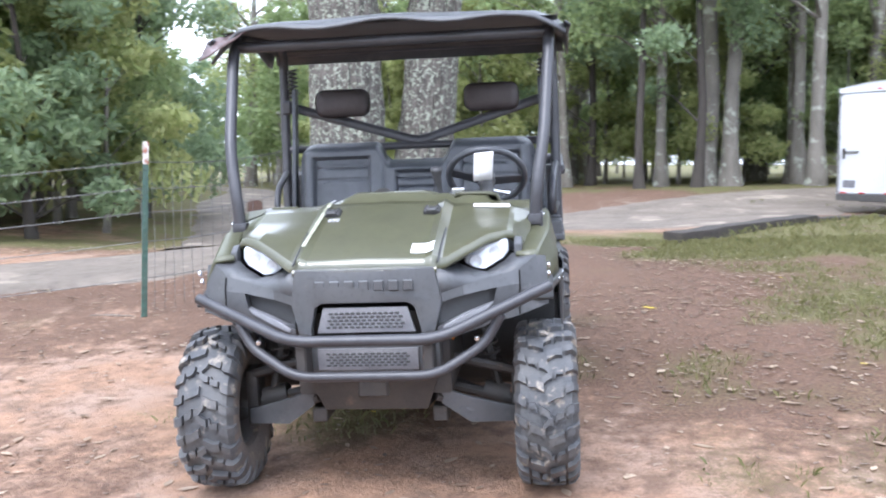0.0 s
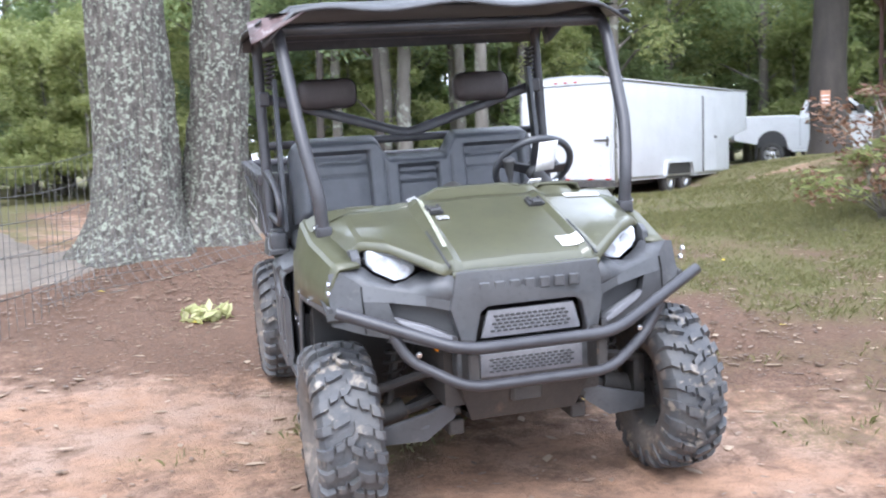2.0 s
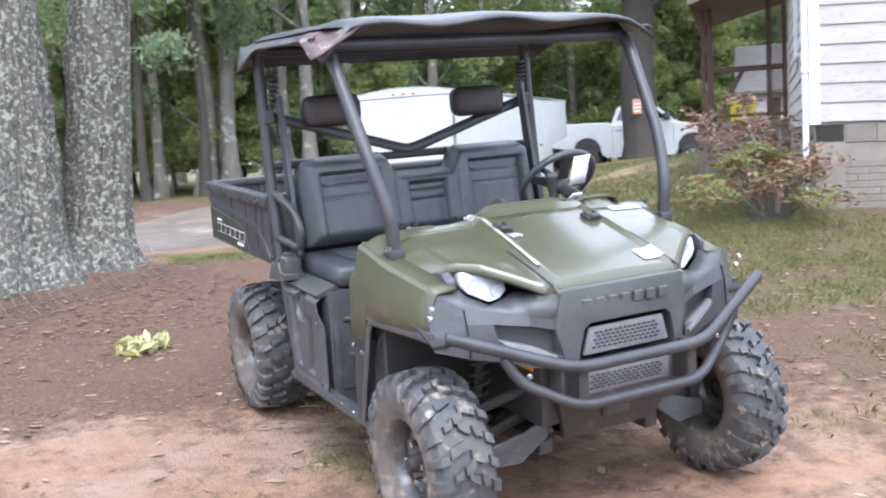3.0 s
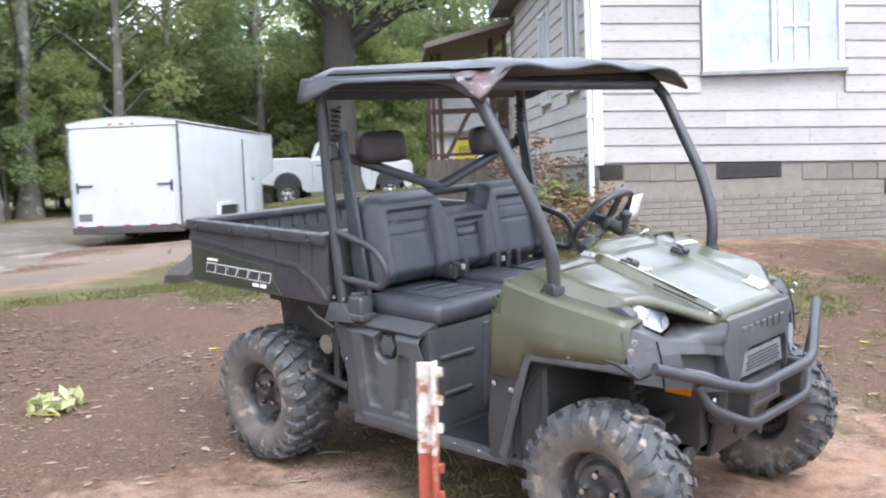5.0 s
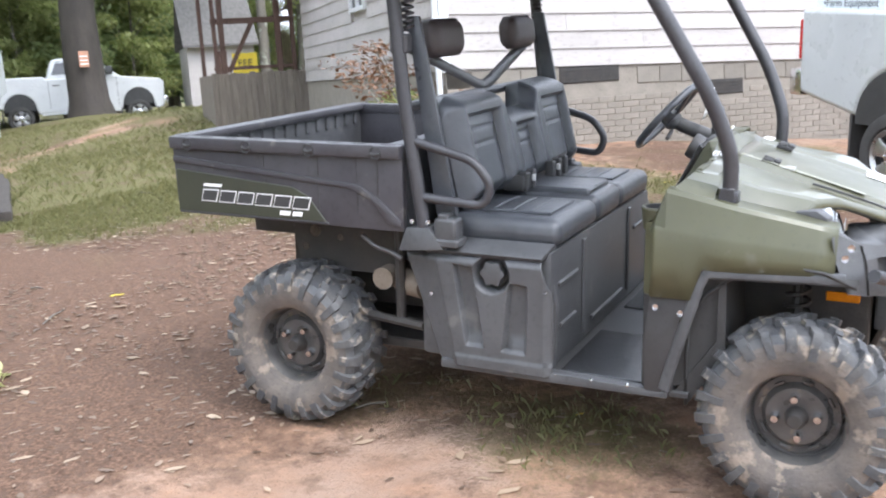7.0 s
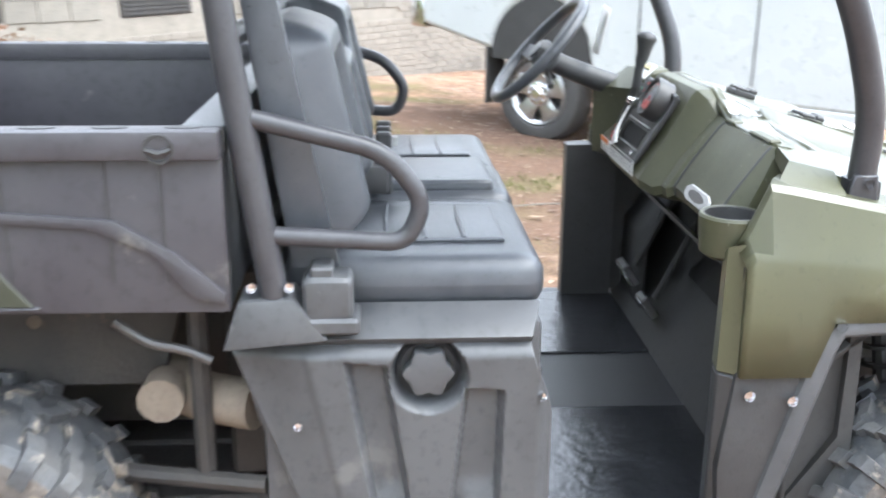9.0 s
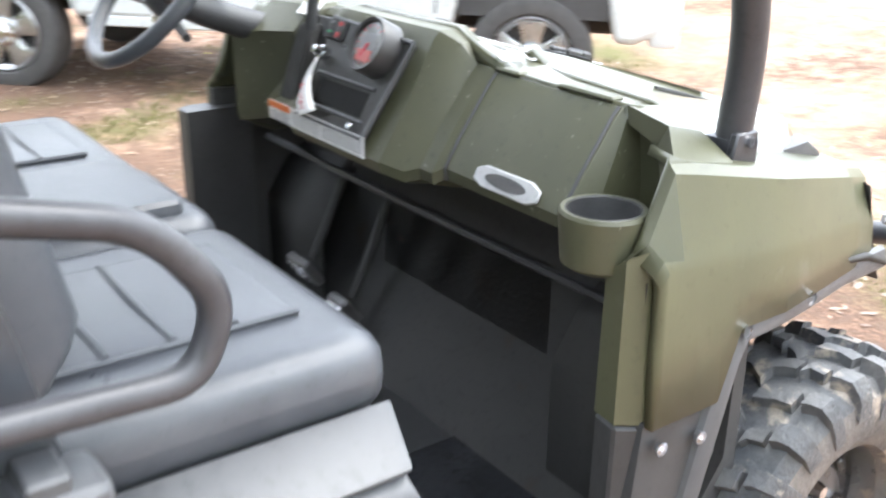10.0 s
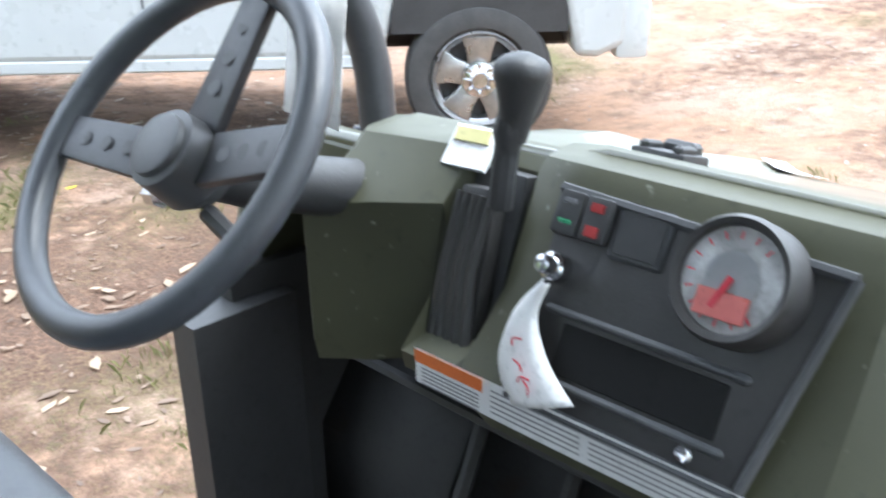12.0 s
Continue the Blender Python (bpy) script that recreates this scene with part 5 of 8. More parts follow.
solid(part("torn_flap", bm, TORN, roof, "torn reddish-brown corner flap"), 0.006)

# cargo bed
bm = bmesh.new()
BX, BY0, BY1, BZ0, BZ1 = 0.752, 0.437, 1.50, 0.842, 1.165
bed = part("cargo_bed", (lambda b: (box(b, -0.70, 0.70, BY0 + 0.03, BY1 - 0.03, BZ0, BZ0 + 0.03, 0.004, 1), b)[1])(bm), BLACK, utv, "scuffed black plastic cargo bed")
for s in (-1, 1):
    bm = bmesh.new()
    prism(bm, [(s * 0.735, BY0, BZ0), (s * 0.735, BY1 - 0.01, BZ0 + 0.005), (s * 0.735, BY1, BZ1 - 0.04), (s * 0.735, BY0 + 0.0, BZ1 - 0.03)], (-s * 0.035, 0, 0), 0.008)
    wall = part("bed_side", bm, BED, bed, "scuffed black bed side")
    bm = bmesh.new()
    # swept belt line: upper bulge above a crease that drops to the front
    prism(bm, [(s * 0.73, BY1 - 0.005, 1.06), (s * 0.73, 0.66, 0.995), (s * 0.73, 0.56, 0.95), (s * 0.73, 0.50, 0.87), (s * 0.73, BY0 + 0.005, 0.86), (s * 0.73, BY0 + 0.005, 0.88), (s * 0.73, 0.52, 0.95), (s * 0.73, 0.62, 1.012), (s * 0.73, BY1 - 0.005, 1.085)], (s * 0.014, 0, 0), 0.006)
    prism(bm, [(s * 0.73, 1.485, 0.85), (s * 0.73, 0.76, 0.85), (s * 0.73, 0.76, 0.858), (s * 0.73, 1.485, 0.858)], (s * 0.010, 0, 0), 0.003, 1)
    part("bed_crease", bm, BED, wall)
    bm = bmesh.new()
    prism(bm, [(s * 0.733, 1.485, 0.858), (s * 0.733, 0.77, 0.858), (s * 0.733, 0.85, 0.955), (s * 0.733, 0.92, 0.985), (s * 0.733, 1.485, 1.03)], (s * 0.007, 0, 0), 0.002, 1)
    gp = part("bed_panel", bm, GREEN_DARK, wall, "olive green inset panel")
    # plain slanted blocks in place of the maker's lettering
    for i in range(6):
        bm = bmesh.new()
        bm2 = bmesh.new()
        y = 1.365 - i * 0.088
        z = 0.905 - i * 0.001
        for bmx, g, dx in ((bm, 0.0, 0.0), (bm2, 0.004, 0.0015)):
            prism(bmx, [(s * (0.7405 + dx), y - g, z + g), (s * (0.7405 + dx), y - 0.078 + g, z + g), (s * (0.7405 + dx), y - 0.093 + g, z + 0.05 - g), (s * (0.7405 + dx), y - 0.015 - g, z + 0.05 - g)], (s * 0.001, 0, 0))
        part("block_outline", bm, WHITE, gp, "white outlined slanted block")
        part("block_fill", bm2, DARK, gp)
    for y, w, z, h in ((0.985, 0.05, 0.872, 0.018), (0.925, 0.045, 0.872, 0.018), (1.35, 0.09, 0.966, 0.012)):
        bm = bmesh.new()
        prism(bm, [(s * 0.7405, y, z), (s * 0.7405, y - w, z), (s * 0.7405, y - w - 0.006, z + h), (s * 0.7405, y - 0.006, z + h)], (s * 0.001, 0, 0))
        part("small_block", bm, WHITE, gp)
    # rail with oval pockets and tie pockets
    bm = bmesh.new()
    box(bm, s * 0.725 - 0.032, s * 0.725 + 0.032, BY0, BY1, BZ1 - 0.05, BZ1, 0.01, 2)
    rail = part("bed_rail", bm, BED, bed, "worn bed rail")
    for k in range(9):
        y = 0.50 + k * 0.118
        bm = bmesh.new()
        prism(bm, [(s * 0.722 + 0.014 * math.cos(a), y + 0.03 * math.sin(a), BZ1 - 0.004) for a in np.linspace(0, 2 * math.pi, 13)[:-1]], (0, 0, 0.0055))
        part("rail_pocket", bm, DARK, rail)
    for k in range(4):
        y = 0.535 + k * 0.29
        bm = bmesh.new()
        lathe(bm, [(-0.002, 0.026), (0.003, 0.025), (0.003, 0.021), (-0.001, 0.019), (-0.0015, 0.0)], 18)
        tube(bm, [(0.002, -0.02, 0.0), (0.004, 0.0, -0.006), (0.002, 0.02, 0.0)], 0.005, 6)
        ob = part("tie_pocket", bm, DARK, rail)
        ob.matrix_basis = Matrix.Translation((s * 0.757, y, BZ1 - 0.03)) @ (Matrix.Identity(4) if s > 0 else pose(0, 0, 0, 0, 0, 180))
    # vertical seams and wet streaks on the outer side
    for y in (0.54, 0.63, 0.80, 1.05):
        bm = bmesh.new()
        tube(bm, [(s * 0.7365, y, BZ1 - 0.05), (s * 0.7365, y, 0.90)], 0.0022, 4)
        part("bed_seam", bm, DARK, wall)
for y0, y1, nm, lab in ((BY0, BY0 + 0.045, "bed_front", "black bed front wall"), (BY1 - 0.05, BY1, "tailgate", "black plastic tailgate")):
    bm = bmesh.new()
    box(bm, -0.70, 0.70, y0, y1, BZ0, BZ1 - 0.004, 0.01, 2)
    gate = part(nm, bm, BLACK, bed, lab)
for k in range(15):
    x = -0.63 + k * 0.09
    bm = bmesh.new()
    box(bm, x - 0.014, x + 0.014, BY1 - 0.062, BY1 - 0.046, BZ1 - 0.10, BZ1 - 0.04, 0.004, 1)
    part("gate_rib", bm, BLACK, gate)
bm = bmesh.new()
box(bm, -0.72, 0.72, BY1 - 0.075, BY1 + 0.006, BZ1 - 0.03, BZ1 + 0.002, 0.01, 2)
part("gate_cap", bm, BED, gate)
bm = bmesh.new()
box(bm, -0.72, 0.72, BY0 - 0.004, BY0 + 0.07, BZ1 - 0.045, BZ1 + 0.003, 0.01, 2)
part("front_rail", bm, BLACK, bed)

# under the bed: engine, exhaust, frame plates
bm = bmesh.new()
tube(bm, bend_path([(-0.60, 0.42, 0.60), (-0.55, 0.55, 0.60), (-0.42, 0.62, 0.60)], 0.05), 0.05, 14)
tube(bm, [(-0.62, 0.60, 0.62), (-0.55, 0.60, 0.62)], 0.045, 12)
part("muffler", bm, BEIGE, utv, "dusty beige exhaust canister")
bm = bmesh.new()
tube(bm, bend_path([(-0.66, 0.66, 0.80), (-0.66, 0.60, 0.755), (-0.66, 0.54, 0.745), (-0.66, 0.49, 0.72)], 0.03), 0.009, 8)
part("dump_lever", bm, STEEL, utv, "bare metal dump lever")
for s in (-1, 1):
    bm = bmesh.new()
    prism(bm, [(s * 0.50, 0.55, 0.845), (s * 0.50, 1.1, 0.845), (s * 0.50, 1.06, 0.60), (s * 0.50, 0.62, 0.60)], (-s * 0.02, 0, 0), 0.004, 1)
    ob = part("bed_bracket", bm, CHASSIS, utv)
    for y, z, r in ((0.98, 0.76, 0.026), (0.92, 0.80, 0.016), (0.86, 0.74, 0.014), (1.03, 0.69, 0.016)):
        bm = bmesh.new()
        lathe(bm, [(0, r), (0.003, r), (0.003, 0)], 12, Matrix.Translation((s * 0.50 - (0 if s > 0 else 0.003), y, z)))
        part("bracket_hole", bm, BEIGE, ob)
    bm = bmesh.new()
    tube(bm, [(s * 0.66, 0.40, 0.46), (s * 0.55, 0.9, 0.46)], 0.018, 8)
    tube(bm, [(s * 0.62, 0.52, 0.46), (s * 0.62, 0.52, 0.84)], 0.02, 8)
    part("rear_brace", bm, CHASSIS, utv)
bm = bmesh.new()
box(bm, -0.45, 0.45, 0.42, 0.50, 0.36, 0.83, 0.01, 1)
box(bm, -0.2, 0.25, 0.5, 0.95, 0.6, 0.82, 0.03, 2)
part("engine", bm, CHASSIS, utv, "grimy engine block")

# dash
def dash_section(x, y_top, z_top, y_mid, z_mid, y_low, z_low, y_in, z_in):
    return [(x, -0.60, z_top + 0.004), (x, y_top, z_top), (x, y_top + 0.012, z_top - 0.012), (x, y_mid, z_mid), (x, y_low, z_low + 0.02), (x, y_low - 0.004, z_low), (x, y_in, z_in), (x, -0.62, z_in)]


bm = bmesh.new()
rows = []
for x, kind in ((-0.537, 1), (-0.534, 1), (-0.528, 1), (-0.40, 1), (-0.252, 1), (-0.24, 2), (-0.205, 2), (-0.18, 3), (-0.14, 4), (-0.12, 4), (0.15, 4), (0.165, 4), (0.209, 13), (0.214, 5), (0.278, 5), (0.284, 6), (0.290, 10), (0.36, 11), (0.43, 7), (0.445, 12), (0.466, 9), (0.48, 8), (0.56, 8), (0.635, 8)):
    spec = {0: (-0.585, 1.09, -0.55, 1.02, -0.52, 0.95, -0.56, 0.92),
            1: (-0.575, 1.088, -0.505, 0.995, -0.475, 0.925, -0.52, 0.905),
            2: (-0.575, 1.094, -0.50, 1.0, -0.46, 0.915, -0.52, 0.90),
            3: (-0.56, 1.125, -0.49, 1.02, -0.445, 0.905, -0.52, 0.89),
            4: (-0.545, 1.142, -0.48, 1.03, -0.422, 0.915, -0.50, 0.885),
            5: (-0.575, 1.128, -0.545, 0.985, -0.422, 0.935, -0.50, 0.90),
            6: (-0.55, 1.12, -0.50, 1.03, -0.46, 0.93, -0.52, 0.90),
            7: (-0.52, 1.13, -0.428, 1.07, -0.43, 0.885, -0.52, 0.86),
            13: (-0.56, 1.136, -0.50, 1.02, -0.428, 0.93, -0.50, 0.89),
            10: (-0.545, 1.132, -0.498, 1.085, -0.478, 0.92, -0.53, 0.90),
            11: (-0.53, 1.132, -0.462, 1.08, -0.452, 0.90, -0.53, 0.88),
            12: (-0.53, 1.125, -0.442, 1.06, -0.44, 0.885, -0.52, 0.86),
            9: (-0.555, 1.122, -0.485, 1.05, -0.48, 0.86, -0.53, 0.84),
            8: (-0.585, 1.09, -0.57, 1.04, -0.56, 1.0, -0.60, 0.97)}[kind]
    rows.append(dash_section(x, *spec))
grid(bm, rows)
dash = solid(part("dash", bm, [GREEN_DASH], utv, "olive green moulded dash with dust specks", 22), 0.012)
for x in (-0.531, -0.257):
    bm = bmesh.new()
    tube(bm, [(x, -0.574, 1.088), (x, -0.563, 1.077), (x, -0.505, 0.996), (x, -0.475, 0.946), (x, -0.478, 0.925)], 0.0032, 6)
    part("glove_seam", bm, DARK, dash)
for x0, x1 in ((-0.31, -0.25), (-0.515, -0.40)):
    bm = bmesh.new()
    box(bm, x0, x1, -0.60, -0.575, 1.09, 1.098, 0.003, 1)
    part("glove_hinge", bm, GREEN_DASH, dash)
# badge: a plain silver plate with a dark blank oval
FACE = Matrix.Translation((-0.408, -0.480, 0.957)) @ pose(0, 0, 0, 66, 0, 180) @ Matrix.Diagonal((0.87, 0.72, 1, 1))
bm = bmesh.new()
prism(bm, [(-0.085, -0.012, 0), (-0.06, -0.024, 0), (0.06, -0.024, 0), (0.085, -0.012, 0), (0.085, 0.012, 0), (0.06, 0.024, 0), (-0.06, 0.024, 0), (-0.085, 0.012, 0)], (0, 0, 0.006), 0.002, 1)
badge = part("badge", bm, GRILLE_PALE, dash, "silver grey blank badge plate")
badge.matrix_basis = FACE
bm = bmesh.new()
prism(bm, [(0.054 * math.cos(a), 0.015 * math.sin(a), 0.006) for a in np.linspace(0, 2 * math.pi, 20)[:-1]], (0, 0, 0.0015))
part("badge_oval", bm, STEEL, badge)
# cup holder and pocket beside it
bm = bmesh.new()
lathe(bm, [(0.082, 0.0), (0.08, 0.038), (0.07, 0.052), (0.0, 0.058), (-0.005, 0.055), (-0.004, 0.047), (0.06, 0.043), (0.068, 0.0)], 26)
cup = part("cup_holder", bm, GREEN_DASH, dash, "olive green cup holder")
cup.matrix_basis = Matrix.Translation((-0.608, -0.48, 0.975)) @ pose(0, 0, 0, 0, 90, 0) @ Matrix.Diagonal((1, 1.06, 1.06, 1))
bm = bmesh.new()
lathe(bm, [(0.05, 0.0), (0.05, 0.0435), (-0.003, 0.0465), (-0.0055, 0.0485), (-0.0035, 0.0505)], 26)
ob = part("cup_hollow", bm, DARK, cup)
SEAM = [(-0.537, -0.575, 1.086), (-0.537, -0.54, 1.04), (-0.537, -0.503, 0.99), (-0.537, -0.474, 0.93), (-0.537, -0.474, 0.895)]
LEDGE = [(-0.546, -0.576, 1.075), (-0.55, -0.556, 1.03), (-0.553, -0.535, 0.985), (-0.556, -0.515, 0.93), (-0.556, -0.515, 0.87)]
BACK_IN = [(-0.549, -0.60, 1.06), (-0.555, -0.60, 1.025), (-0.56, -0.60, 0.985), (-0.563, -0.60, 0.93), (-0.563, -0.60, 0.87)]
BACK_OUT = [(-0.553, -0.60, 1.06), (-0.61, -0.604, 1.045), (-0.64, -0.605, 1.0), (-0.643, -0.605, 0.93), (-0.643, -0.605, 0.87)]
RIM_IN = [(-0.552, -0.574, 1.068), (-0.614, -0.566, 1.052), (-0.658, -0.53, 1.012), (-0.658, -0.50, 0.94), (-0.646, -0.460, 0.905)]
RIM_OUT = [(-0.541, -0.579, 1.093), (-0.628, -0.569, 1.083), (-0.684, -0.525, 1.043), (-0.688, -0.493, 0.955), (-0.684, -0.452, 0.936)]
for name, near, far in (("pocket_ledge", SEAM, LEDGE), ("pocket_wall", LEDGE, BACK_IN), ("pocket_back", BACK_IN, BACK_OUT), ("pocket_wall", BACK_OUT, RIM_IN), ("pocket_rim", RIM_IN, RIM_OUT)):
    bm = bmesh.new()
    grid(bm, [near, far])
    part(name, bm, GREEN_DASH, dash, "", 10)
bm = bmesh.new()
grid(bm, [RIM_OUT[:3], [(-0.538, -0.668, hood_z(0.538, -0.668) + 0.004), (-0.604, -0.668, hood_z(0.604, -0.668) + 0.004), (-0.676, -0.668, 1.019)]])
part("pocket_flange", bm, GREEN_SIDE, dash, "", 10)
# instrument pod
POD = Matrix.Translation((0.015, -0.478, 1.04)) @ pose(0, 0, 0, 62, 0, 180)
bm = bmesh.new()
prism(bm, [(-0.125, -0.095, 0), (0.10, -0.095, 0), (0.135, 0.085, 0), (-0.135, 0.095, 0)], (0, 0, 0.012), 0.006)
pod = part("instrument_panel", bm, PANEL, dash, "black instrument panel")
pod.matrix_basis = POD
bm = bmesh.new()
for a, b2 in (((-0.135, 0.095), (0.135, 0.085)), ((0.135, 0.085), (0.10, -0.095)), ((-0.125, -0.095), (0.10, -0.095))):
    tube(bm, [(a[0], a[1], 0.013), (b2[0], b2[1], 0.013)], 0.005, 6)
box(bm, -0.112, 0.085, -0.014, -0.006, 0.010, 0.018, 0.003, 1)
box(bm, -0.1, 0.082, -0.074, -0.066, 0.010, 0.017, 0.003, 1)
part("panel_rim", bm, BLACK, pod)
bm = bmesh.new()
box(bm, -0.09, 0.07, -0.063, -0.018, 0.0115, 0.0132, 0.001, 1)
part("radio_slot", bm, VOID, pod, "dark empty slot")
bm = bmesh.new()
lathe(bm, [(0.0, 0.06), (0.035, 0.06), (0.042, 0.056), (0.04, 0.05), (0.032, 0.048)], 36)
gz = part("gauge", bm, PANEL, pod, "round gauge in a black bezel")
gz.matrix_basis = Matrix.Translation((0.058, 0.058, 0.01)) @ pose(0, 0, 0, 0, -90, 0) @ Matrix.Diagonal((1, 0.84, 0.84, 1))
bm = bmesh.new()
lathe(bm, [(0.034, 0.0), (0.034, 0.049)], 36)
part("gauge_face", bm, GAUGE, gz, "pale dusty gauge face")
bm = bmesh.new()
lathe(bm, [(0.0352, 0.0), (0.0352, 0.026)], 24)
part("gauge_centre", bm, PRINT, gz)
for k in range(13):
    bm = bmesh.new()
    box(bm, 0.0348, 0.0355, -0.0008, 0.0008, 0.037, 0.044, 0, 1, pose(0, 0, 0, -130 + k * 21.7, 0, 0))
    part("gauge_tick", bm, RED_INK, gz)
bm = bmesh.new()
box(bm, 0.036, 0.0375, -0.027, 0.024, -0.037, -0.012, 0.001, 1)
ob = part("gauge_display", bm, LCD, gz, "red display window")
ob.matrix_basis = pose(0, 0, 0, 270, 0, 0)
bm = bmesh.new()
box(bm, 0.036, 0.038, -0.002, 0.03, -0.003, 0.003, 0, 1, pose(0, 0, 0, 160, 0, 0))
part("gauge_needle", bm, RED_INK, gz)
for x, lamps in ((-0.117, ((0.064, 0.068, LAMP_GREEN), (0.082, 0.087, GRILLE))), (-0.0875, ((0.058, 0.068, SWITCH_RED), (0.08, 0.088, SWITCH_RED)))):
    bm = bmesh.new()
    box(bm, x - 0.014, x + 0.014, 0.054, 0.094, 0.01, 0.022, 0.004, 2)
    sw = part("rocker_switch", bm, DARK, pod)
    for z0, z1, mt in lamps:
        bm = bmesh.new()
        box(bm, x - 0.007, x + 0.007, z0, z1, 0.0215, 0.0227, 0.001, 1)
        part("switch_lens", bm, mt, sw)
bm = bmesh.new()
box(bm, -0.071, -0.016, 0.046, 0.097, 0.01, 0.0155, 0.003, 1)
bp_ = part("blank_plate", bm, BLACK, pod)
bm = bmesh.new()
box(bm, -0.066, -0.021, 0.051, 0.092, 0.0152, 0.0165, 0.001, 1)
part("plate_inset", bm, DARK, bp_)
bm = bmesh.new()
lathe(bm, [(0.0, 0.0), (0.0, 0.013), (-0.014, 0.013), (-0.016, 0.009), (-0.03, 0.008), (-0.032, 0)], 14)
ig = part("ignition_key", bm, CHROME, pod, "bright ignition key and barrel")
ig.matrix_basis = Matrix.Translation((-0.112, 0.025, 0.012)) @ pose(0, 0, 0, 0, 90, 0)
bm = bmesh.new()
lathe(bm, [(0.0, 0.0), (-0.003, 0.006), (0, 0.008)], 10)
ob = part("panel_screw", bm, CHROME, pod)
ob.matrix_basis = Matrix.Translation((0.051, -0.081, 0.014)) @ pose(0, 0, 0, 0, 90, 0)
# paper tag on the key with red marks
TAG_L = smooth_path([(0.131, -0.462, 1.064), (0.156, -0.452, 1.03), (0.162, -0.437, 0.993), (0.149, -0.424, 0.972), (0.127, -0.415, 0.957)], 4)
TAG_R = smooth_path([(0.121, -0.458, 1.062), (0.125, -0.446, 1.036), (0.108, -0.432, 1.016), (0.086, -0.422, 1.0), (0.060, -0.415, 0.984)], 4)
bm = bmesh.new()
grid(bm, [[a.lerp(b, u) + Vector((0, 0.006 * math.sin(u * math.pi), 0)) for u in (0, 0.25, 0.5, 0.75, 1)] for a, b in zip(TAG_L, TAG_R)])
tag = solid(part("paper_tag", bm, PAPER, utv, "white curled paper tag with red marks"), 0.001)
for k, turn in ((7, 35), (10, -50), (12, 20), (13, -70)):
    bm = bmesh.new()
    tube(bm, smooth_path([(-0.008, 0, 0), (0, 0, 0.004), (0.007, 0, -0.002)], 3), 0.0009, 5)
    part("tag_mark", bm, RED_INK, tag).matrix_basis = Matrix.Translation(TAG_L[k].lerp(TAG_R[k], 0.52) + Vector((0, 0.0075, 0))) @ pose(0, 0, 0, -20, turn, 0)
# warning strip along the dash edge
bm = bmesh.new()
grid(bm, [[(x, -0.4185 - 0.006 * abs(x - 0.08), z + 0.03 * (x - 0.05) * 0.0) for x in np.linspace(0.255, -0.1, 9)] for z in (0.968, 0.93)])
strip = part("warning_label", bm, WHITE, dash, "white warning label strip")
bm = bmesh.new()
grid(bm, [[(x, -0.4165 - 0.006 * abs(x - 0.08), z) for x in (0.254, 0.21, 0.165)] for z in (0.967, 0.954)])
part("label_heading", bm, ORANGE, strip, "orange heading bar")
for c0, c1 in ((0.245, 0.17), (0.155, 0.055), (0.045, -0.09)):
    for k in range(5):
        bm = bmesh.new()
        z = 0.950 - k * 0.0042 if c0 > 0.2 else 0.961 - k * 0.0055
        grid(bm, [[(x, -0.4168 - 0.006 * abs(x - 0.08), q) for x in (c0, (c0 + c1) / 2, c1)] for q in (z, z - 0.0018)])
        part("label_line", bm, PRINT, strip)
# shifter
bm = bmesh.new()
tube(bm, smooth_path([(0.212, -0.495, 1.10), (0.207, -0.50, 1.16), (0.202, -0.51, 1.20)], 5), [0.012] * 6 + [0.016] * 5, 10)
tube(bm, smooth_path([(0.204, -0.503, 1.165), (0.201, -0.508, 1.2), (0.2, -0.511, 1.225), (0.199, -0.513, 1.244)], 4), [0.013, 0.0145, 0.016, 0.0175, 0.019, 0.021, 0.023, 0.025, 0.0265, 0.026, 0.024, 0.019, 0.007], 14)
shift = part("shift_lever", bm, DARK, utv, "black shift lever with a rounded knob")
bm = bmesh.new()
prism(bm, [(0.232, -0.512, 1.108), (0.277, -0.512, 1.105), (0.278, -0.462, 0.945), (0.222, -0.458, 0.945)], (0, -0.02, -0.005), 0.004)
boot = part("shift_boot", bm, PANEL, shift, "pleated black shift boot")
for k in range(5):
    bm = bmesh.new()
    tube(bm, [(0.235 + 0.0098 * k, -0.508, 1.10), (0.238 + 0.009 * k + 0.003 * (k % 2), -0.482, 1.03), (0.227 + 0.0115 * k, -0.458, 0.95)], [0.004, 0.006, 0.0075], 6)
    part("boot_pleat", bm, PANEL, shift)
bm = bmesh.new()
prism(bm, [(0.216, -0.54, 1.118), (0.282, -0.54, 1.118), (0.282, -0.48, 0.94), (0.216, -0.48, 0.94)], (0, -0.03, -0.008), 0.004)
part("shift_recess", bm, DARK, dash, "black recess behind the shift boot")
bm = bmesh.new()
prism(bm, [(0.262, -0.525, 1.118), (0.315, -0.52, 1.118), (0.322, -0.555, 1.15), (0.27, -0.56, 1.15)], (0, -0.004, -0.004))
sg = part("shift_label", bm, WHITE, dash, "small printed label")
bm = bmesh.new()
prism(bm, [(0.272, -0.545, 1.137), (0.314, -0.541, 1.137), (0.318, -0.552, 1.147), (0.276, -0.556, 1.147)], (0, 0.002, 0.002))
part("label_patch", bm, PALE_YELLOW, sg)
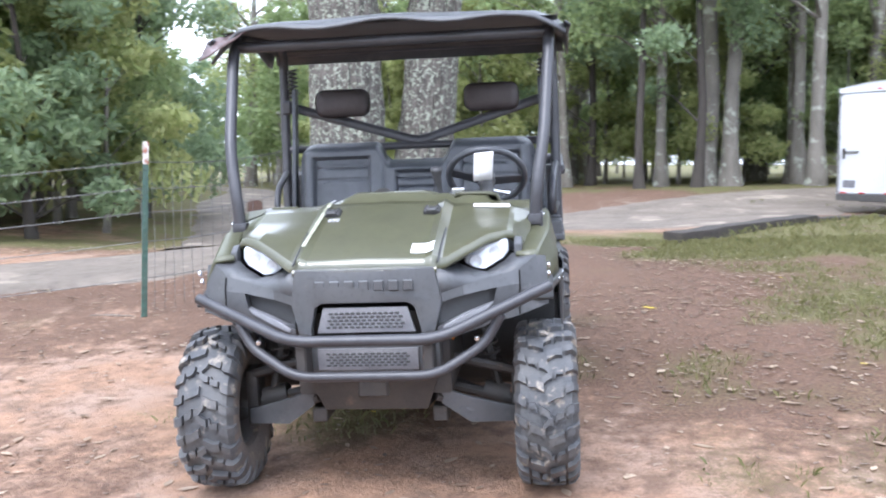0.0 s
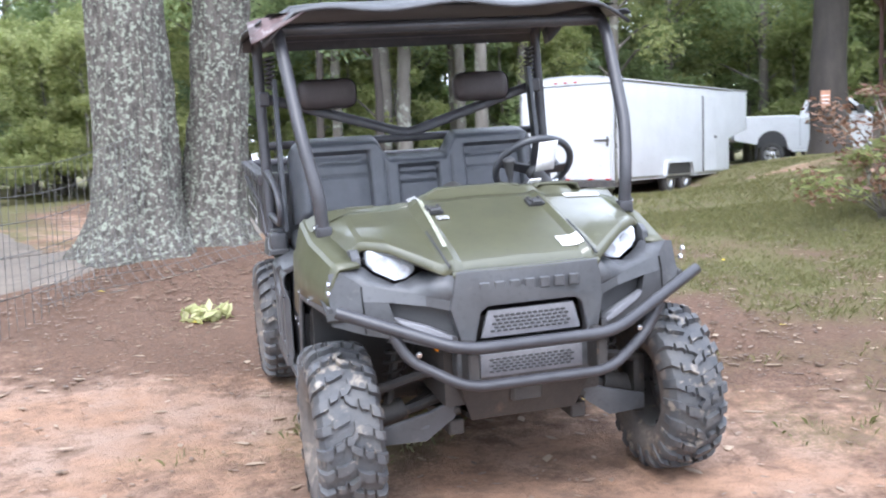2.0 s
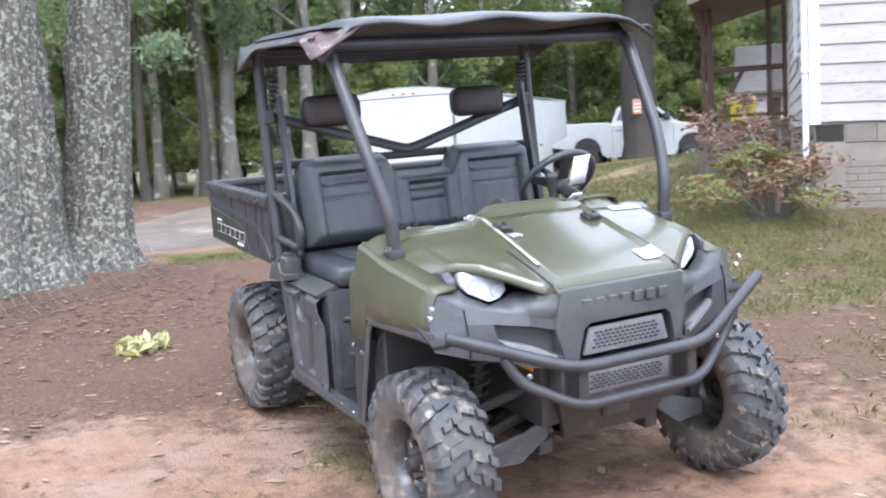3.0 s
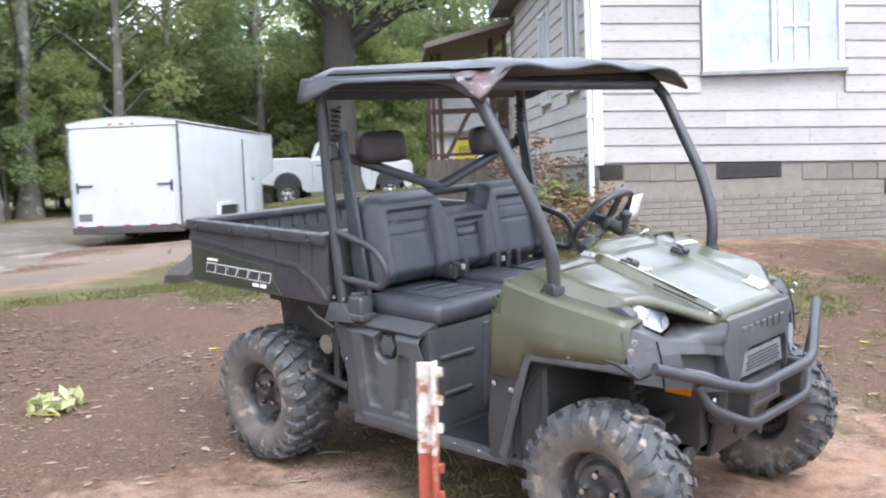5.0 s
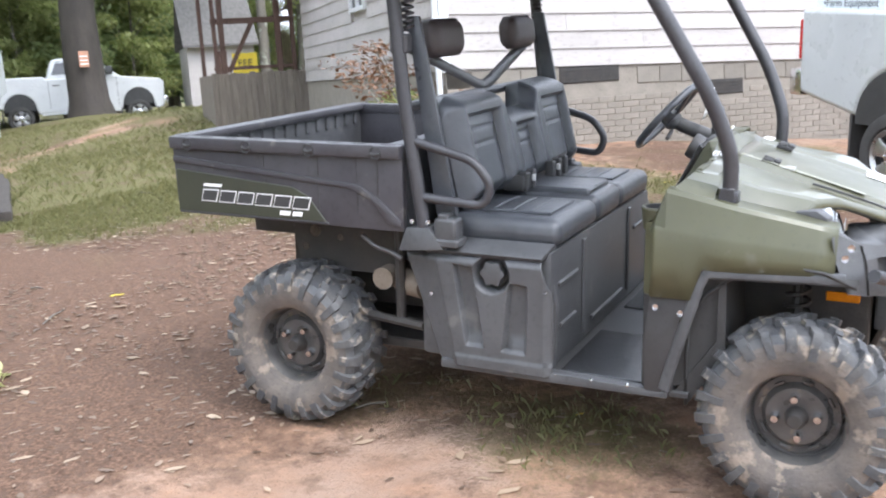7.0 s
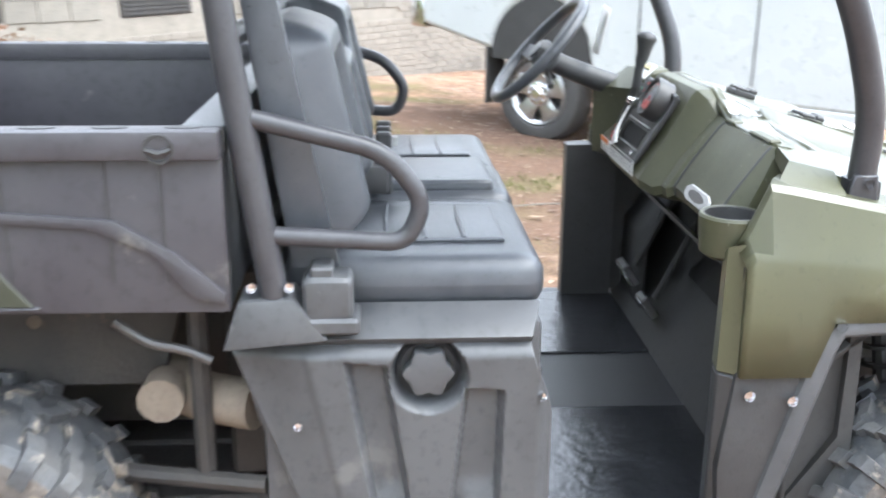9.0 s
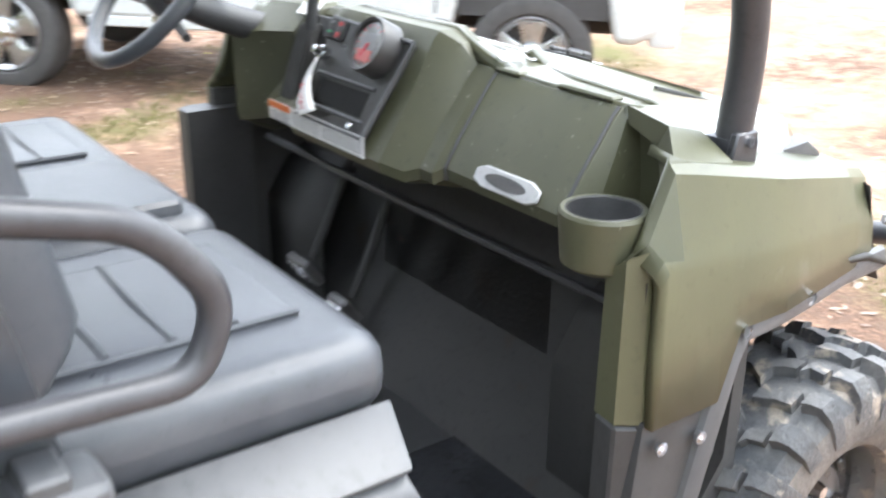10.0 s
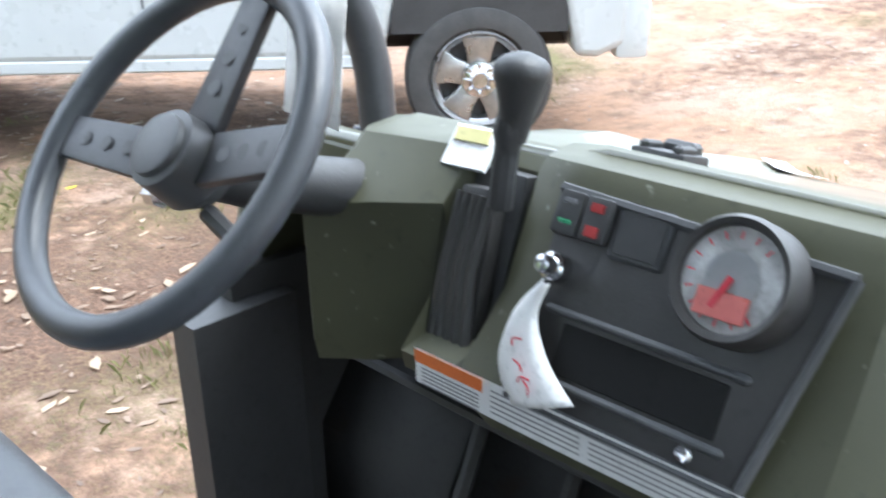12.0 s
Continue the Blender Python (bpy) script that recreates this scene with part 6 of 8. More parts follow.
# steering
STW = Matrix.Translation((0.40, -0.262, 1.175)) @ pose(0, 0, 0, 48, 0, 180)
bm = bmesh.new()
tube(bm, [(0.172 * math.cos(a), 0.172 * math.sin(a), 0) for a in np.linspace(0, 2 * math.pi, 49)[:-1]], 0.0155, 12, closed=True)
wheel = part("steering_wheel", bm, VINYL, utv, "worn black three-spoke steering wheel")
wheel.matrix_basis = STW
for a in (84, 187, 12):
    bm = bmesh.new()
    c, sn = math.cos(radians(a)), math.sin(radians(a))
    t2 = Vector((-sn, c, 0))
    d = Vector((c, sn, 0))
    prism(bm, [d * 0.035 + t2 * 0.026 + Vector((0, 0, -0.03)), d * 0.16 + t2 * 0.022 + Vector((0, 0, -0.008)), d * 0.16 - t2 * 0.022 + Vector((0, 0, -0.008)), d * 0.035 - t2 * 0.026 + Vector((0, 0, -0.03))], (0, 0, 0.012), 0.004)
    sp_ = part("spoke", bm, TUBE, wheel)
    bm = bmesh.new()
    for q in (0.07, 0.10, 0.13):
        lathe(bm, [(0, 0.0), (0, 0.008)], 10, Matrix.Translation(d * q + Vector((0, 0, -0.012 + (q - 0.07) * 0.15 + 0.002))) @ pose(0, 0, 0, 0, -90, 0))
    part("spoke_hole", bm, DARK, sp_)
bm = bmesh.new()
lathe(bm, [(0.012, 0), (0.012, 0.024), (0.01, 0.03), (0.004, 0.031), (0.002, 0.038), (-0.04, 0.042), (-0.06, 0.03)], 24, pose(0, 0, 0, 0, -90, 0))
part("wheel_boss", bm, BLACK, wheel, "grey centre cap")
bm = bmesh.new()
to_wheel = STW.inverted()
tube(bm, [(0, 0, -0.03), to_wheel @ Vector((0.405, -0.35, 1.125)), to_wheel @ Vector((0.41, -0.43, 1.095)), to_wheel @ Vector((0.415, -0.54, 1.06))], [0.028, 0.03, 0.031, 0.032], 18)
tube(bm, [(0.02, -0.03, -0.06), (0.09, -0.05, -0.075)], 0.009, 8)
part("steering_column", bm, DARK, wheel)
bm = bmesh.new()
tube(bm, [(-0.03, -0.02, -0.07), (-0.1, -0.03, -0.08)], 0.009, 8)
tube(bm, [(-0.085, -0.028, -0.078), (-0.105, -0.03, -0.081)], 0.014, 8)
part("column_lever", bm, CHROME, wheel)
# white paper sheet standing behind the wheel
bm = bmesh.new()
grid(bm, [[(0.35 + 0.085 * u + 0.012 * v, -0.42 - 0.03 * v, 1.165 + 0.125 * v + 0.006 * u) for u in (0, 0.5, 1)] for v in (0, 0.35, 0.7, 1)])
solid(part("paper_note", bm, PAPER, utv, "white paper note tucked behind the wheel"), 0.001)

# ---- house ----
HC = Vector((6.33, 3.58, 0))
HA = radians(-45)
HD, HN = Vector((math.cos(HA), math.sin(HA), 0)), Vector((math.cos(HA + math.pi / 2), math.sin(HA + math.pi / 2), 0))
HOUSE_POSE = Matrix.Translation(HC) @ pose(0, 0, 0, 0, 0, -45)
# its own axes: x along the front wall, y inwards along the side wall
house = thing("house", "old white clapboard house on a weathered brick foundation", "house", HOUSE_POSE)
SAG = -0.029


def sided_wall(name, along_y, length, openings, label):
    """Lapped boards, each a piece; the courses sag a little to one end."""
    bm = bmesh.new()
    if along_y:
        box(bm, 0.03, 0.15, 0.0, length, 1.46, 4.5)
    else:
        box(bm, 0.0, length, 0.03, 0.15, 1.30, 4.5)
    wall = part(name, bm, SIDING, house, label)
    z0, k = 1.475, 0
    while z0 < 4.4:
        runs = [(0.0, length)]
        for a, b, lo, hi in openings:
            if z0 + 0.2 > lo and z0 < hi:
                runs = [q for r0, r1 in runs for q in ((r0, min(r1, a)), (max(r0, b), r1)) if q[1] - q[0] > 0.05]
        for r0, r1 in runs:
            cuts = [r0]
            c = r0 + 1.2 + ((k * 1.37) % 2.4)
            while c < r1 - 0.4:
                cuts.append(c)
                c += 3.6
            cuts.append(r1)
            for a, b in zip(cuts, cuts[1:]):
                bm = bmesh.new()
                sg = 0.0 if along_y else SAG
                prof = []
                for q in (a + 0.002, b - 0.002):
                    prof.append([(q, -0.02, z0 + sg * q), (q, 0.03, z0 + sg * q), (q, 0.03, z0 + 0.205 + sg * q), (q, -0.002, z0 + 0.205 + sg * q)])
                if along_y:
                    prof = [[(p[1], p[0], p[2]) for p in r] for r in prof]
                va = [bm.verts.new(p) for p in prof[0]]
                vb = [bm.verts.new(p) for p in prof[1]]
                bm.faces.new(va)
                bm.faces.new(vb[::-1])
                for i in range(4):
                    bm.faces.new((va[i], vb[i], vb[(i + 1) % 4], va[(i + 1) % 4]))
                part("siding_board", bm, SIDING, wall)
        z0 += 0.205
        k += 1
    return wall


front_wall = sided_wall("front_wall", False, 9.5, [(1.26, 3.02, 2.46, 4.1)], "white clapboard wall with stained boards")
side_wall = sided_wall("side_wall", True, 7.9, [(0.9, 1.9, 2.4, 3.9), (3.2, 4.1, 2.4, 3.9)], "grey-white clapboard side wall")
bm = bmesh.new()
box(bm, -0.05, 0.06, -0.05, 0.06, 1.44, 4.5, 0.006, 1)
part("corner_board", bm, WHITE_PAINT, house, "white corner board")
bm = bmesh.new()
tube(bm, bend_path([(-0.09, -0.02, 4.4), (-0.09, -0.02, 1.9), (-0.09, -0.03, 1.2), (-0.1, -0.05, 0.75)], 0.05), 0.035, 8)
box(bm, -0.13, -0.04, -0.07, 0.03, 2.0, 2.05, 0.004, 1)
part("downspout", bm, WHITE_PAINT, house, "white rain downspout")


def window(parent, x0, x1, z0, z1, along_y, sheet):
    bm = bmesh.new()
    t = 0.07
    for a, b, c, d in ((x0, x1, z0, z0 + t), (x0, x1, z1 - t, z1), (x0, x0 + t, z0 + t, z1 - t), (x1 - t, x1, z0 + t, z1 - t), ((x0 + x1) / 2 - 0.025, (x0 + x1) / 2 + 0.025, z0 + t, z1 - t)):
        if along_y:
            box(bm, -0.05, 0.06, a, b, c, d, 0.006, 1)
        else:
            box(bm, a, b, -0.05, 0.06, c, d, 0.006, 1)
    fr = part("window", bm, WHITE_PAINT, parent, "white window frame")
    bm = bmesh.new()
    if along_y:
        box(bm, 0.0, 0.012, x0 + t, x1 - t, z0 + t, z1 - t)
    else:
        box(bm, x0 + t, x1 - t, 0.01, 0.022, z0 + t, z1 - t)
    part("pane", bm, GLASS, fr)
    if sheet:
        bm = bmesh.new()
        rows = []
        for i in range(40):
            x = x0 + t + (x1 - x0 - 2 * t) * i / 39
            rows.append([(x, -0.012 + 0.010 * noise.noise(Vector((x * 6 + z * 1.5, z * 1.2, 4))) + 0.006 * noise.noise(Vector((x * 17, z * 3, 1))), z) for z in np.linspace(z0 + t, z1 - t, 12)])
        grid(bm, rows)
        part("plastic_sheet", bm, SHEETING, fr, "cloudy plastic sheeting", 80)
        bm = bmesh.new()
        box(bm, x0 - 0.03, x1 + 0.03, -0.075, 0.0, z0 - 0.05, z0 + 0.005, 0.006, 1)
        part("sill", bm, PRINT, fr)
        cx = x0 + (x1 - x0) * 0.55
        bm = bmesh.new()
        for a, b, c, d in ((cx - 0.02, cx + 0.02, z0 + t, z1 - t), (cx + 0.36, cx + 0.40, z0 + t, z1 - t), (cx, cx + 0.38, z0 + 0.5, z0 + 0.54), (cx + 0.17, cx + 0.20, z0 + t, z1 - t)):
            box(bm, a, b, -0.032, -0.022, c, d)
        part("muntin", bm, WHITE_PAINT, fr)


SHEETING = mat("plastic_sheeting", (0.33, 0.36, 0.4), (0.45, 0.48, 0.52), 5, 0.25, spec=0.6, coat=0.4, detail=0.05)
window(house, 1.28, 3.0, 2.50, 4.05, False, True)
window(house, 0.92, 1.88, 2.42, 3.86, True, False)
window(house, 3.22, 4.08, 2.42, 3.86, True, False)
bm = bmesh.new()
box(bm, 0.02, 9.5, 0.012, 0.3, 0.0, 1.44)
box(bm, 0.012, 0.3, 0.0, 7.9, 0.0, 1.46)
foundation = part("foundation", bm, MORTAR, house, "weathered brick foundation")
bm = bmesh.new()
box(bm, 0.15, 9.5, 0.15, 7.9, 4.4, 4.5)
part("eave", bm, PORCH_WOOD, house)
bm = bmesh.new()
prism(bm, [(-0.4, -0.45, 4.5), (-0.4, 8.3, 4.5), (-0.4, 3.9, 6.6)], (10.4, 0, 0))
part("roof", bm, ROOFING, house, "grey shingle roof")
for x0, x1, z0, z1 in ((1.43, 2.23, 1.22, 1.42), (3.50, 4.0, 0.96, 1.16), (6.2, 6.8, 0.9, 1.1)):
    bm = bmesh.new()
    box(bm, x0, x1, 0.0, 0.05, z0, z1, 0.006, 1)
    for k in range(4):
        zz = z0 + 0.02 + k * (z1 - z0 - 0.03) / 4
        box(bm, x0 + 0.03, x1 - 0.03, -0.012, 0.01, zz, zz + 0.02)
    part("vent", bm, CHASSIS, house, "dark foundation vent")
# porch on the far end of the side wall
bm = bmesh.new()
box(bm, -2.07, 1.2, 5.33, 7.9, -0.1, 1.66, 0.01, 1)
porch = part("porch_base", bm, OLD_BOARD, house, "weathered grey board skirt of the porch")
porch.matrix_basis = Matrix.Translation((0, 3.3, -0.28)) @ Matrix.Diagonal((0.8, 1, 1.2, 1))
for k in range(14):
    bm = bmesh.new()
    box(bm, -2.09 + k * 0.149, -1.95 + k * 0.149, 5.305, 5.33, 0.0, 1.68 - 0.012 * (k % 3), 0.003, 1)
    part("skirt_board", bm, OLD_BOARD, porch)
for x, y, w in ((-1.93, 5.4, 0.045), (-1.76, 5.4, 0.06), (-1.93, 7.8, 0.05), (-0.42, 5.4, 0.06), (-0.06, 5.4, 0.05)):
    bm = bmesh.new()
    box(bm, x - w, x + w, y - w, y + w, 1.66, 3.52 + 0.165 * (x + 2.0), 0.006, 1)
    part("porch_post", bm, PORCH_WOOD, porch, "dark stained porch post")
for z, h in ((2.44, 0.09), (1.72, 0.05)):
    bm = bmesh.new()
    box(bm, -2.0, 0.0, 5.37, 5.42, z, z + h, 0.004, 1)
    part("porch_rail", bm, PORCH_WOOD, porch, "dark stained porch rail")
bm = bmesh.new()
prism(bm, [(-1.72, 5.36, 1.68), (-1.6, 5.36, 1.68), (-0.98, 5.36, 2.44), (-1.1, 5.36, 2.44)], (0, 0.04, 0), 0.003, 1)
part("porch_brace", bm, PORCH_WOOD, porch)
for k in range(7):
    bm = bmesh.new()
    box(bm, -0.40 + k * 0.055, -0.375 + k * 0.055, 5.38, 5.41, 1.70, 3.5, 0.002, 1)
    part("porch_slat", bm, PORCH_WOOD, porch)
bm = bmesh.new()
prism(bm, [(-2.15, 4.0, 3.40), (0.0, 4.0, 3.76), (0.0, 4.0, 3.84), (-2.15, 4.0, 3.48)], (0, 4.2, 0), 0.01, 1)
part("porch_roof", bm, PORCH_WOOD, porch, "dark porch roof")
bm = bmesh.new()
prism(bm, [(-2.17, 3.96, 3.41), (0.0, 3.96, 3.775), (0.0, 3.96, 3.86), (-2.17, 3.96, 3.495)], (0, 0.035, 0), 0.004, 1)
part("fascia_board", bm, OLD_BOARD, porch, "weathered grey fascia board")
# yellow sign on the porch
bm = bmesh.new()
box(bm, -0.25, 0.25, -0.01, 0.01, -0.21, 0.21, 0.004, 1)
fsign = mesh_thing("yellow_sign", bm, YELLOW, "yellow board sign with dark capital letters behind the porch", "sign", m=pose(12.75, 11.18, 1.93, 0, 0, -52))
fc = bpy.data.curves.new("sign_lettering", "FONT")
fc.body, fc.size, fc.extrude, fc.align_x = "FEE", 0.2, 0.002, "CENTER"
fc.materials.append(INK)
ob = new("sign_lettering", fc)
ob.parent, ob.matrix_basis = fsign, pose(0.0, -0.013, -0.06, 90, 0, 0)
for x in (-0.17, 0.17):
    bm = bmesh.new()
    box(bm, x - 0.02, x + 0.02, 0.011, 0.045, -1.7, 0.15, 0.004, 1)
    part("stake", bm, PORCH_WOOD, fsign)
# far shed behind the porch
shed = thing("shed", "small grey shed with a shingle roof", "shed", pose(20.8, 18.1, 0.95, 0, 0, -45) @ Matrix.Diagonal((0.42, 0.8, 0.92, 1)))
bm = bmesh.new()
box(bm, -2.4, 2.4, 0, 3.5, 0, 2.0)
part("wall", bm, SIDING, shed, "grey board wall")
bm = bmesh.new()
prism(bm, [(-2.7, -0.4, 1.95), (2.7, -0.4, 1.95), (2.7, 1.8, 3.6), (-2.7, 1.8, 3.6)], (0, 0, 0.08))
prism(bm, [(-2.7, 3.9, 1.95), (2.7, 3.9, 1.95), (2.7, 1.8, 3.6), (-2.7, 1.8, 3.6)], (0, 0, 0.08))
part("roof", bm, ROOFING, shed)
bm = bmesh.new()
box(bm, -0.5, 0.4, -0.03, 0.02, 0.1, 1.8, 0.005, 1)
part("door", bm, PORCH_WOOD, shed)

# ---- enclosed trailer ----
TRAILER_POSE = Matrix.Translation((8.3, 15.5, 0.12)) @ pose(0, 0, 0, 0, 0, 38)
trailer = thing("cargo_trailer", "white enclosed gooseneck cargo trailer with a grey rear bumper", "trailer", TRAILER_POSE)
TW, TL_, TZ0, TZ1 = 2.41, 7.0, 0.40, 2.70
bm = bmesh.new()
prism(bm, [(0.03, 0.0, TZ0), (TL_, 0.0, TZ0), (TL_, 0.0, 1.35), (8.4, 0.0, 1.6), (8.4, 0.0, TZ1), (0.03, 0.0, TZ1)], (0, TW, 0), 0.02)
body = part("body", bm, TRAILER_WHITE, trailer, "white sheet metal body")
bm = bmesh.new()
rows = []
for j in range(9):
    v = j / 8
    rows.append([(x, -0.02 + (TW + 0.04) * v, TZ1 + 0.11 * (1 - (2 * v - 1) ** 2) + 0.0) for x in (-0.02, 8.42)])
grid(bm, rows)
solid(part("roof", bm, TRAILER_WHITE, trailer), 0.03)
bm = bmesh.new()
prism(bm, [(-0.02, 0, TZ1 - 0.1), (-0.02, TW, TZ1 - 0.1)] + [(-0.02, TW * (1 - k / 8), TZ1 + 0.105 * (1 - (1 - 2 * k / 8) ** 2)) for k in range(9)], (0.05, 0, 0))
part("rear_header", bm, TRAILER_WHITE, trailer)
bm = bmesh.new()
box(bm, -0.012, 0.03, 0.10, TW - 0.10, TZ0 + 0.06, TZ1 - 0.13, 0.008, 1)
ramp = part("ramp_door", bm, TRAILER_WHITE, trailer, "white rear ramp door")
for y0 in (0.12, TW - 0.5):
    bm = bmesh.new()
    box(bm, -0.05, -0.01, y0, y0 + 0.36, 1.33, 1.36, 0.006, 1)
    box(bm, -0.06, -0.01, y0 + (0.02 if y0 < 1 else 0.32), y0 + (0.06 if y0 < 1 else 0.36), 1.2, 1.42, 0.006, 1)
    part("latch_bar", bm, STEEL, ramp)
bm = bmesh.new()
box(bm, -0.02, -0.013, TW - 0.45, TW - 0.15, 0.58, 0.74)
part("plate_blank", bm, GRILLE, ramp)
bm = bmesh.new()
box(bm, -0.03, 0.2, -0.01, TW + 0.01, TZ0 - 0.1, TZ0 + 0.05, 0.01, 1)
bmp = part("bumper", bm, STEEL, trailer, "grey steel rear bumper")
for y in (0.15, 0.6, 1.2, 1.8, 2.25):
    bm = bmesh.new()
    box(bm, -0.03, -0.012, y - 0.07, y + 0.07, TZ0 + 0.055, TZ0 + 0.085, 0.004, 1)
    part("reflector", bm, RED_LENS, trailer)
for y in (0.95, 1.2, 1.45):
    bm = bmesh.new()
    box(bm, -0.035, -0.015, y - 0.04, y + 0.04, TZ1 - 0.06, TZ1 - 0.03, 0.004, 1)
    part("marker_light", bm, RED_LENS, trailer)
for x, y in ((0.0, -0.005), (0.0, TW + 0.005)):
    bm = bmesh.new()
    box(bm, x - 0.015, x + 0.09, y - 0.012, y + 0.012, TZ0, TZ1, 0.005, 1)
    part("corner_trim", bm, ALLOY, trailer)
    for z in (1.15, 1.6, 2.3):
        bm = bmesh.new()
        box(bm, x + 0.02, x + 0.07, y - 0.02, y + 0.02, z, z + 0.12, 0.004, 1)
        part("hinge", bm, STEEL, trailer)
for z in (TZ0 + 0.04, TZ1 - 0.06):
    bm = bmesh.new()
    box(bm, 0.05, TL_, -0.012, 0.0, z, z + 0.05, 0.003, 1)
    part("side_rail", bm, ALLOY, trailer)
bm = bmesh.new()
box(bm, 5.1, 6.0, -0.02, 0.004, TZ0 + 0.1, TZ1 - 0.25, 0.006, 1)
dr = part("side_door", bm, TRAILER_WHITE, trailer, "white side door")
bm = bmesh.new()
box(bm, 5.06, 5.1, -0.03, 0.0, TZ0 + 0.1, TZ1 - 0.25)
box(bm, 5.85, 5.95, -0.05, -0.02, 1.35, 1.42, 0.006, 1)
part("door_hardware", bm, STEEL, dr)
for x in (3.0, 3.95):
    for y in (0.1, TW - 0.1):
        wo = new("wheel")
        wo.parent = trailer
        wo.matrix_basis = pose(x, y, 0.36, 0, 0, 90)
        bm = bmesh.new()
        lathe(bm, [(-0.09, 0.2), (-0.1, 0.25), (-0.09, 0.33), (-0.05, 0.355), (0.05, 0.355), (0.09, 0.33), (0.1, 0.25), (0.09, 0.2)], 28)
        part("tyre", bm, PLAIN_TYRE, wo)
        bm = bmesh.new()
        lathe(bm, [(-0.07, 0.2), (-0.03, 0.15), (-0.05, 0.06), (-0.07, 0)], 20)
        lathe(bm, [(0.07, 0.2), (0.03, 0.15), (0.05, 0.06), (0.07, 0)], 20)
        part("rim", bm, ALLOY, wo)
bm = bmesh.new()
prism(bm, [(2.55, -0.08, TZ0 + 0.05), (2.65, -0.08, 0.80), (2.9, -0.08, 0.84), (4.05, -0.08, 0.84), (4.3, -0.08, 0.80), (4.4, -0.08, TZ0 + 0.05), (4.33, -0.08, TZ0 + 0.05), (4.2, -0.08, 0.76), (2.75, -0.08, 0.76), (2.62, -0.08, TZ0 + 0.05)], (0, 0.1, 0))
part("wheel_fender", bm, TRAILER_WHITE, trailer)
bm = bmesh.new()
box(bm, 2.7, 4.25, -0.005, 0.002, TZ0 - 0.02, 0.76)
part("wheel_well", bm, DARK, trailer)
bm = bmesh.new()
box(bm, 0.2, 7.0, 0.4, TW - 0.4, 0.28, TZ0 + 0.01)
tube(bm, [(7.9, TW / 2, 1.6), (7.9, TW / 2, 0.9)], 0.06, 10)
tube(bm, [(6.7, 0.15, TZ0), (6.7, 0.15, 0.06)], 0.05, 8)
part("frame", bm, CHASSIS, trailer)


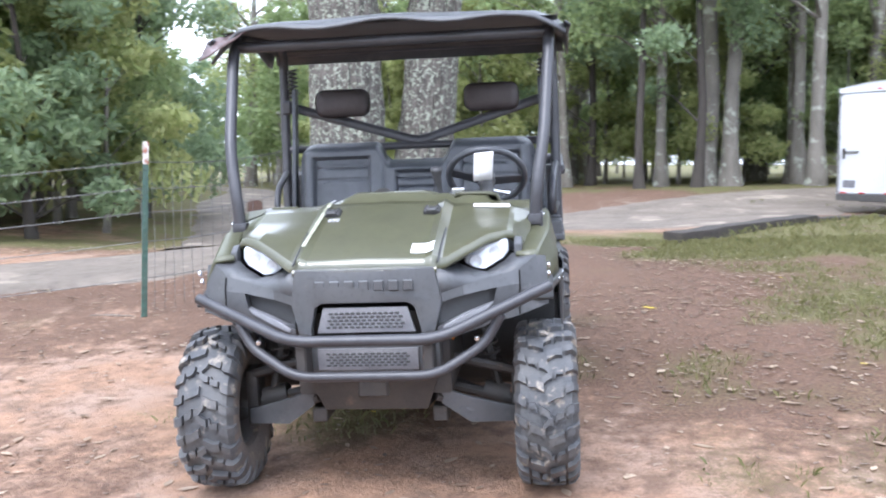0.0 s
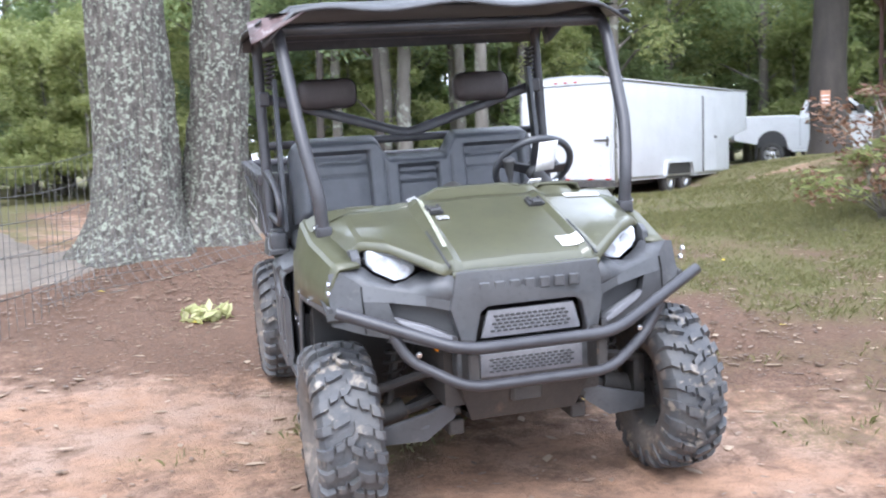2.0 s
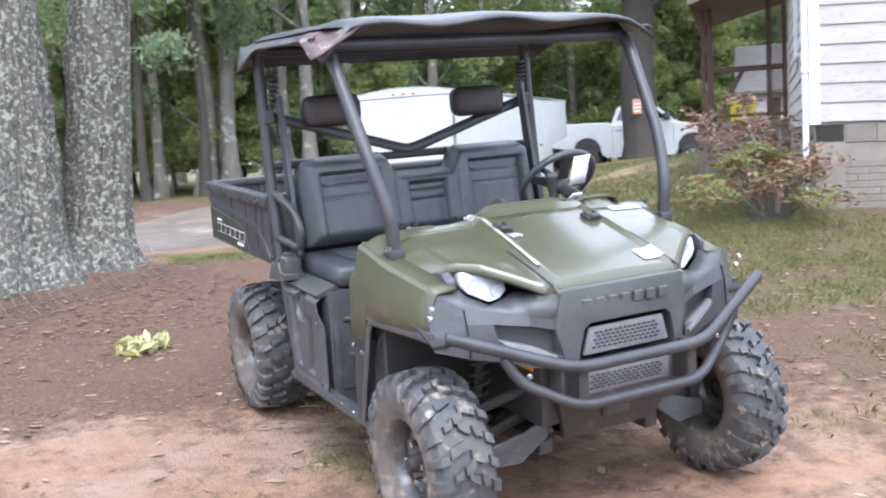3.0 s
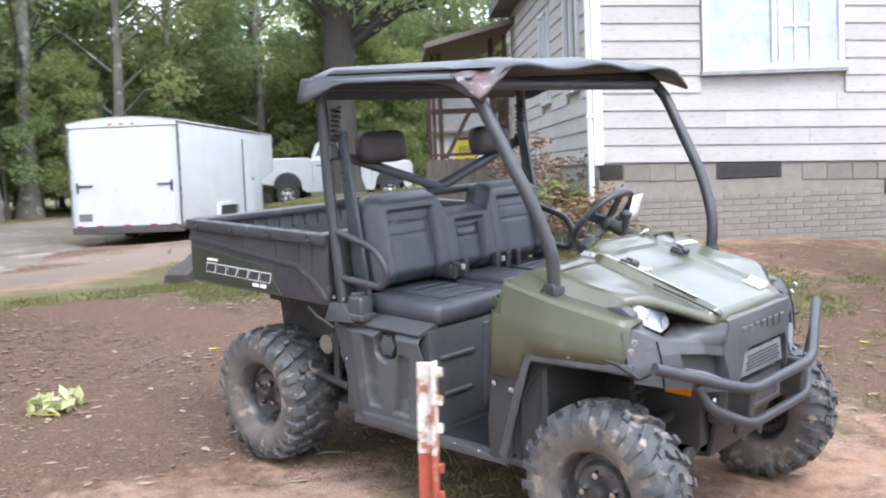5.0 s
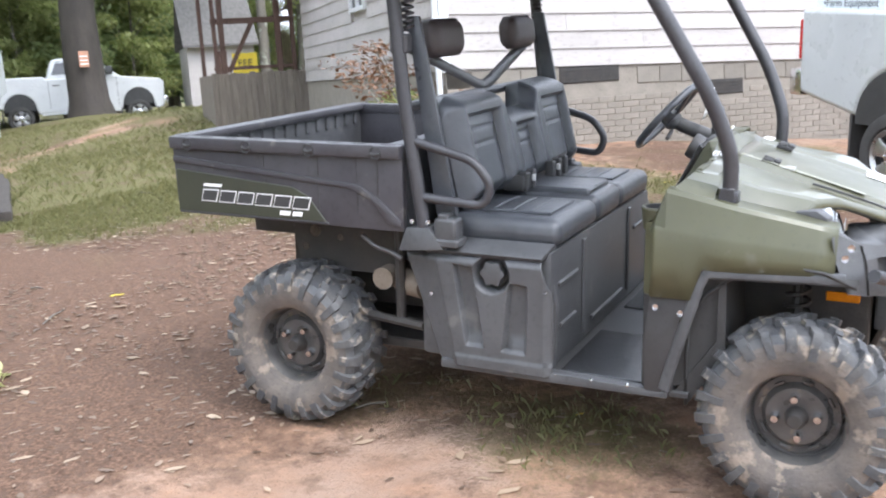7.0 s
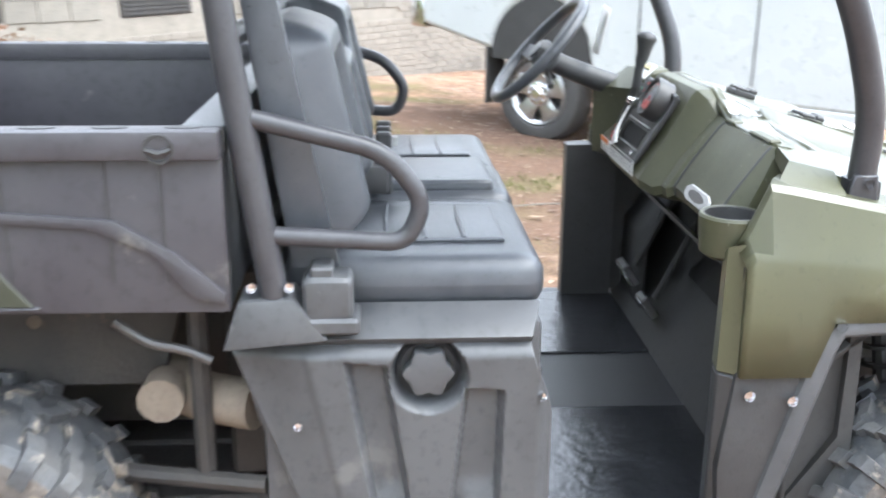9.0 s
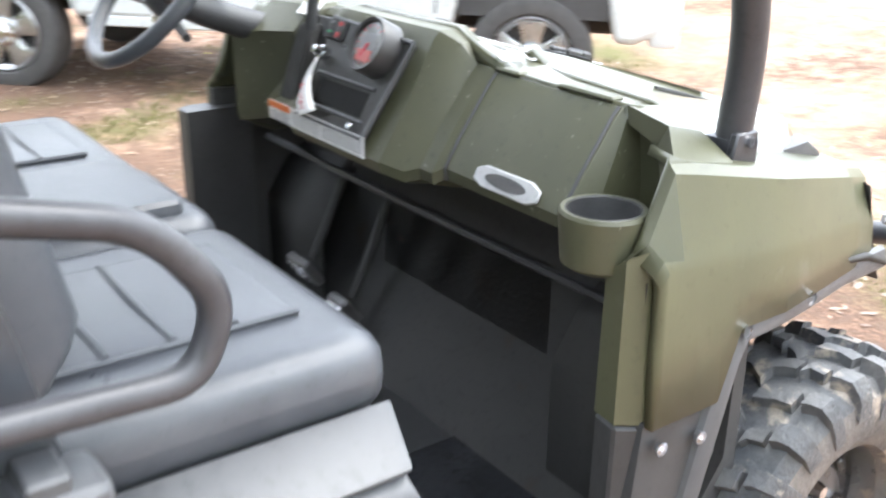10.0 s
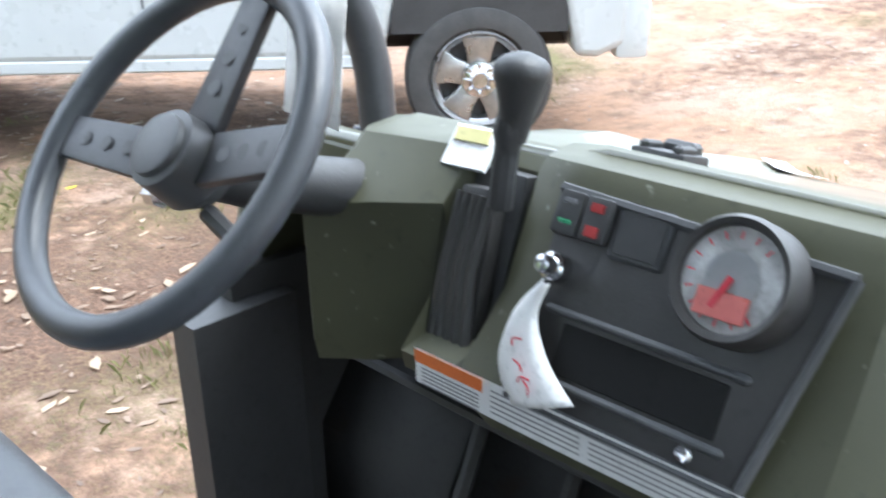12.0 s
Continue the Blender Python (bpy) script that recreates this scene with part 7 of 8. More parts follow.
# ---- pickup trucks ----
def pickup(label, paint, m, spokes=5):
    """Rear axle at x = 0, front axle at x = 3.57; near side is y = -1."""
    tr = thing("pickup_truck", label, "truck", m, "parked pickup trucks")
    bm = bmesh.new()

    def arch(cx, r=0.455, zc=0.46, a0=178, a1=2):
        return [(cx + r * math.cos(radians(a)), zc + r * math.sin(radians(a))) for a in np.linspace(a0, a1, 9)]
    out = [(-1.2, 0.64)] + arch(0) + [(0.50, 0.29), (2.93, 0.29)] + arch(3.43) + [(3.93, 0.28), (4.05, 0.27), (4.2, 0.34), (4.23, 1.0), (4.14, 1.17), (2.95, 1.30), (0.78, 1.32), (0.74, 1.40), (-1.22, 1.42)]
    prism(bm, [(x, -0.98, z) for x, z in out], (0, 1.96, 0))
    body = part("body", bm, paint, tr, "", 30)
    soften(body, 0.05, 3)
    bm = bmesh.new()
    rings = []
    for x0, x1, hw, z in ((0.80, 2.98, 0.94, 1.29), (0.83, 2.80, 0.90, 1.42), (0.98, 2.28, 0.76, 1.86), (1.1, 2.1, 0.68, 1.92)):
        rings.append([bm.verts.new(p) for p in ((x0, -hw, z), (x1, -hw, z), (x1, hw, z), (x0, hw, z))])
    for A, B in zip(rings, rings[1:]):
        for i in range(4):
            bm.faces.new((A[i], A[(i + 1) % 4], B[(i + 1) % 4], B[i]))
    bm.faces.new(rings[-1])
    cab = part("cab", bm, paint, tr)
    soften(cab, 0.04, 3)
    for s in (-1, 1):
        for a, b in (((0.98, 1.44), (1.70, 1.44)), ((1.78, 1.44), (2.66, 1.44))):
            bm = bmesh.new()
            up0, up1 = a[0] + 0.14, (b[0] if b[0] < 2 else 2.24)
            prism(bm, [(a[0], s * 0.90, 1.44), (b[0], s * 0.90, 1.44), (up1, s * 0.782, 1.80), (up0, s * 0.782, 1.80)], (0, s * 0.006, 0))
            part("side_window", bm, GLASS, cab)
        for x in (0.86, 1.74, 2.84):
            bm = bmesh.new()
            tube(bm, [(x, s * 0.984, 0.42), (x, s * 0.984, 1.28)], 0.006, 4)
            part("door_seam", bm, DARK, body)
        for x in (0.98, 1.86):
            bm = bmesh.new()
            box(bm, x, x + 0.2, s * 0.985 - 0.015, s * 0.985 + 0.015, 1.10, 1.135, 0.008, 1)
            part("door_handle", bm, STEEL, body)
        bm = bmesh.new()
        box(bm, 2.55, 2.75, s * 1.12 - 0.1, s * 1.12 + 0.1, 1.36, 1.62, 0.03, 2)
        part("mirror", bm, BLACK, cab)
        bm = bmesh.new()
        box(bm, -1.235, -1.17, s * 0.90 - 0.075, s * 0.90 + 0.075, 0.95, 1.32, 0.02, 2)
        part("tail_light", bm, RED_LENS, body)
        bm = bmesh.new()
        box(bm, 4.08, 4.24, s * 0.78 - 0.16, s * 0.78 + 0.16, 0.90, 1.10, 0.03, 2)
        part("headlight", bm, LENS, body)
        bm = bmesh.new()
        box(bm, 0.6, 2.9, s * 0.95 - 0.03, s * 0.95 + 0.03, 0.24, 0.31, 0.01, 1)
        part("rocker_panel", bm, paint, body)
        for x in (0.0, 3.43):
            bm = bmesh.new()
            prism(bm, [(x + 0.458 * math.cos(a), s * 0.975, 0.46 + 0.458 * math.sin(a)) for a in np.linspace(-0.1, math.pi + 0.1, 17)], (0, -s * 0.3, 0))
            part("wheel_well", bm, DARK, body)
            bm = bmesh.new()
            box(bm, x - 0.53, x - 0.505, s * 0.84 - 0.13, s * 0.84 + 0.13, 0.03, 0.5, 0.006, 1)
            part("mud_flap", bm, PLAIN_TYRE, tr)
            wo = new("wheel")
            wo.parent = tr
            wo.matrix_basis = pose(x, s * 0.86, 0.39, 0, 0, 90 if s < 0 else -90) @ Matrix.Diagonal((1, 0.94, 0.94, 1))
            bm = bmesh.new()
            lathe(bm, [(-0.09, 0.262), (-0.13, 0.29), (-0.135, 0.345), (-0.12, 0.395), (-0.09, 0.415), (0.09, 0.415), (0.12, 0.395), (0.135, 0.345), (0.13, 0.29), (0.09, 0.262)], 36)
            part("tyre", bm, PLAIN_TYRE, wo, "worn black road tyre")
            bm = bmesh.new()
            lathe(bm, [(-0.115, 0.272), (-0.124, 0.262), (-0.10, 0.245), (-0.09, 0.232), (0.0, 0.22), (0.02, 0.0)], 36)
            rim = part("rim", bm, ALLOY, wo, "alloy rim")
            for k in range(spokes):
                a = 360 / spokes * k
                bm = bmesh.new()
                prism(bm, [(-0.09, -0.06, 0.05), (-0.10, -0.07, 0.15), (-0.105, -0.1, 0.237), (-0.105, 0.1, 0.237), (-0.10, 0.07, 0.15), (-0.09, 0.06, 0.05)], (0.05, 0, 0), 0.012, 2)
                o = part("spoke", bm, ALLOY, rim)
                o.matrix_basis = pose(0, 0, 0, a, 0, 0)
            bm = bmesh.new()
            lathe(bm, [(-0.06, 0.108), (-0.115, 0.1), (-0.12, 0.075), (-0.135, 0.05), (-0.15, 0.042), (-0.152, 0)], 24)
            for k in range(8):
                a = 2 * math.pi * k / 8
                lathe(bm, [(-0.14, 0), (-0.137, 0.012), (-0.10, 0.015)], 8, Matrix.Translation((0, 0.082 * math.cos(a), 0.082 * math.sin(a))))
            part("hub_cap", bm, CHROME, rim)
            # dark disc: shade between the spokes put in as colour
            bm = bmesh.new()
            lathe(bm, [(-0.03, 0.0), (-0.03, 0.225)], 24)
            part("brake_shadow_plate", bm, DARK, rim)
    bm = bmesh.new()
    prism(bm, [(2.84, -0.84, 1.43), (2.84, 0.84, 1.43), (2.34, 0.72, 1.83), (2.34, -0.72, 1.83)], (0.02, 0, 0.012))
    part("windscreen", bm, GLASS, cab)
    for x0, x1, z0, z1, nm in ((-1.35, -1.18, 0.60, 0.86, "rear_bumper"), (4.14, 4.32, 0.26, 0.62, "front_bumper")):
        bm = bmesh.new()
        box(bm, x0, x1, -0.97, 0.97, z0, z1, 0.04, 2)
        part(nm, bm, paint if paint is SILVER_PAINT and x0 > 0 else CHROME, tr)
    bm = bmesh.new()
    box(bm, 4.18, 4.25, -0.6, 0.6, 0.80, 1.12, 0.03, 2)
    part("grille", bm, CHASSIS, tr)
    bm = bmesh.new()
    box(bm, -0.5, 4.0, -0.6, 0.6, 0.27, 0.5, 0.02, 1)
    part("chassis", bm, CHASSIS, tr)
    # the body rides high over its wheels
    for ob in tr.children:
        if not ob.name.startswith("wheel"):
            ob.location.z += 0.22
    return tr


near_truck = pickup("silver white pickup truck parked beside the house", SILVER_PAINT, pose(6.15, -1.72, 0.075, 0, 0, -132.6) @ pose(0, 0, 0, 0, 5.2, 0))
far_truck = pickup("white crew cab pickup truck parked behind the oak", WHITE_PAINT, pose(18.1, 23.8, 0.55, 0, 0, -45.5))
# sign board on the near truck's bed
bm = bmesh.new()
box(bm, -1.15, 0.75, -0.02, 0.02, 0.0, 0.62, 0.006, 1)
board = mesh_thing("sign_board", bm, SIGN_BOARD, "pale sign board with dark lettering on the truck bed", "sign", m=near_truck.matrix_world @ pose(0, -0.85, 1.58, 0, 0, 0))
bm = bmesh.new()
box(bm, -1.17, 0.77, -0.025, 0.025, -0.06, 0.0, 0.004, 1)
part("sign_frame", bm, DARK, board)
for k, line in enumerate(("\u2022Estates", "\u2022Retirements", "\u2022Farm Equipment")):
    fc = bpy.data.curves.new("sign_lettering", "FONT")
    fc.body, fc.size, fc.extrude = line, 0.095, 0.001
    fc.align_x = "CENTER"
    fc.materials.append(INK)
    ob = new("sign_lettering", fc)
    ob.parent, ob.matrix_basis = board, pose(-0.72, -0.023, 0.305 - 0.115 * k, 90, 0, 0)

# ---- trees ----
def leaf_mesh(name, centres, spread, count, size, material, seed, flat=0.5):
    """Many small leaves in clumps round the centres."""
    rng = np.random.default_rng(seed)
    c = np.array(centres)
    k = rng.integers(0, len(c), count)
    d = rng.normal(size=(count, 3))
    d /= np.linalg.norm(d, axis=1)[:, None]
    p = c[k, :3] + d * (rng.random(count) ** 0.45)[:, None] * (c[k, 3] * spread)[:, None] * np.array([1, 1, 0.7])
    n = rng.normal(size=(count, 3)) * np.array([1, 1, flat]) + np.array([0, 0, 0.6])
    n /= np.linalg.norm(n, axis=1)[:, None]
    a = np.cross(n, rng.normal(size=(count, 3)))
    a /= np.linalg.norm(a, axis=1)[:, None]
    b = np.cross(n, a)
    s = size * (0.6 + 0.8 * rng.random(count))[:, None]
    v = np.empty((count * 4, 3))
    v[0::4] = p - a * s
    v[1::4] = p + b * s * 0.42 + n * s * 0.12
    v[2::4] = p + a * s
    v[3::4] = p - b * s * 0.42 + n * s * 0.12
    me = bpy.data.meshes.new(name)
    me.from_pydata(v.tolist(), [], [(i, i + 1, i + 2, i + 3) for i in range(0, count * 4, 4)])
    me.materials.append(material)
    return me


def trunk_mesh(bm, pts, radii, n=14, rough=0.06, seed=0.0):
    """A tapered, ridged stem."""
    rings = []
    for i, (p, r) in enumerate(zip(pts, radii)):
        p = Vector(p)
        ring = []
        for j in range(n):
            a = 2 * math.pi * j / n
            k = 1 + rough * noise.noise(Vector((math.cos(a) * 2.2, math.sin(a) * 2.2, p.z * 0.6 + seed))) + rough * 0.7 * noise.noise(Vector((math.cos(a) * 7, math.sin(a) * 7, p.z * 1.6 + seed)))
            ring.append(bm.verts.new(p + Vector((math.cos(a) * r * k, math.sin(a) * r * k, 0))))
        rings.append(ring)
    for A, B in zip(rings, rings[1:]):
        for j in range(n):
            bm.faces.new((A[j], A[(j + 1) % n], B[(j + 1) % n], B[j]))
    bm.faces.new(rings[-1])


def make_tree(label, h, r, crown_from, crown_r, clumps, leaves, size, leafm, bark, seed, m, lean=(0.0, 0.0), group="woodland trees", rings=10, sides=10):
    rnd = random.Random(seed)
    tr = thing("tree", label, "tree", m, group)
    bm = bmesh.new()
    pts, rad = [], []
    for i in range(rings + 1):
        f = i / rings
        z = -0.15 + h * f
        pts.append((lean[0] * f + 0.15 * noise.noise(Vector((f * 3, seed, 0))), lean[1] * f + 0.15 * noise.noise(Vector((f * 3, seed, 9))), z))
        rad.append(r * (1 - (0.75 if r < 0.45 else 0.4) * f) * (1 + (0.6 if r < 0.45 else 0.3) * math.exp(-f * h / 0.3)))
    trunk_mesh(bm, pts, rad, sides, 0.1, seed)
    cl = []
    for k in range(clumps):
        f = rnd.random()
        z = crown_from + (h - crown_from) * f
        a = rnd.random() * 2 * math.pi
        q = crown_r * (0.35 + 0.65 * rnd.random()) * (1 - 0.55 * f ** 2)
        c = Vector((lean[0] * z / h + q * math.cos(a), lean[1] * z / h + q * math.sin(a), z + 0.3 * rnd.random()))
        cl.append((*c, crown_r * (0.22 + 0.22 * rnd.random())))
        if k % 2 == 0:
            zz = max(crown_from * 0.8, z - q * 0.6)
            st = Vector((lean[0] * zz / h, lean[1] * zz / h, zz))
            mid = st.lerp(c, 0.5) + Vector((0, 0, 0.12 * q))
            tube(bm, [st, mid, c], [r * 0.28, r * 0.16, r * 0.05], 6)
    part("trunk", bm, bark, tr, "", 60)
    ob = new("crown", leaf_mesh("crown", cl, 1.0, leaves, size, leafm, seed))
    ob.parent = tr
    return tr


templates = [
    make_tree("tall slim oak with thin green crown", 15, 0.19, 5.0, 3.4, 24, 5200, 0.12, LEAF, BARK_FAR, 11, pose(4.5, 31, height(4.5, 31))),
    make_tree("tall lichen-grey oak with broad crown", 16, 0.27, 4.5, 4.2, 26, 6000, 0.12, LEAF_LIGHT, BARK_FAR, 12, pose(8.2, 33, height(8.2, 33))),
    make_tree("dark slender pine-like tree with deep green crown", 14, 0.15, 2.6, 2.6, 26, 5200, 0.11, LEAF_DEEP, BARK_DARK, 13, pose(2.0, 30.5, height(2, 30.5))),
    make_tree("leafy understorey tree with low green branches", 6.5, 0.07, 0.9, 2.1, 36, 7000, 0.11, LEAF, BARK_FAR, 14, pose(-9.5, 17, height(-9.5, 17)), rings=6, sides=7),
    make_tree("yellow-green young tree with low branches", 5.5, 0.06, 0.8, 1.8, 34, 7500, 0.10, LEAF_LIGHT, BARK_FAR, 15, pose(6.0, 27, height(6, 27)), rings=6, sides=7),
    make_tree("dark green cedar bushy to the ground", 6.0, 0.08, 0.4, 1.7, 40, 9000, 0.09, LEAF_DEEP, BARK_DARK, 16, pose(-7.2, 13.5, height(-7.2, 13.5)), rings=6, sides=7),
]


def clear_of(x, y):
    road = [(-40, -5), (-18, -1.0), (-9, 2.2), (-4.5, 4.4), (-2.6, 6.0), (-0.9, 9.8), (1.5, 14.6), (5.5, 19), (10, 22), (2, 10), (8, 16)]
    for a, b in zip(road, road[1:]):
        if seg_dist(x, y, *a, *b) < 3.4:
            return False
    side = [(-3.0, 7.0), (-4.9, 13.2), (-7.7, 20.7), (-10.8, 31.6), (-16, 38), (-24, 42)]
    for a, b in zip(side, side[1:]):
        if seg_dist(x, y, *a, *b) < 2.2:
            return False
    if -11 < x < 26 and -16 < y < 9:
        return False
    if seg_dist(x, y, 8, 17, 17, 24) < 5 or seg_dist(x, y, 14, 22.5, 19, 18.5) < 3.5 or math.hypot(x - 13.5, y - 16) < 3 or math.hypot(x - 19.5, y - 17.5) < 4.5:
        return False
    return True


rnd = random.Random(5)
placed = [(4.5, 31), (8.2, 33), (2.0, 30.5), (-9.5, 17), (6.0, 27), (-7.2, 13.5)]


def scatter(count, box_, kinds, gap):
    done = 0
    for _ in range(count * 12):
        if done >= count:
            return
        x, y = rnd.uniform(box_[0], box_[1]), rnd.uniform(box_[2], box_[3])
        if not clear_of(x, y) or any(math.hypot(x - a, y - b) < gap for a, b in placed):
            continue
        placed.append((x, y))
        k = rnd.choice(kinds)
        s = rnd.uniform(0.8, 1.25)
        m = pose(x, y, height(x, y) - 0.05, rnd.uniform(-3, 3), rnd.uniform(-3, 3), rnd.uniform(0, 360)) @ Matrix.Diagonal((s, s, s, 1))
        done += 1
        if seg_dist(x, y, 16, 25, 23, 19) > 3.2 and math.hypot(x - 17.5, y - 20.35) > 2.5:
            copy_thing(templates[k], m)


# belts of wood: left of the side road, behind the drive, behind the trailer, far right, and round the back
scatter(26, (-24, -5.5, 8.5, 26), (3, 5, 3, 5, 4, 2), 1.5)
scatter(24, (-17, -5, 7, 15), (3, 4, 3), 1.1)
scatter(20, (-34, -9, 18, 42), (0, 1, 2, 3, 5), 2.2)
scatter(20, (-7, 13, 24, 34), (0, 1, 0, 2, 4), 1.8)
scatter(15, (-8, 16, 33, 55), (0, 1, 2, 3, 4, 3), 2.2)
scatter(18, (14, 44, 24, 52), (0, 1, 3, 4, 4, 3), 2.2)
scatter(22, (22, 48, 9, 28), (1, 4, 4, 3, 0), 2.2)
scatter(16, (-46, 56, 52, 78), (0, 1, 3, 4), 3.0)
scatter(30, (-30, 44, 46, 64), (3, 4, 5), 2.0)
scatter(16, (-22, -6, 30, 50), (3, 5, 4, 3), 1.6)
scatter(14, (20, 36, 16, 30), (4, 3, 1), 1.8)
scatter(34, (13, 38, 23, 42), (4, 3, 3, 1, 5), 1.5)
scatter(24, (-7, 14, 27, 46), (4, 3, 4), 1.3)
scatter(16, (-50, -22, -30, 22), (0, 1, 3, 5), 3.0)
scatter(24, (-35, 60, -46, -24), (0, 1, 3, 5), 3.5)
scatter(10, (34, 60, -24, 9), (0, 1, 3), 3.5)
# dense crowns behind the trailer and the far truck
for x, y, k, s in ((14.5, 28.5, 1, 0.9), (17.5, 30, 0, 1.0), (21, 29, 1, 0.85), (24.5, 27, 0, 0.95), (12.5, 31.5, 2, 1.2), (19.5, 33, 1, 1.0), (23, 32, 2, 1.25), (27, 24.5, 1, 0.8), (16, 33, 3, 1.5), (22.5, 26, 4, 1.5), (25.5, 29.5, 3, 1.6)):
    copy_thing(templates[k], pose(x, y, height(x, y) - 0.05, 0, 0, 37 * x) @ Matrix.Diagonal((s, s, s, 1)))
# large trunks near the drive, whose crowns are above the view
for x, y, hh, rr, bk, ln in ((3.2, 24.5, 13, 0.13, BARK_DARK, 0.1), (5.3, 26, 15, 0.30, BARK_FAR, 0.2), (6.0, 25.6, 15, 0.26, BARK_FAR, 0.3), (8.4, 28, 15, 0.24, BARK_FAR, -0.3), (10.6, 27.5, 15, 0.3, BARK_FAR, 0.4)):
    make_tree("tall oak with lichen-grey trunk beside the drive", hh, rr, 5.5, 3.2, 18, 4600, 0.11, LEAF, bk, int(x * 100), pose(x, y, height(x, y)), (ln, 0.1), rings=14, sides=14)

# the twin oaks behind the vehicle and the oak with the notice
for x, y, rr, ln, sd, lb in ((-1.52, 5.4, 0.40, (-0.1, 0.1), 31, "large oak with deeply furrowed bark and pale lichen"), (-0.88, 5.75, 0.31, (0.85, 0.2), 32, "smaller twin oak with pale lichen patches")):
    tr = thing("oak_tree", lb, "tree", pose(x, y, height(x, y)), "twin oaks")
    bm = bmesh.new()
    pts, rad = [], []
    for i in range(71):
        z = -0.2 + i * 0.1
        f = z / 7
        pts.append((ln[0] * f + 0.04 * math.sin(z * 1.3 + sd), ln[1] * f, z))
        rad.append(rr * (1 - 0.035 * z) * (1 + 0.62 * math.exp(-max(0, z) / 0.26)))
    n = 96
    rings = []
    for p, r in zip(pts, rad):
        ring = []
        for j in range(n):
            a = 2 * math.pi * j / n
            ca, sa = math.cos(a), math.sin(a)
            fl = 1 + 0.10 * math.exp(-max(0, p[2]) / 0.3) * math.sin(5 * a + sd)
            fur = noise.noise(Vector((ca * 6.5, sa * 6.5, p[2] * 0.9 + sd))) * 0.55 + noise.noise(Vector((ca * 14, sa * 14, p[2] * 2.2 + sd))) * 0.6
            k = r * fl + 0.045 * (abs(fur) * 2 - 0.5) + 0.02 * noise.noise(Vector((ca * 2, sa * 2, p[2] * 0.5)))
            ring.append(bm.verts.new((p[0] + ca * k, p[1] + sa * k, p[2])))
        rings.append(ring)
    for A, B in zip(rings, rings[1:]):
        for j in range(n):
            bm.faces.new((A[j], A[(j + 1) % n], B[(j + 1) % n], B[j]))
    for k in range(6):
        a = 2.1 * k + sd
        z = 4.6 + 0.4 * k
        tube(bm, smooth_path([(ln[0] * z / 7, ln[1] * z / 7, z), (1.2 * math.cos(a), 1.2 * math.sin(a), z + 0.8), (2.6 * math.cos(a), 2.6 * math.sin(a), z + 1.3)], 4), [0.14, 0.13, 0.12, 0.11, 0.09, 0.08, 0.06, 0.05, 0.03], 8)
    part("trunk", bm, BARK, tr, "", 60)
    cl = [(2.4 * math.cos(q * 1.7) * (0.4 + 0.1 * (q % 7)), 2.4 * math.sin(q * 1.7) * (0.4 + 0.1 * (q % 7)), 5.6 + 0.25 * (q % 11), 1.0) for q in range(26)]
    ob = new("crown", leaf_mesh("crown", cl, 1.0, 6000, 0.10, LEAF, sd))
    ob.parent = tr
notice_oak = make_tree("dark oak with a small orange notice on its trunk", 13, 0.56, 5.4, 4.6, 44, 16000, 0.11, LEAF, BARK_DARK, 41, pose(17.5, 20.35, height(17.5, 20.35)), (0.1, 0.2), "", 22, 20)
bm = bmesh.new()
box(bm, -0.13, 0.13, -0.012, 0.012, -0.22, 0.22, 0.004, 1)
nb = mesh_thing("notice", bm, mat("faded_orange", (0.55, 0.27, 0.17), (0.45, 0.25, 0.17), 9, 0.6), "small faded orange notice nailed to an oak", "notice", m=look((16.93, 19.83, 2.53), (-4, -1.8, 1.4)) @ pose(0, 0, 0, 90, 0, 0))
bm = bmesh.new()
for z in (0.12, 0.02, -0.09):
    box(bm, -0.1, 0.1, -0.016, -0.011, z, z + 0.03)
    box(bm, -0.1, 0.1, 0.011, 0.016, z, z + 0.03)
part("notice_line", bm, WHITE, nb)
# grass round its foot, dead bush by the house corner
bush = thing("bush", "half-dead brown shrub with few green leaves at house corner", "bush", pose(5.75, 3.6, height(5.75, 3.6) - 0.05) @ Matrix.Diagonal((1.15, 1.15, 0.66, 1)))
bm = bmesh.new()
rb = random.Random(9)
cl = []
for k in range(30):
    a, q = rb.random() * 6.28, rb.uniform(0.2, 0.95)
    e = Vector((q * math.cos(a), q * math.sin(a), rb.uniform(0.5, 1.25) - 0.25 * q))
    tube(bm, [(0.1 * math.cos(a), 0.1 * math.sin(a), 0), e * 0.5 + Vector((0, 0, 0.12)), e], [0.014, 0.009, 0.003], 5)
    cl.append((*e, 0.24))
for k in range(9):
    a = 0.3 + 0.35 * k
    q = 0.35 + 0.5 * rb.random()
    e = Vector((q * math.cos(a) + 0.2, q * math.sin(a) + 0.2, rb.uniform(1.5, 2.3)))
    tube(bm, [(0.2 * math.cos(a), 0.2 * math.sin(a), 0), e * 0.55 + Vector((0.04, 0, 0.1)), e], [0.014, 0.009, 0.003], 5)
    for f in (0.55, 0.75, 0.95):
        cl.append((*(e * f), 0.2))
part("stem", bm, BARK_FAR, bush)
ob = new("foliage", leaf_mesh("foliage", cl, 1.1, 2300, 0.04, LEAF_DEAD, 3))
ob.parent = bush
ob = new("green_foliage", leaf_mesh("green_foliage", cl[::3], 1.0, 900, 0.05, LEAF_LIGHT, 4))
ob.parent = bush

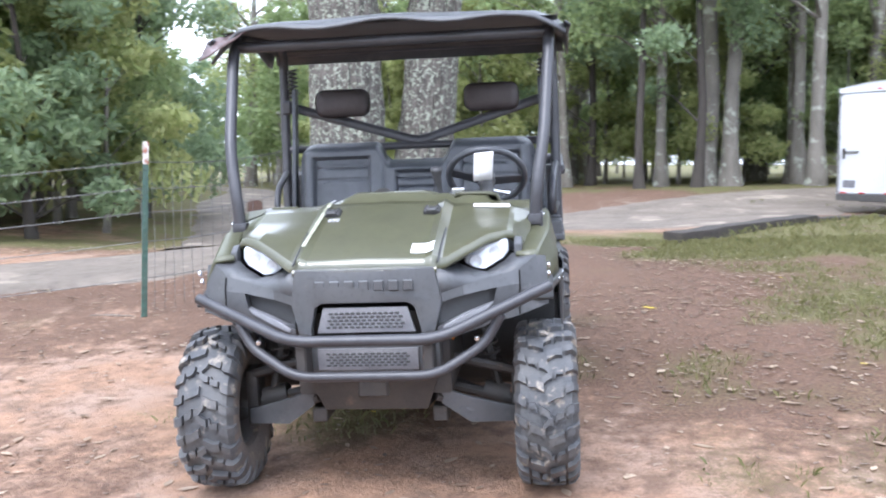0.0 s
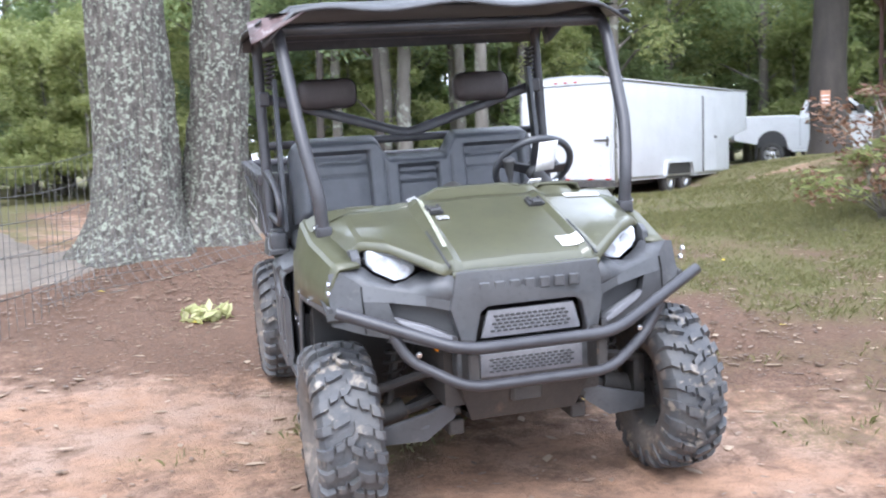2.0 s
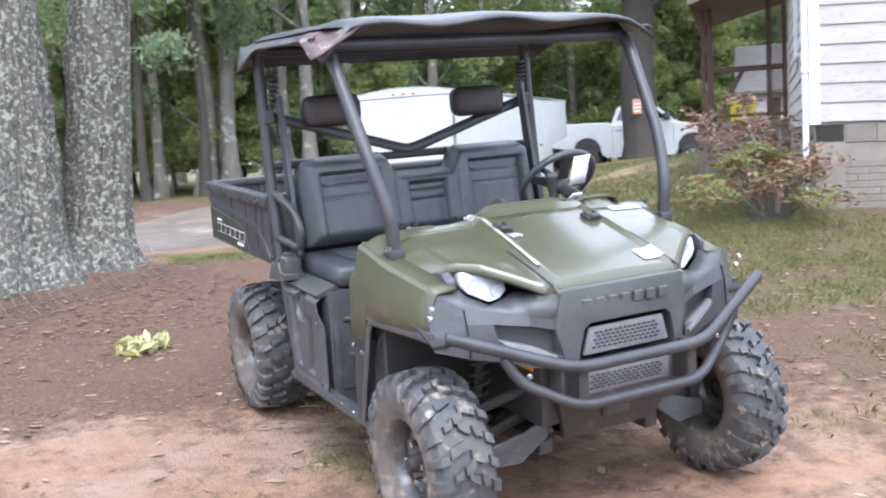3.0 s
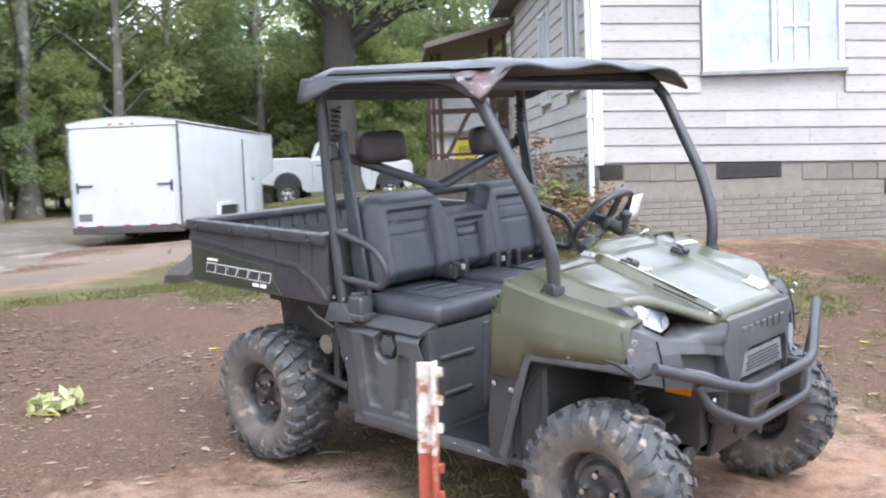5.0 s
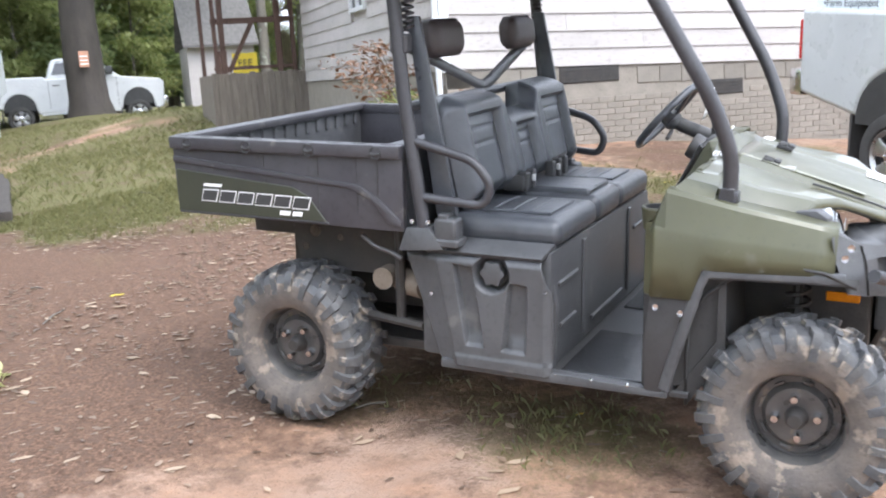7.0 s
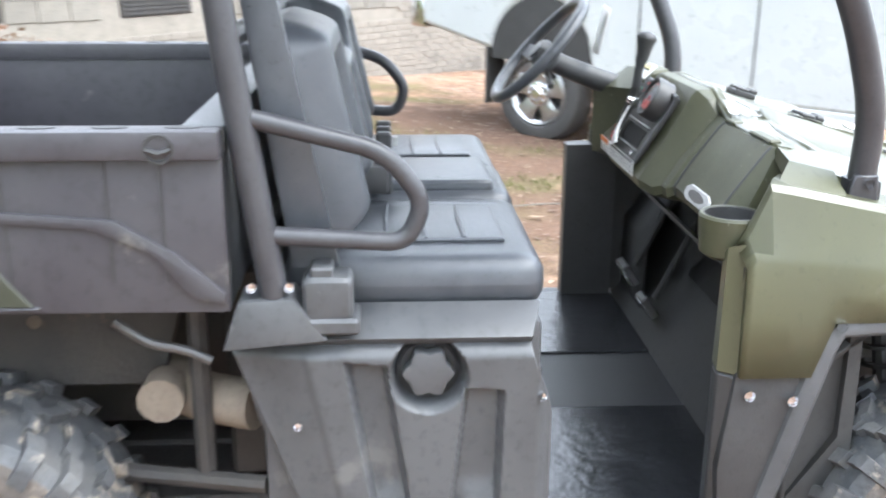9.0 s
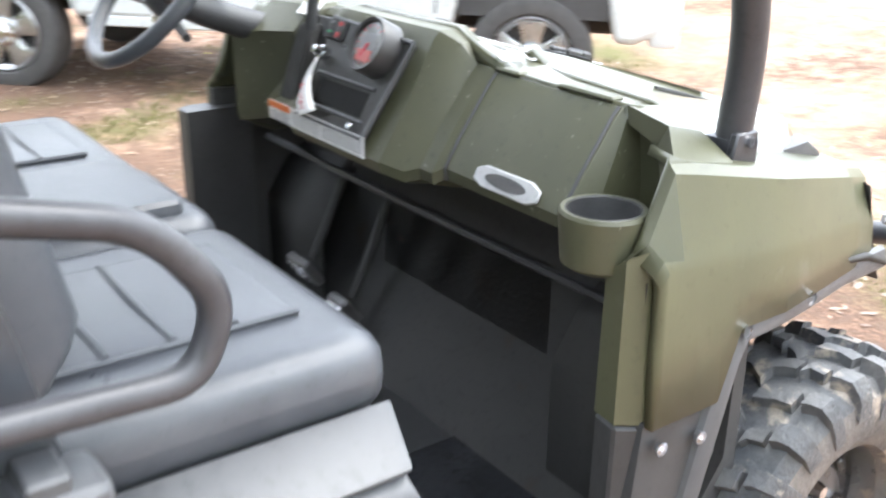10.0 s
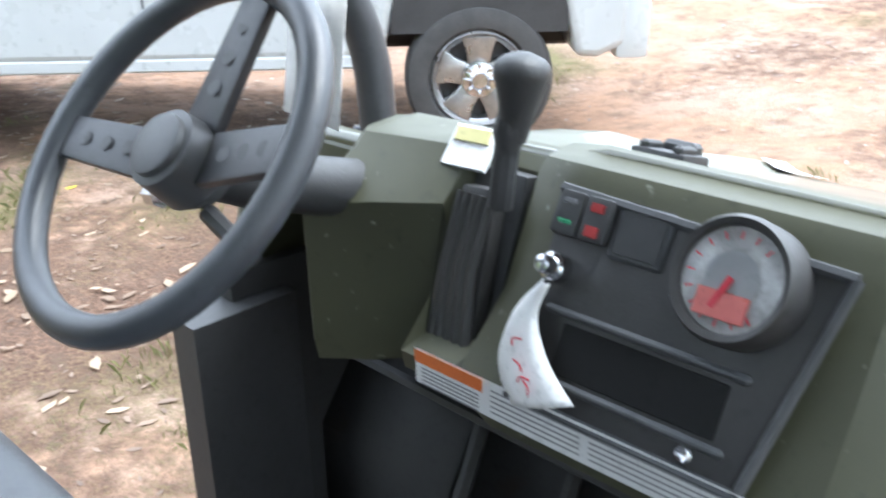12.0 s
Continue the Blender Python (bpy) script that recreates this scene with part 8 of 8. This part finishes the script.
# ---- posts, fence, mailbox, edging ----
def t_post(name, label, x, y, top, body, cap, cap_from, lean=(0, 0), group=""):
    z = height(x, y)
    p = thing(name, label, "fence post", pose(x, y, z, lean[0], lean[1], 35), group)
    for nm, z0, z1, mt in (("post_body", -0.3, cap_from - z, body), ("post_cap", cap_from - z, top - z, cap)):
        bm = bmesh.new()
        box(bm, -0.022, 0.022, -0.004, 0.004, z0, z1, 0.0015, 1)
        box(bm, -0.004, 0.004, 0.002, 0.034, z0, z1, 0.0015, 1)
        k = z0 + 0.04
        while k < z1 - 0.03:
            if k > 0:
                box(bm, -0.006, 0.006, -0.016, -0.003, k, k + 0.02, 0.002, 1)
            k += 0.055
        part(nm, bm, mt, p)
    return p


t_post("fence_post", "green steel fence post with a white tip", -2.42, 2.27, 1.39, POST_GREEN, POST_WHITE, 1.22, (0, 2))
t_post("rusty_post", "rusty red steel post with flaking white top", -2.29, -1.63, 1.04, RUST, POST_WHITE, 0.86, (1, 1))
t_post("fence_post", "green steel fence post with a white tip", -6.6, 0.6, 1.15, POST_GREEN, POST_WHITE, 1.0)
FL = [(-6.6, 0.6), (-2.42, 2.27), (-1.45, 5.0)]
fence = thing("wire_fence", "sagging galvanised wire fence beside the drive", "fence", Matrix.Identity(4))
for hz in (0.30, 0.58, 0.80, 0.98, 1.18):
    bm = bmesh.new()
    path = []
    for (ax, ay), (bx, by) in zip(FL, FL[1:]):
        for k in range(12):
            f = k / 12
            x, y = ax + (bx - ax) * f, ay + (by - ay) * f
            path.append((x, y, height(x, y) + hz - 0.08 * math.sin(math.pi * f)))
    tube(bm, path, 0.0035, 5)
    part("strand", bm, WIRE, fence)
bm = bmesh.new()
for k in range(26):
    f = k / 25
    x, y = -2.42 + 0.97 * f, 2.27 + 2.73 * f
    z = height(x, y)
    tube(bm, [(x, y, z + 0.02), (x + 0.02 * math.sin(k), y, z + 0.6), (x, y, z + 1.12)], 0.0028, 4)
tagged(part("upright_wire", bm, WIRE, fence), kind="stuff")
# loose mesh lying up the mound
bm = bmesh.new()
for k in range(22):
    f = k / 21
    x, y = -2.2 + 1.9 * f, 3.5 + 1.25 * f
    z = height(x, y)
    tube(bm, smooth_path([(x, y, z + 0.0), (x - 0.1, y + 0.22, height(x - 0.1, y + 0.22) + 0.1), (x - 0.14, y + 0.42, height(x - 0.14, y + 0.42) + 0.3)], 3), 0.003, 4)
for q in range(4):
    tube(bm, [(-2.2 + 1.9 * f - 0.045 * q, 3.5 + 1.25 * f + 0.12 * q, height(-2.2 + 1.9 * f, 3.5 + 1.25 * f + 0.12 * q) + 0.02 + 0.07 * q + 0.02 * math.sin(f * 9)) for f in np.linspace(0, 1, 14)], 0.003, 4)
mesh_thing("wire_mesh", bm, WIRE, "slack woven wire leaning over leaf-covered mound", "fence")
mail = thing("mailbox", "rusty brown mailbox on a wooden post", "mailbox", pose(-3.92, 10.0, height(-3.92, 10.0), 0, 0, 20) @ Matrix.Diagonal((0.85, 0.85, 0.72, 1)))
bm = bmesh.new()
box(bm, -0.05, 0.05, -0.05, 0.05, -0.2, 0.72, 0.006, 1)
part("post", bm, PORCH_WOOD, mail)
bm = bmesh.new()
prism(bm, [(-0.13, -0.26, 0.72), (0.13, -0.26, 0.72)] + [(0.13 * math.cos(a), -0.26, 0.87 + 0.13 * math.sin(a)) for a in np.linspace(0, math.pi, 9)], (0, 0.52, 0), 0.004, 1)
part("box", bm, PORCH_WOOD, mail)
# timber edging along the drive
for k, (ax, ay, bx, by) in enumerate(((1.93, 5.83, 3.95, 8.2), (4.0, 8.32, 5.3, 9.9))):
    bm = bmesh.new()
    L = math.hypot(bx - ax, by - ay)
    box(bm, 0, L, -0.12, 0.12, -0.1, 0.13 - 0.05 * k, 0.02, 2)
    bmesh.ops.subdivide_edges(bm, edges=[e for e in bm.edges if e.calc_length() > 0.6], cuts=14)
    for v in bm.verts:
        v.co += Vector((0, 0.012 * noise.noise(v.co * 3 + Vector((k, 0, 0))), 0.015 * noise.noise(v.co * 2.5 + Vector((0, k, 0)))))
    mesh_thing("landscape_timber", bm, TIMBER, "blackened rotting timber edging the drive", "timber", "timber edging", m=Matrix.Translation((ax, ay, height(ax, ay) - 0.02)) @ pose(0, 0, 0, 0, -math.degrees(math.atan2(height(bx, by) - height(ax, ay), L)), math.degrees(math.atan2(by - ay, bx - ax))))

# ---- fallen leaves, grass and twigs ----
def litter(name, count, seed, size, box_, density, label, material, lift=0.007):
    rng = np.random.default_rng(seed)
    v, f = [], []
    tries = 0
    while len(f) < count and tries < count * 14:
        tries += 1
        x, y = rng.uniform(box_[0], box_[1]), rng.uniform(box_[2], box_[3])
        if rng.random() > density(x, y):
            continue
        z = height(x, y) + lift - 0.004 + 0.006 * rng.random()
        a = rng.random() * 6.28
        s = size * (0.5 + rng.random())
        t1, t2 = rng.normal() * 0.25, rng.normal() * 0.25
        i = len(v)
        ca, sa = math.cos(a), math.sin(a)
        for u, w, k in ((-1, 0, 0.0), (-0.3, 0.42 + 0.2 * t1, 0.06), (0.35, 0.3 - 0.3 * t2, 0.1), (1, 0.2 * t2, 0.04), (0.5, -0.34 - 0.2 * t2, 0.12), (-0.2, -0.3 + 0.3 * t1, 0.05)):
            v.append((x + s * (u * ca - w * sa), y + s * (u * sa + w * ca), z + s * (0.3 * k + 0.12 * abs(u * t1) + 0.12 * abs(w * t2))))
        f.append((i, i + 1, i + 2, i + 3, i + 4, i + 5))
    me = bpy.data.meshes.new(name)
    me.from_pydata(v, [], f)
    me.materials.append(material)
    return tagged(new(name, me), label, "leaves", kind="stuff")


litter("fallen_leaves", 7000, 1, 0.027, (-6.5, 9, -7, 9), lambda x, y: 0.05 + leaf_cover(x, y) ** 2 * 0.8, "brown and tan fallen oak leaves scattered on clay", LITTER)
litter("fallen_leaves", 2600, 2, 0.05, (-6, 14, 6, 22), lambda x, y: leaf_cover(x, y) * 0.7, "brown and tan fallen leaves beyond the vehicle", LITTER)
litter("fallen_leaves", 11000, 6, 0.017, (-6.5, 9, -7, 8), lambda x, y: 0.06 + leaf_cover(x, y) ** 2 * 0.9, "small brown leaf scraps over the clay", LITTER)
litter("fallen_leaves", 1500, 7, 0.036, (-5, 6, -4, 6), lambda x, y: 0.15 + 0.8 * leaf_cover(x, y), "pale tan curled oak leaves on the clay", LITTER_PALE)
litter("yellow_leaves", 24, 3, 0.04, (-5, 6, -4, 5), lambda x, y: 0.6, "a few yellow fallen leaves", YELLOW)


def grass(name, count, seed, box_, density, hgt, label):
    rng = np.random.default_rng(seed)
    v, f = [], []
    tries = 0
    while len(f) < count and tries < count * 12:
        tries += 1
        x, y = rng.uniform(box_[0], box_[1]), rng.uniform(box_[2], box_[3])
        if rng.random() > density(x, y):
            continue
        for _ in range(4):
            px, py = x + rng.normal() * 0.03, y + rng.normal() * 0.03
            z = height(px, py) - 0.01
            a, h, ln = rng.random() * 6.28, hgt * (0.4 + rng.random()), rng.random() * 0.9
            ca, sa, w = math.cos(a), math.sin(a), 0.0024
            i = len(v)
            v.extend([(px - sa * w, py + ca * w, z), (px + sa * w, py - ca * w, z), (px + ca * h * ln * 0.4 + sa * w * 0.7, py + sa * h * ln * 0.4 - ca * w * 0.7, z + h * 0.6), (px + ca * h * ln, py + sa * h * ln, z + h * (1 - 0.3 * ln))])
            f.append((i, i + 1, i + 2, i + 3))
    me = bpy.data.meshes.new(name)
    me.from_pydata(v, [], f)
    me.materials.append(GRASS_BLADE)
    return tagged(new(name, me), label, "grass", kind="stuff")


grass("grass", 60000, 4, (-5, 6.5, -5.5, 6), lambda x, y: max(0, grass_cover(x, y) - 0.3) * 1.1, 0.05, "thin dry grass tufts on clay")
grass("grass", 22000, 5, (2.5, 15, 4, 20), lambda x, y: max(0, grass_cover(x, y) - 0.3), 0.09, "short grass on the bank")
clump = thing("leaf_clump", "small pale yellow-green fallen oak sprig", "leaves", pose(-1.01, 2.52, height(-1.01, 2.52)))
ob = new("sprig", leaf_mesh("sprig", [(0, 0, 0.04, 0.13), (0.08, 0.03, 0.03, 0.1), (-0.09, 0.02, 0.03, 0.1)], 1.0, 70, 0.055, LEAF_PALE, 8))
ob.parent = clump
rt = random.Random(77)
for k in range(26):
    x, y = rt.uniform(-4, 5), rt.uniform(-4, 6)
    a, L = rt.random() * 6.28, rt.uniform(0.1, 0.4)
    bm = bmesh.new()
    tube(bm, [(-L / 2, 0, 0.005), (0, 0.02 * L, 0.012), (L / 2, 0, 0.006)], [0.004, 0.005, 0.003], 5)
    mesh_thing("twig", bm, BARK_FAR, "thin dry fallen twig on the clay", "twig", "fallen twigs", m=pose(x, y, height(x, y) + 0.008, 0, 0, math.degrees(a)))

# ---- foundation bricks, last ----
bm = bmesh.new()
box(bm, 0.0, 0.207, 0.004, 0.05, 0.0, 0.064, 0.003, 1)
brick_me = finish("brick", bm, BRICK)
bm = bmesh.new()
box(bm, 0.0, 0.30, 0.0, 0.05, 0.0, 0.20, 0.006, 1)
block_me = finish("block", bm, BLOCK)


def lay(mesh, name, x, z, rot=0):
    o = new(name, mesh)
    o.parent = foundation
    o.matrix_basis = pose(x, 0.0, z) if not rot else pose(0.0, x, z, 0, 0, 90) @ Matrix.Translation((0, -0.05, 0))


count = 0
for r in range(15):
    z = 0.16 + r * 0.074
    x = 0.0 if r % 2 else -0.1
    while x < 5.2:
        if z + SAG * x < 1.22 and count < 290 and not any(a - 0.2 < x < b and lo - 0.07 < z < hi for a, b, lo, hi in ((1.43, 2.23, 1.22, 1.42), (3.50, 4.0, 0.96, 1.16))):
            lay(brick_me, "brick", max(x, 0.0), z)
            count += 1
        x += 0.216
bm = bmesh.new()
for r in range(15):
    z = 0.16 + r * 0.074
    x = 5.3 if r % 2 else 5.2
    while x < 9.3:
        if z + SAG * x < 1.15:
            box(bm, x, x + 0.205, 0.002, 0.05, z, z + 0.062)
        x += 0.216
rest = part("brick_rest", bm, BRICK, foundation)
rest["kind"] = "stuff"
for x in np.arange(0.0, 5.0, 0.31):
    if not 1.2 < x < 2.2:
        lay(block_me, "block", float(x), 1.245 + SAG * float(x))
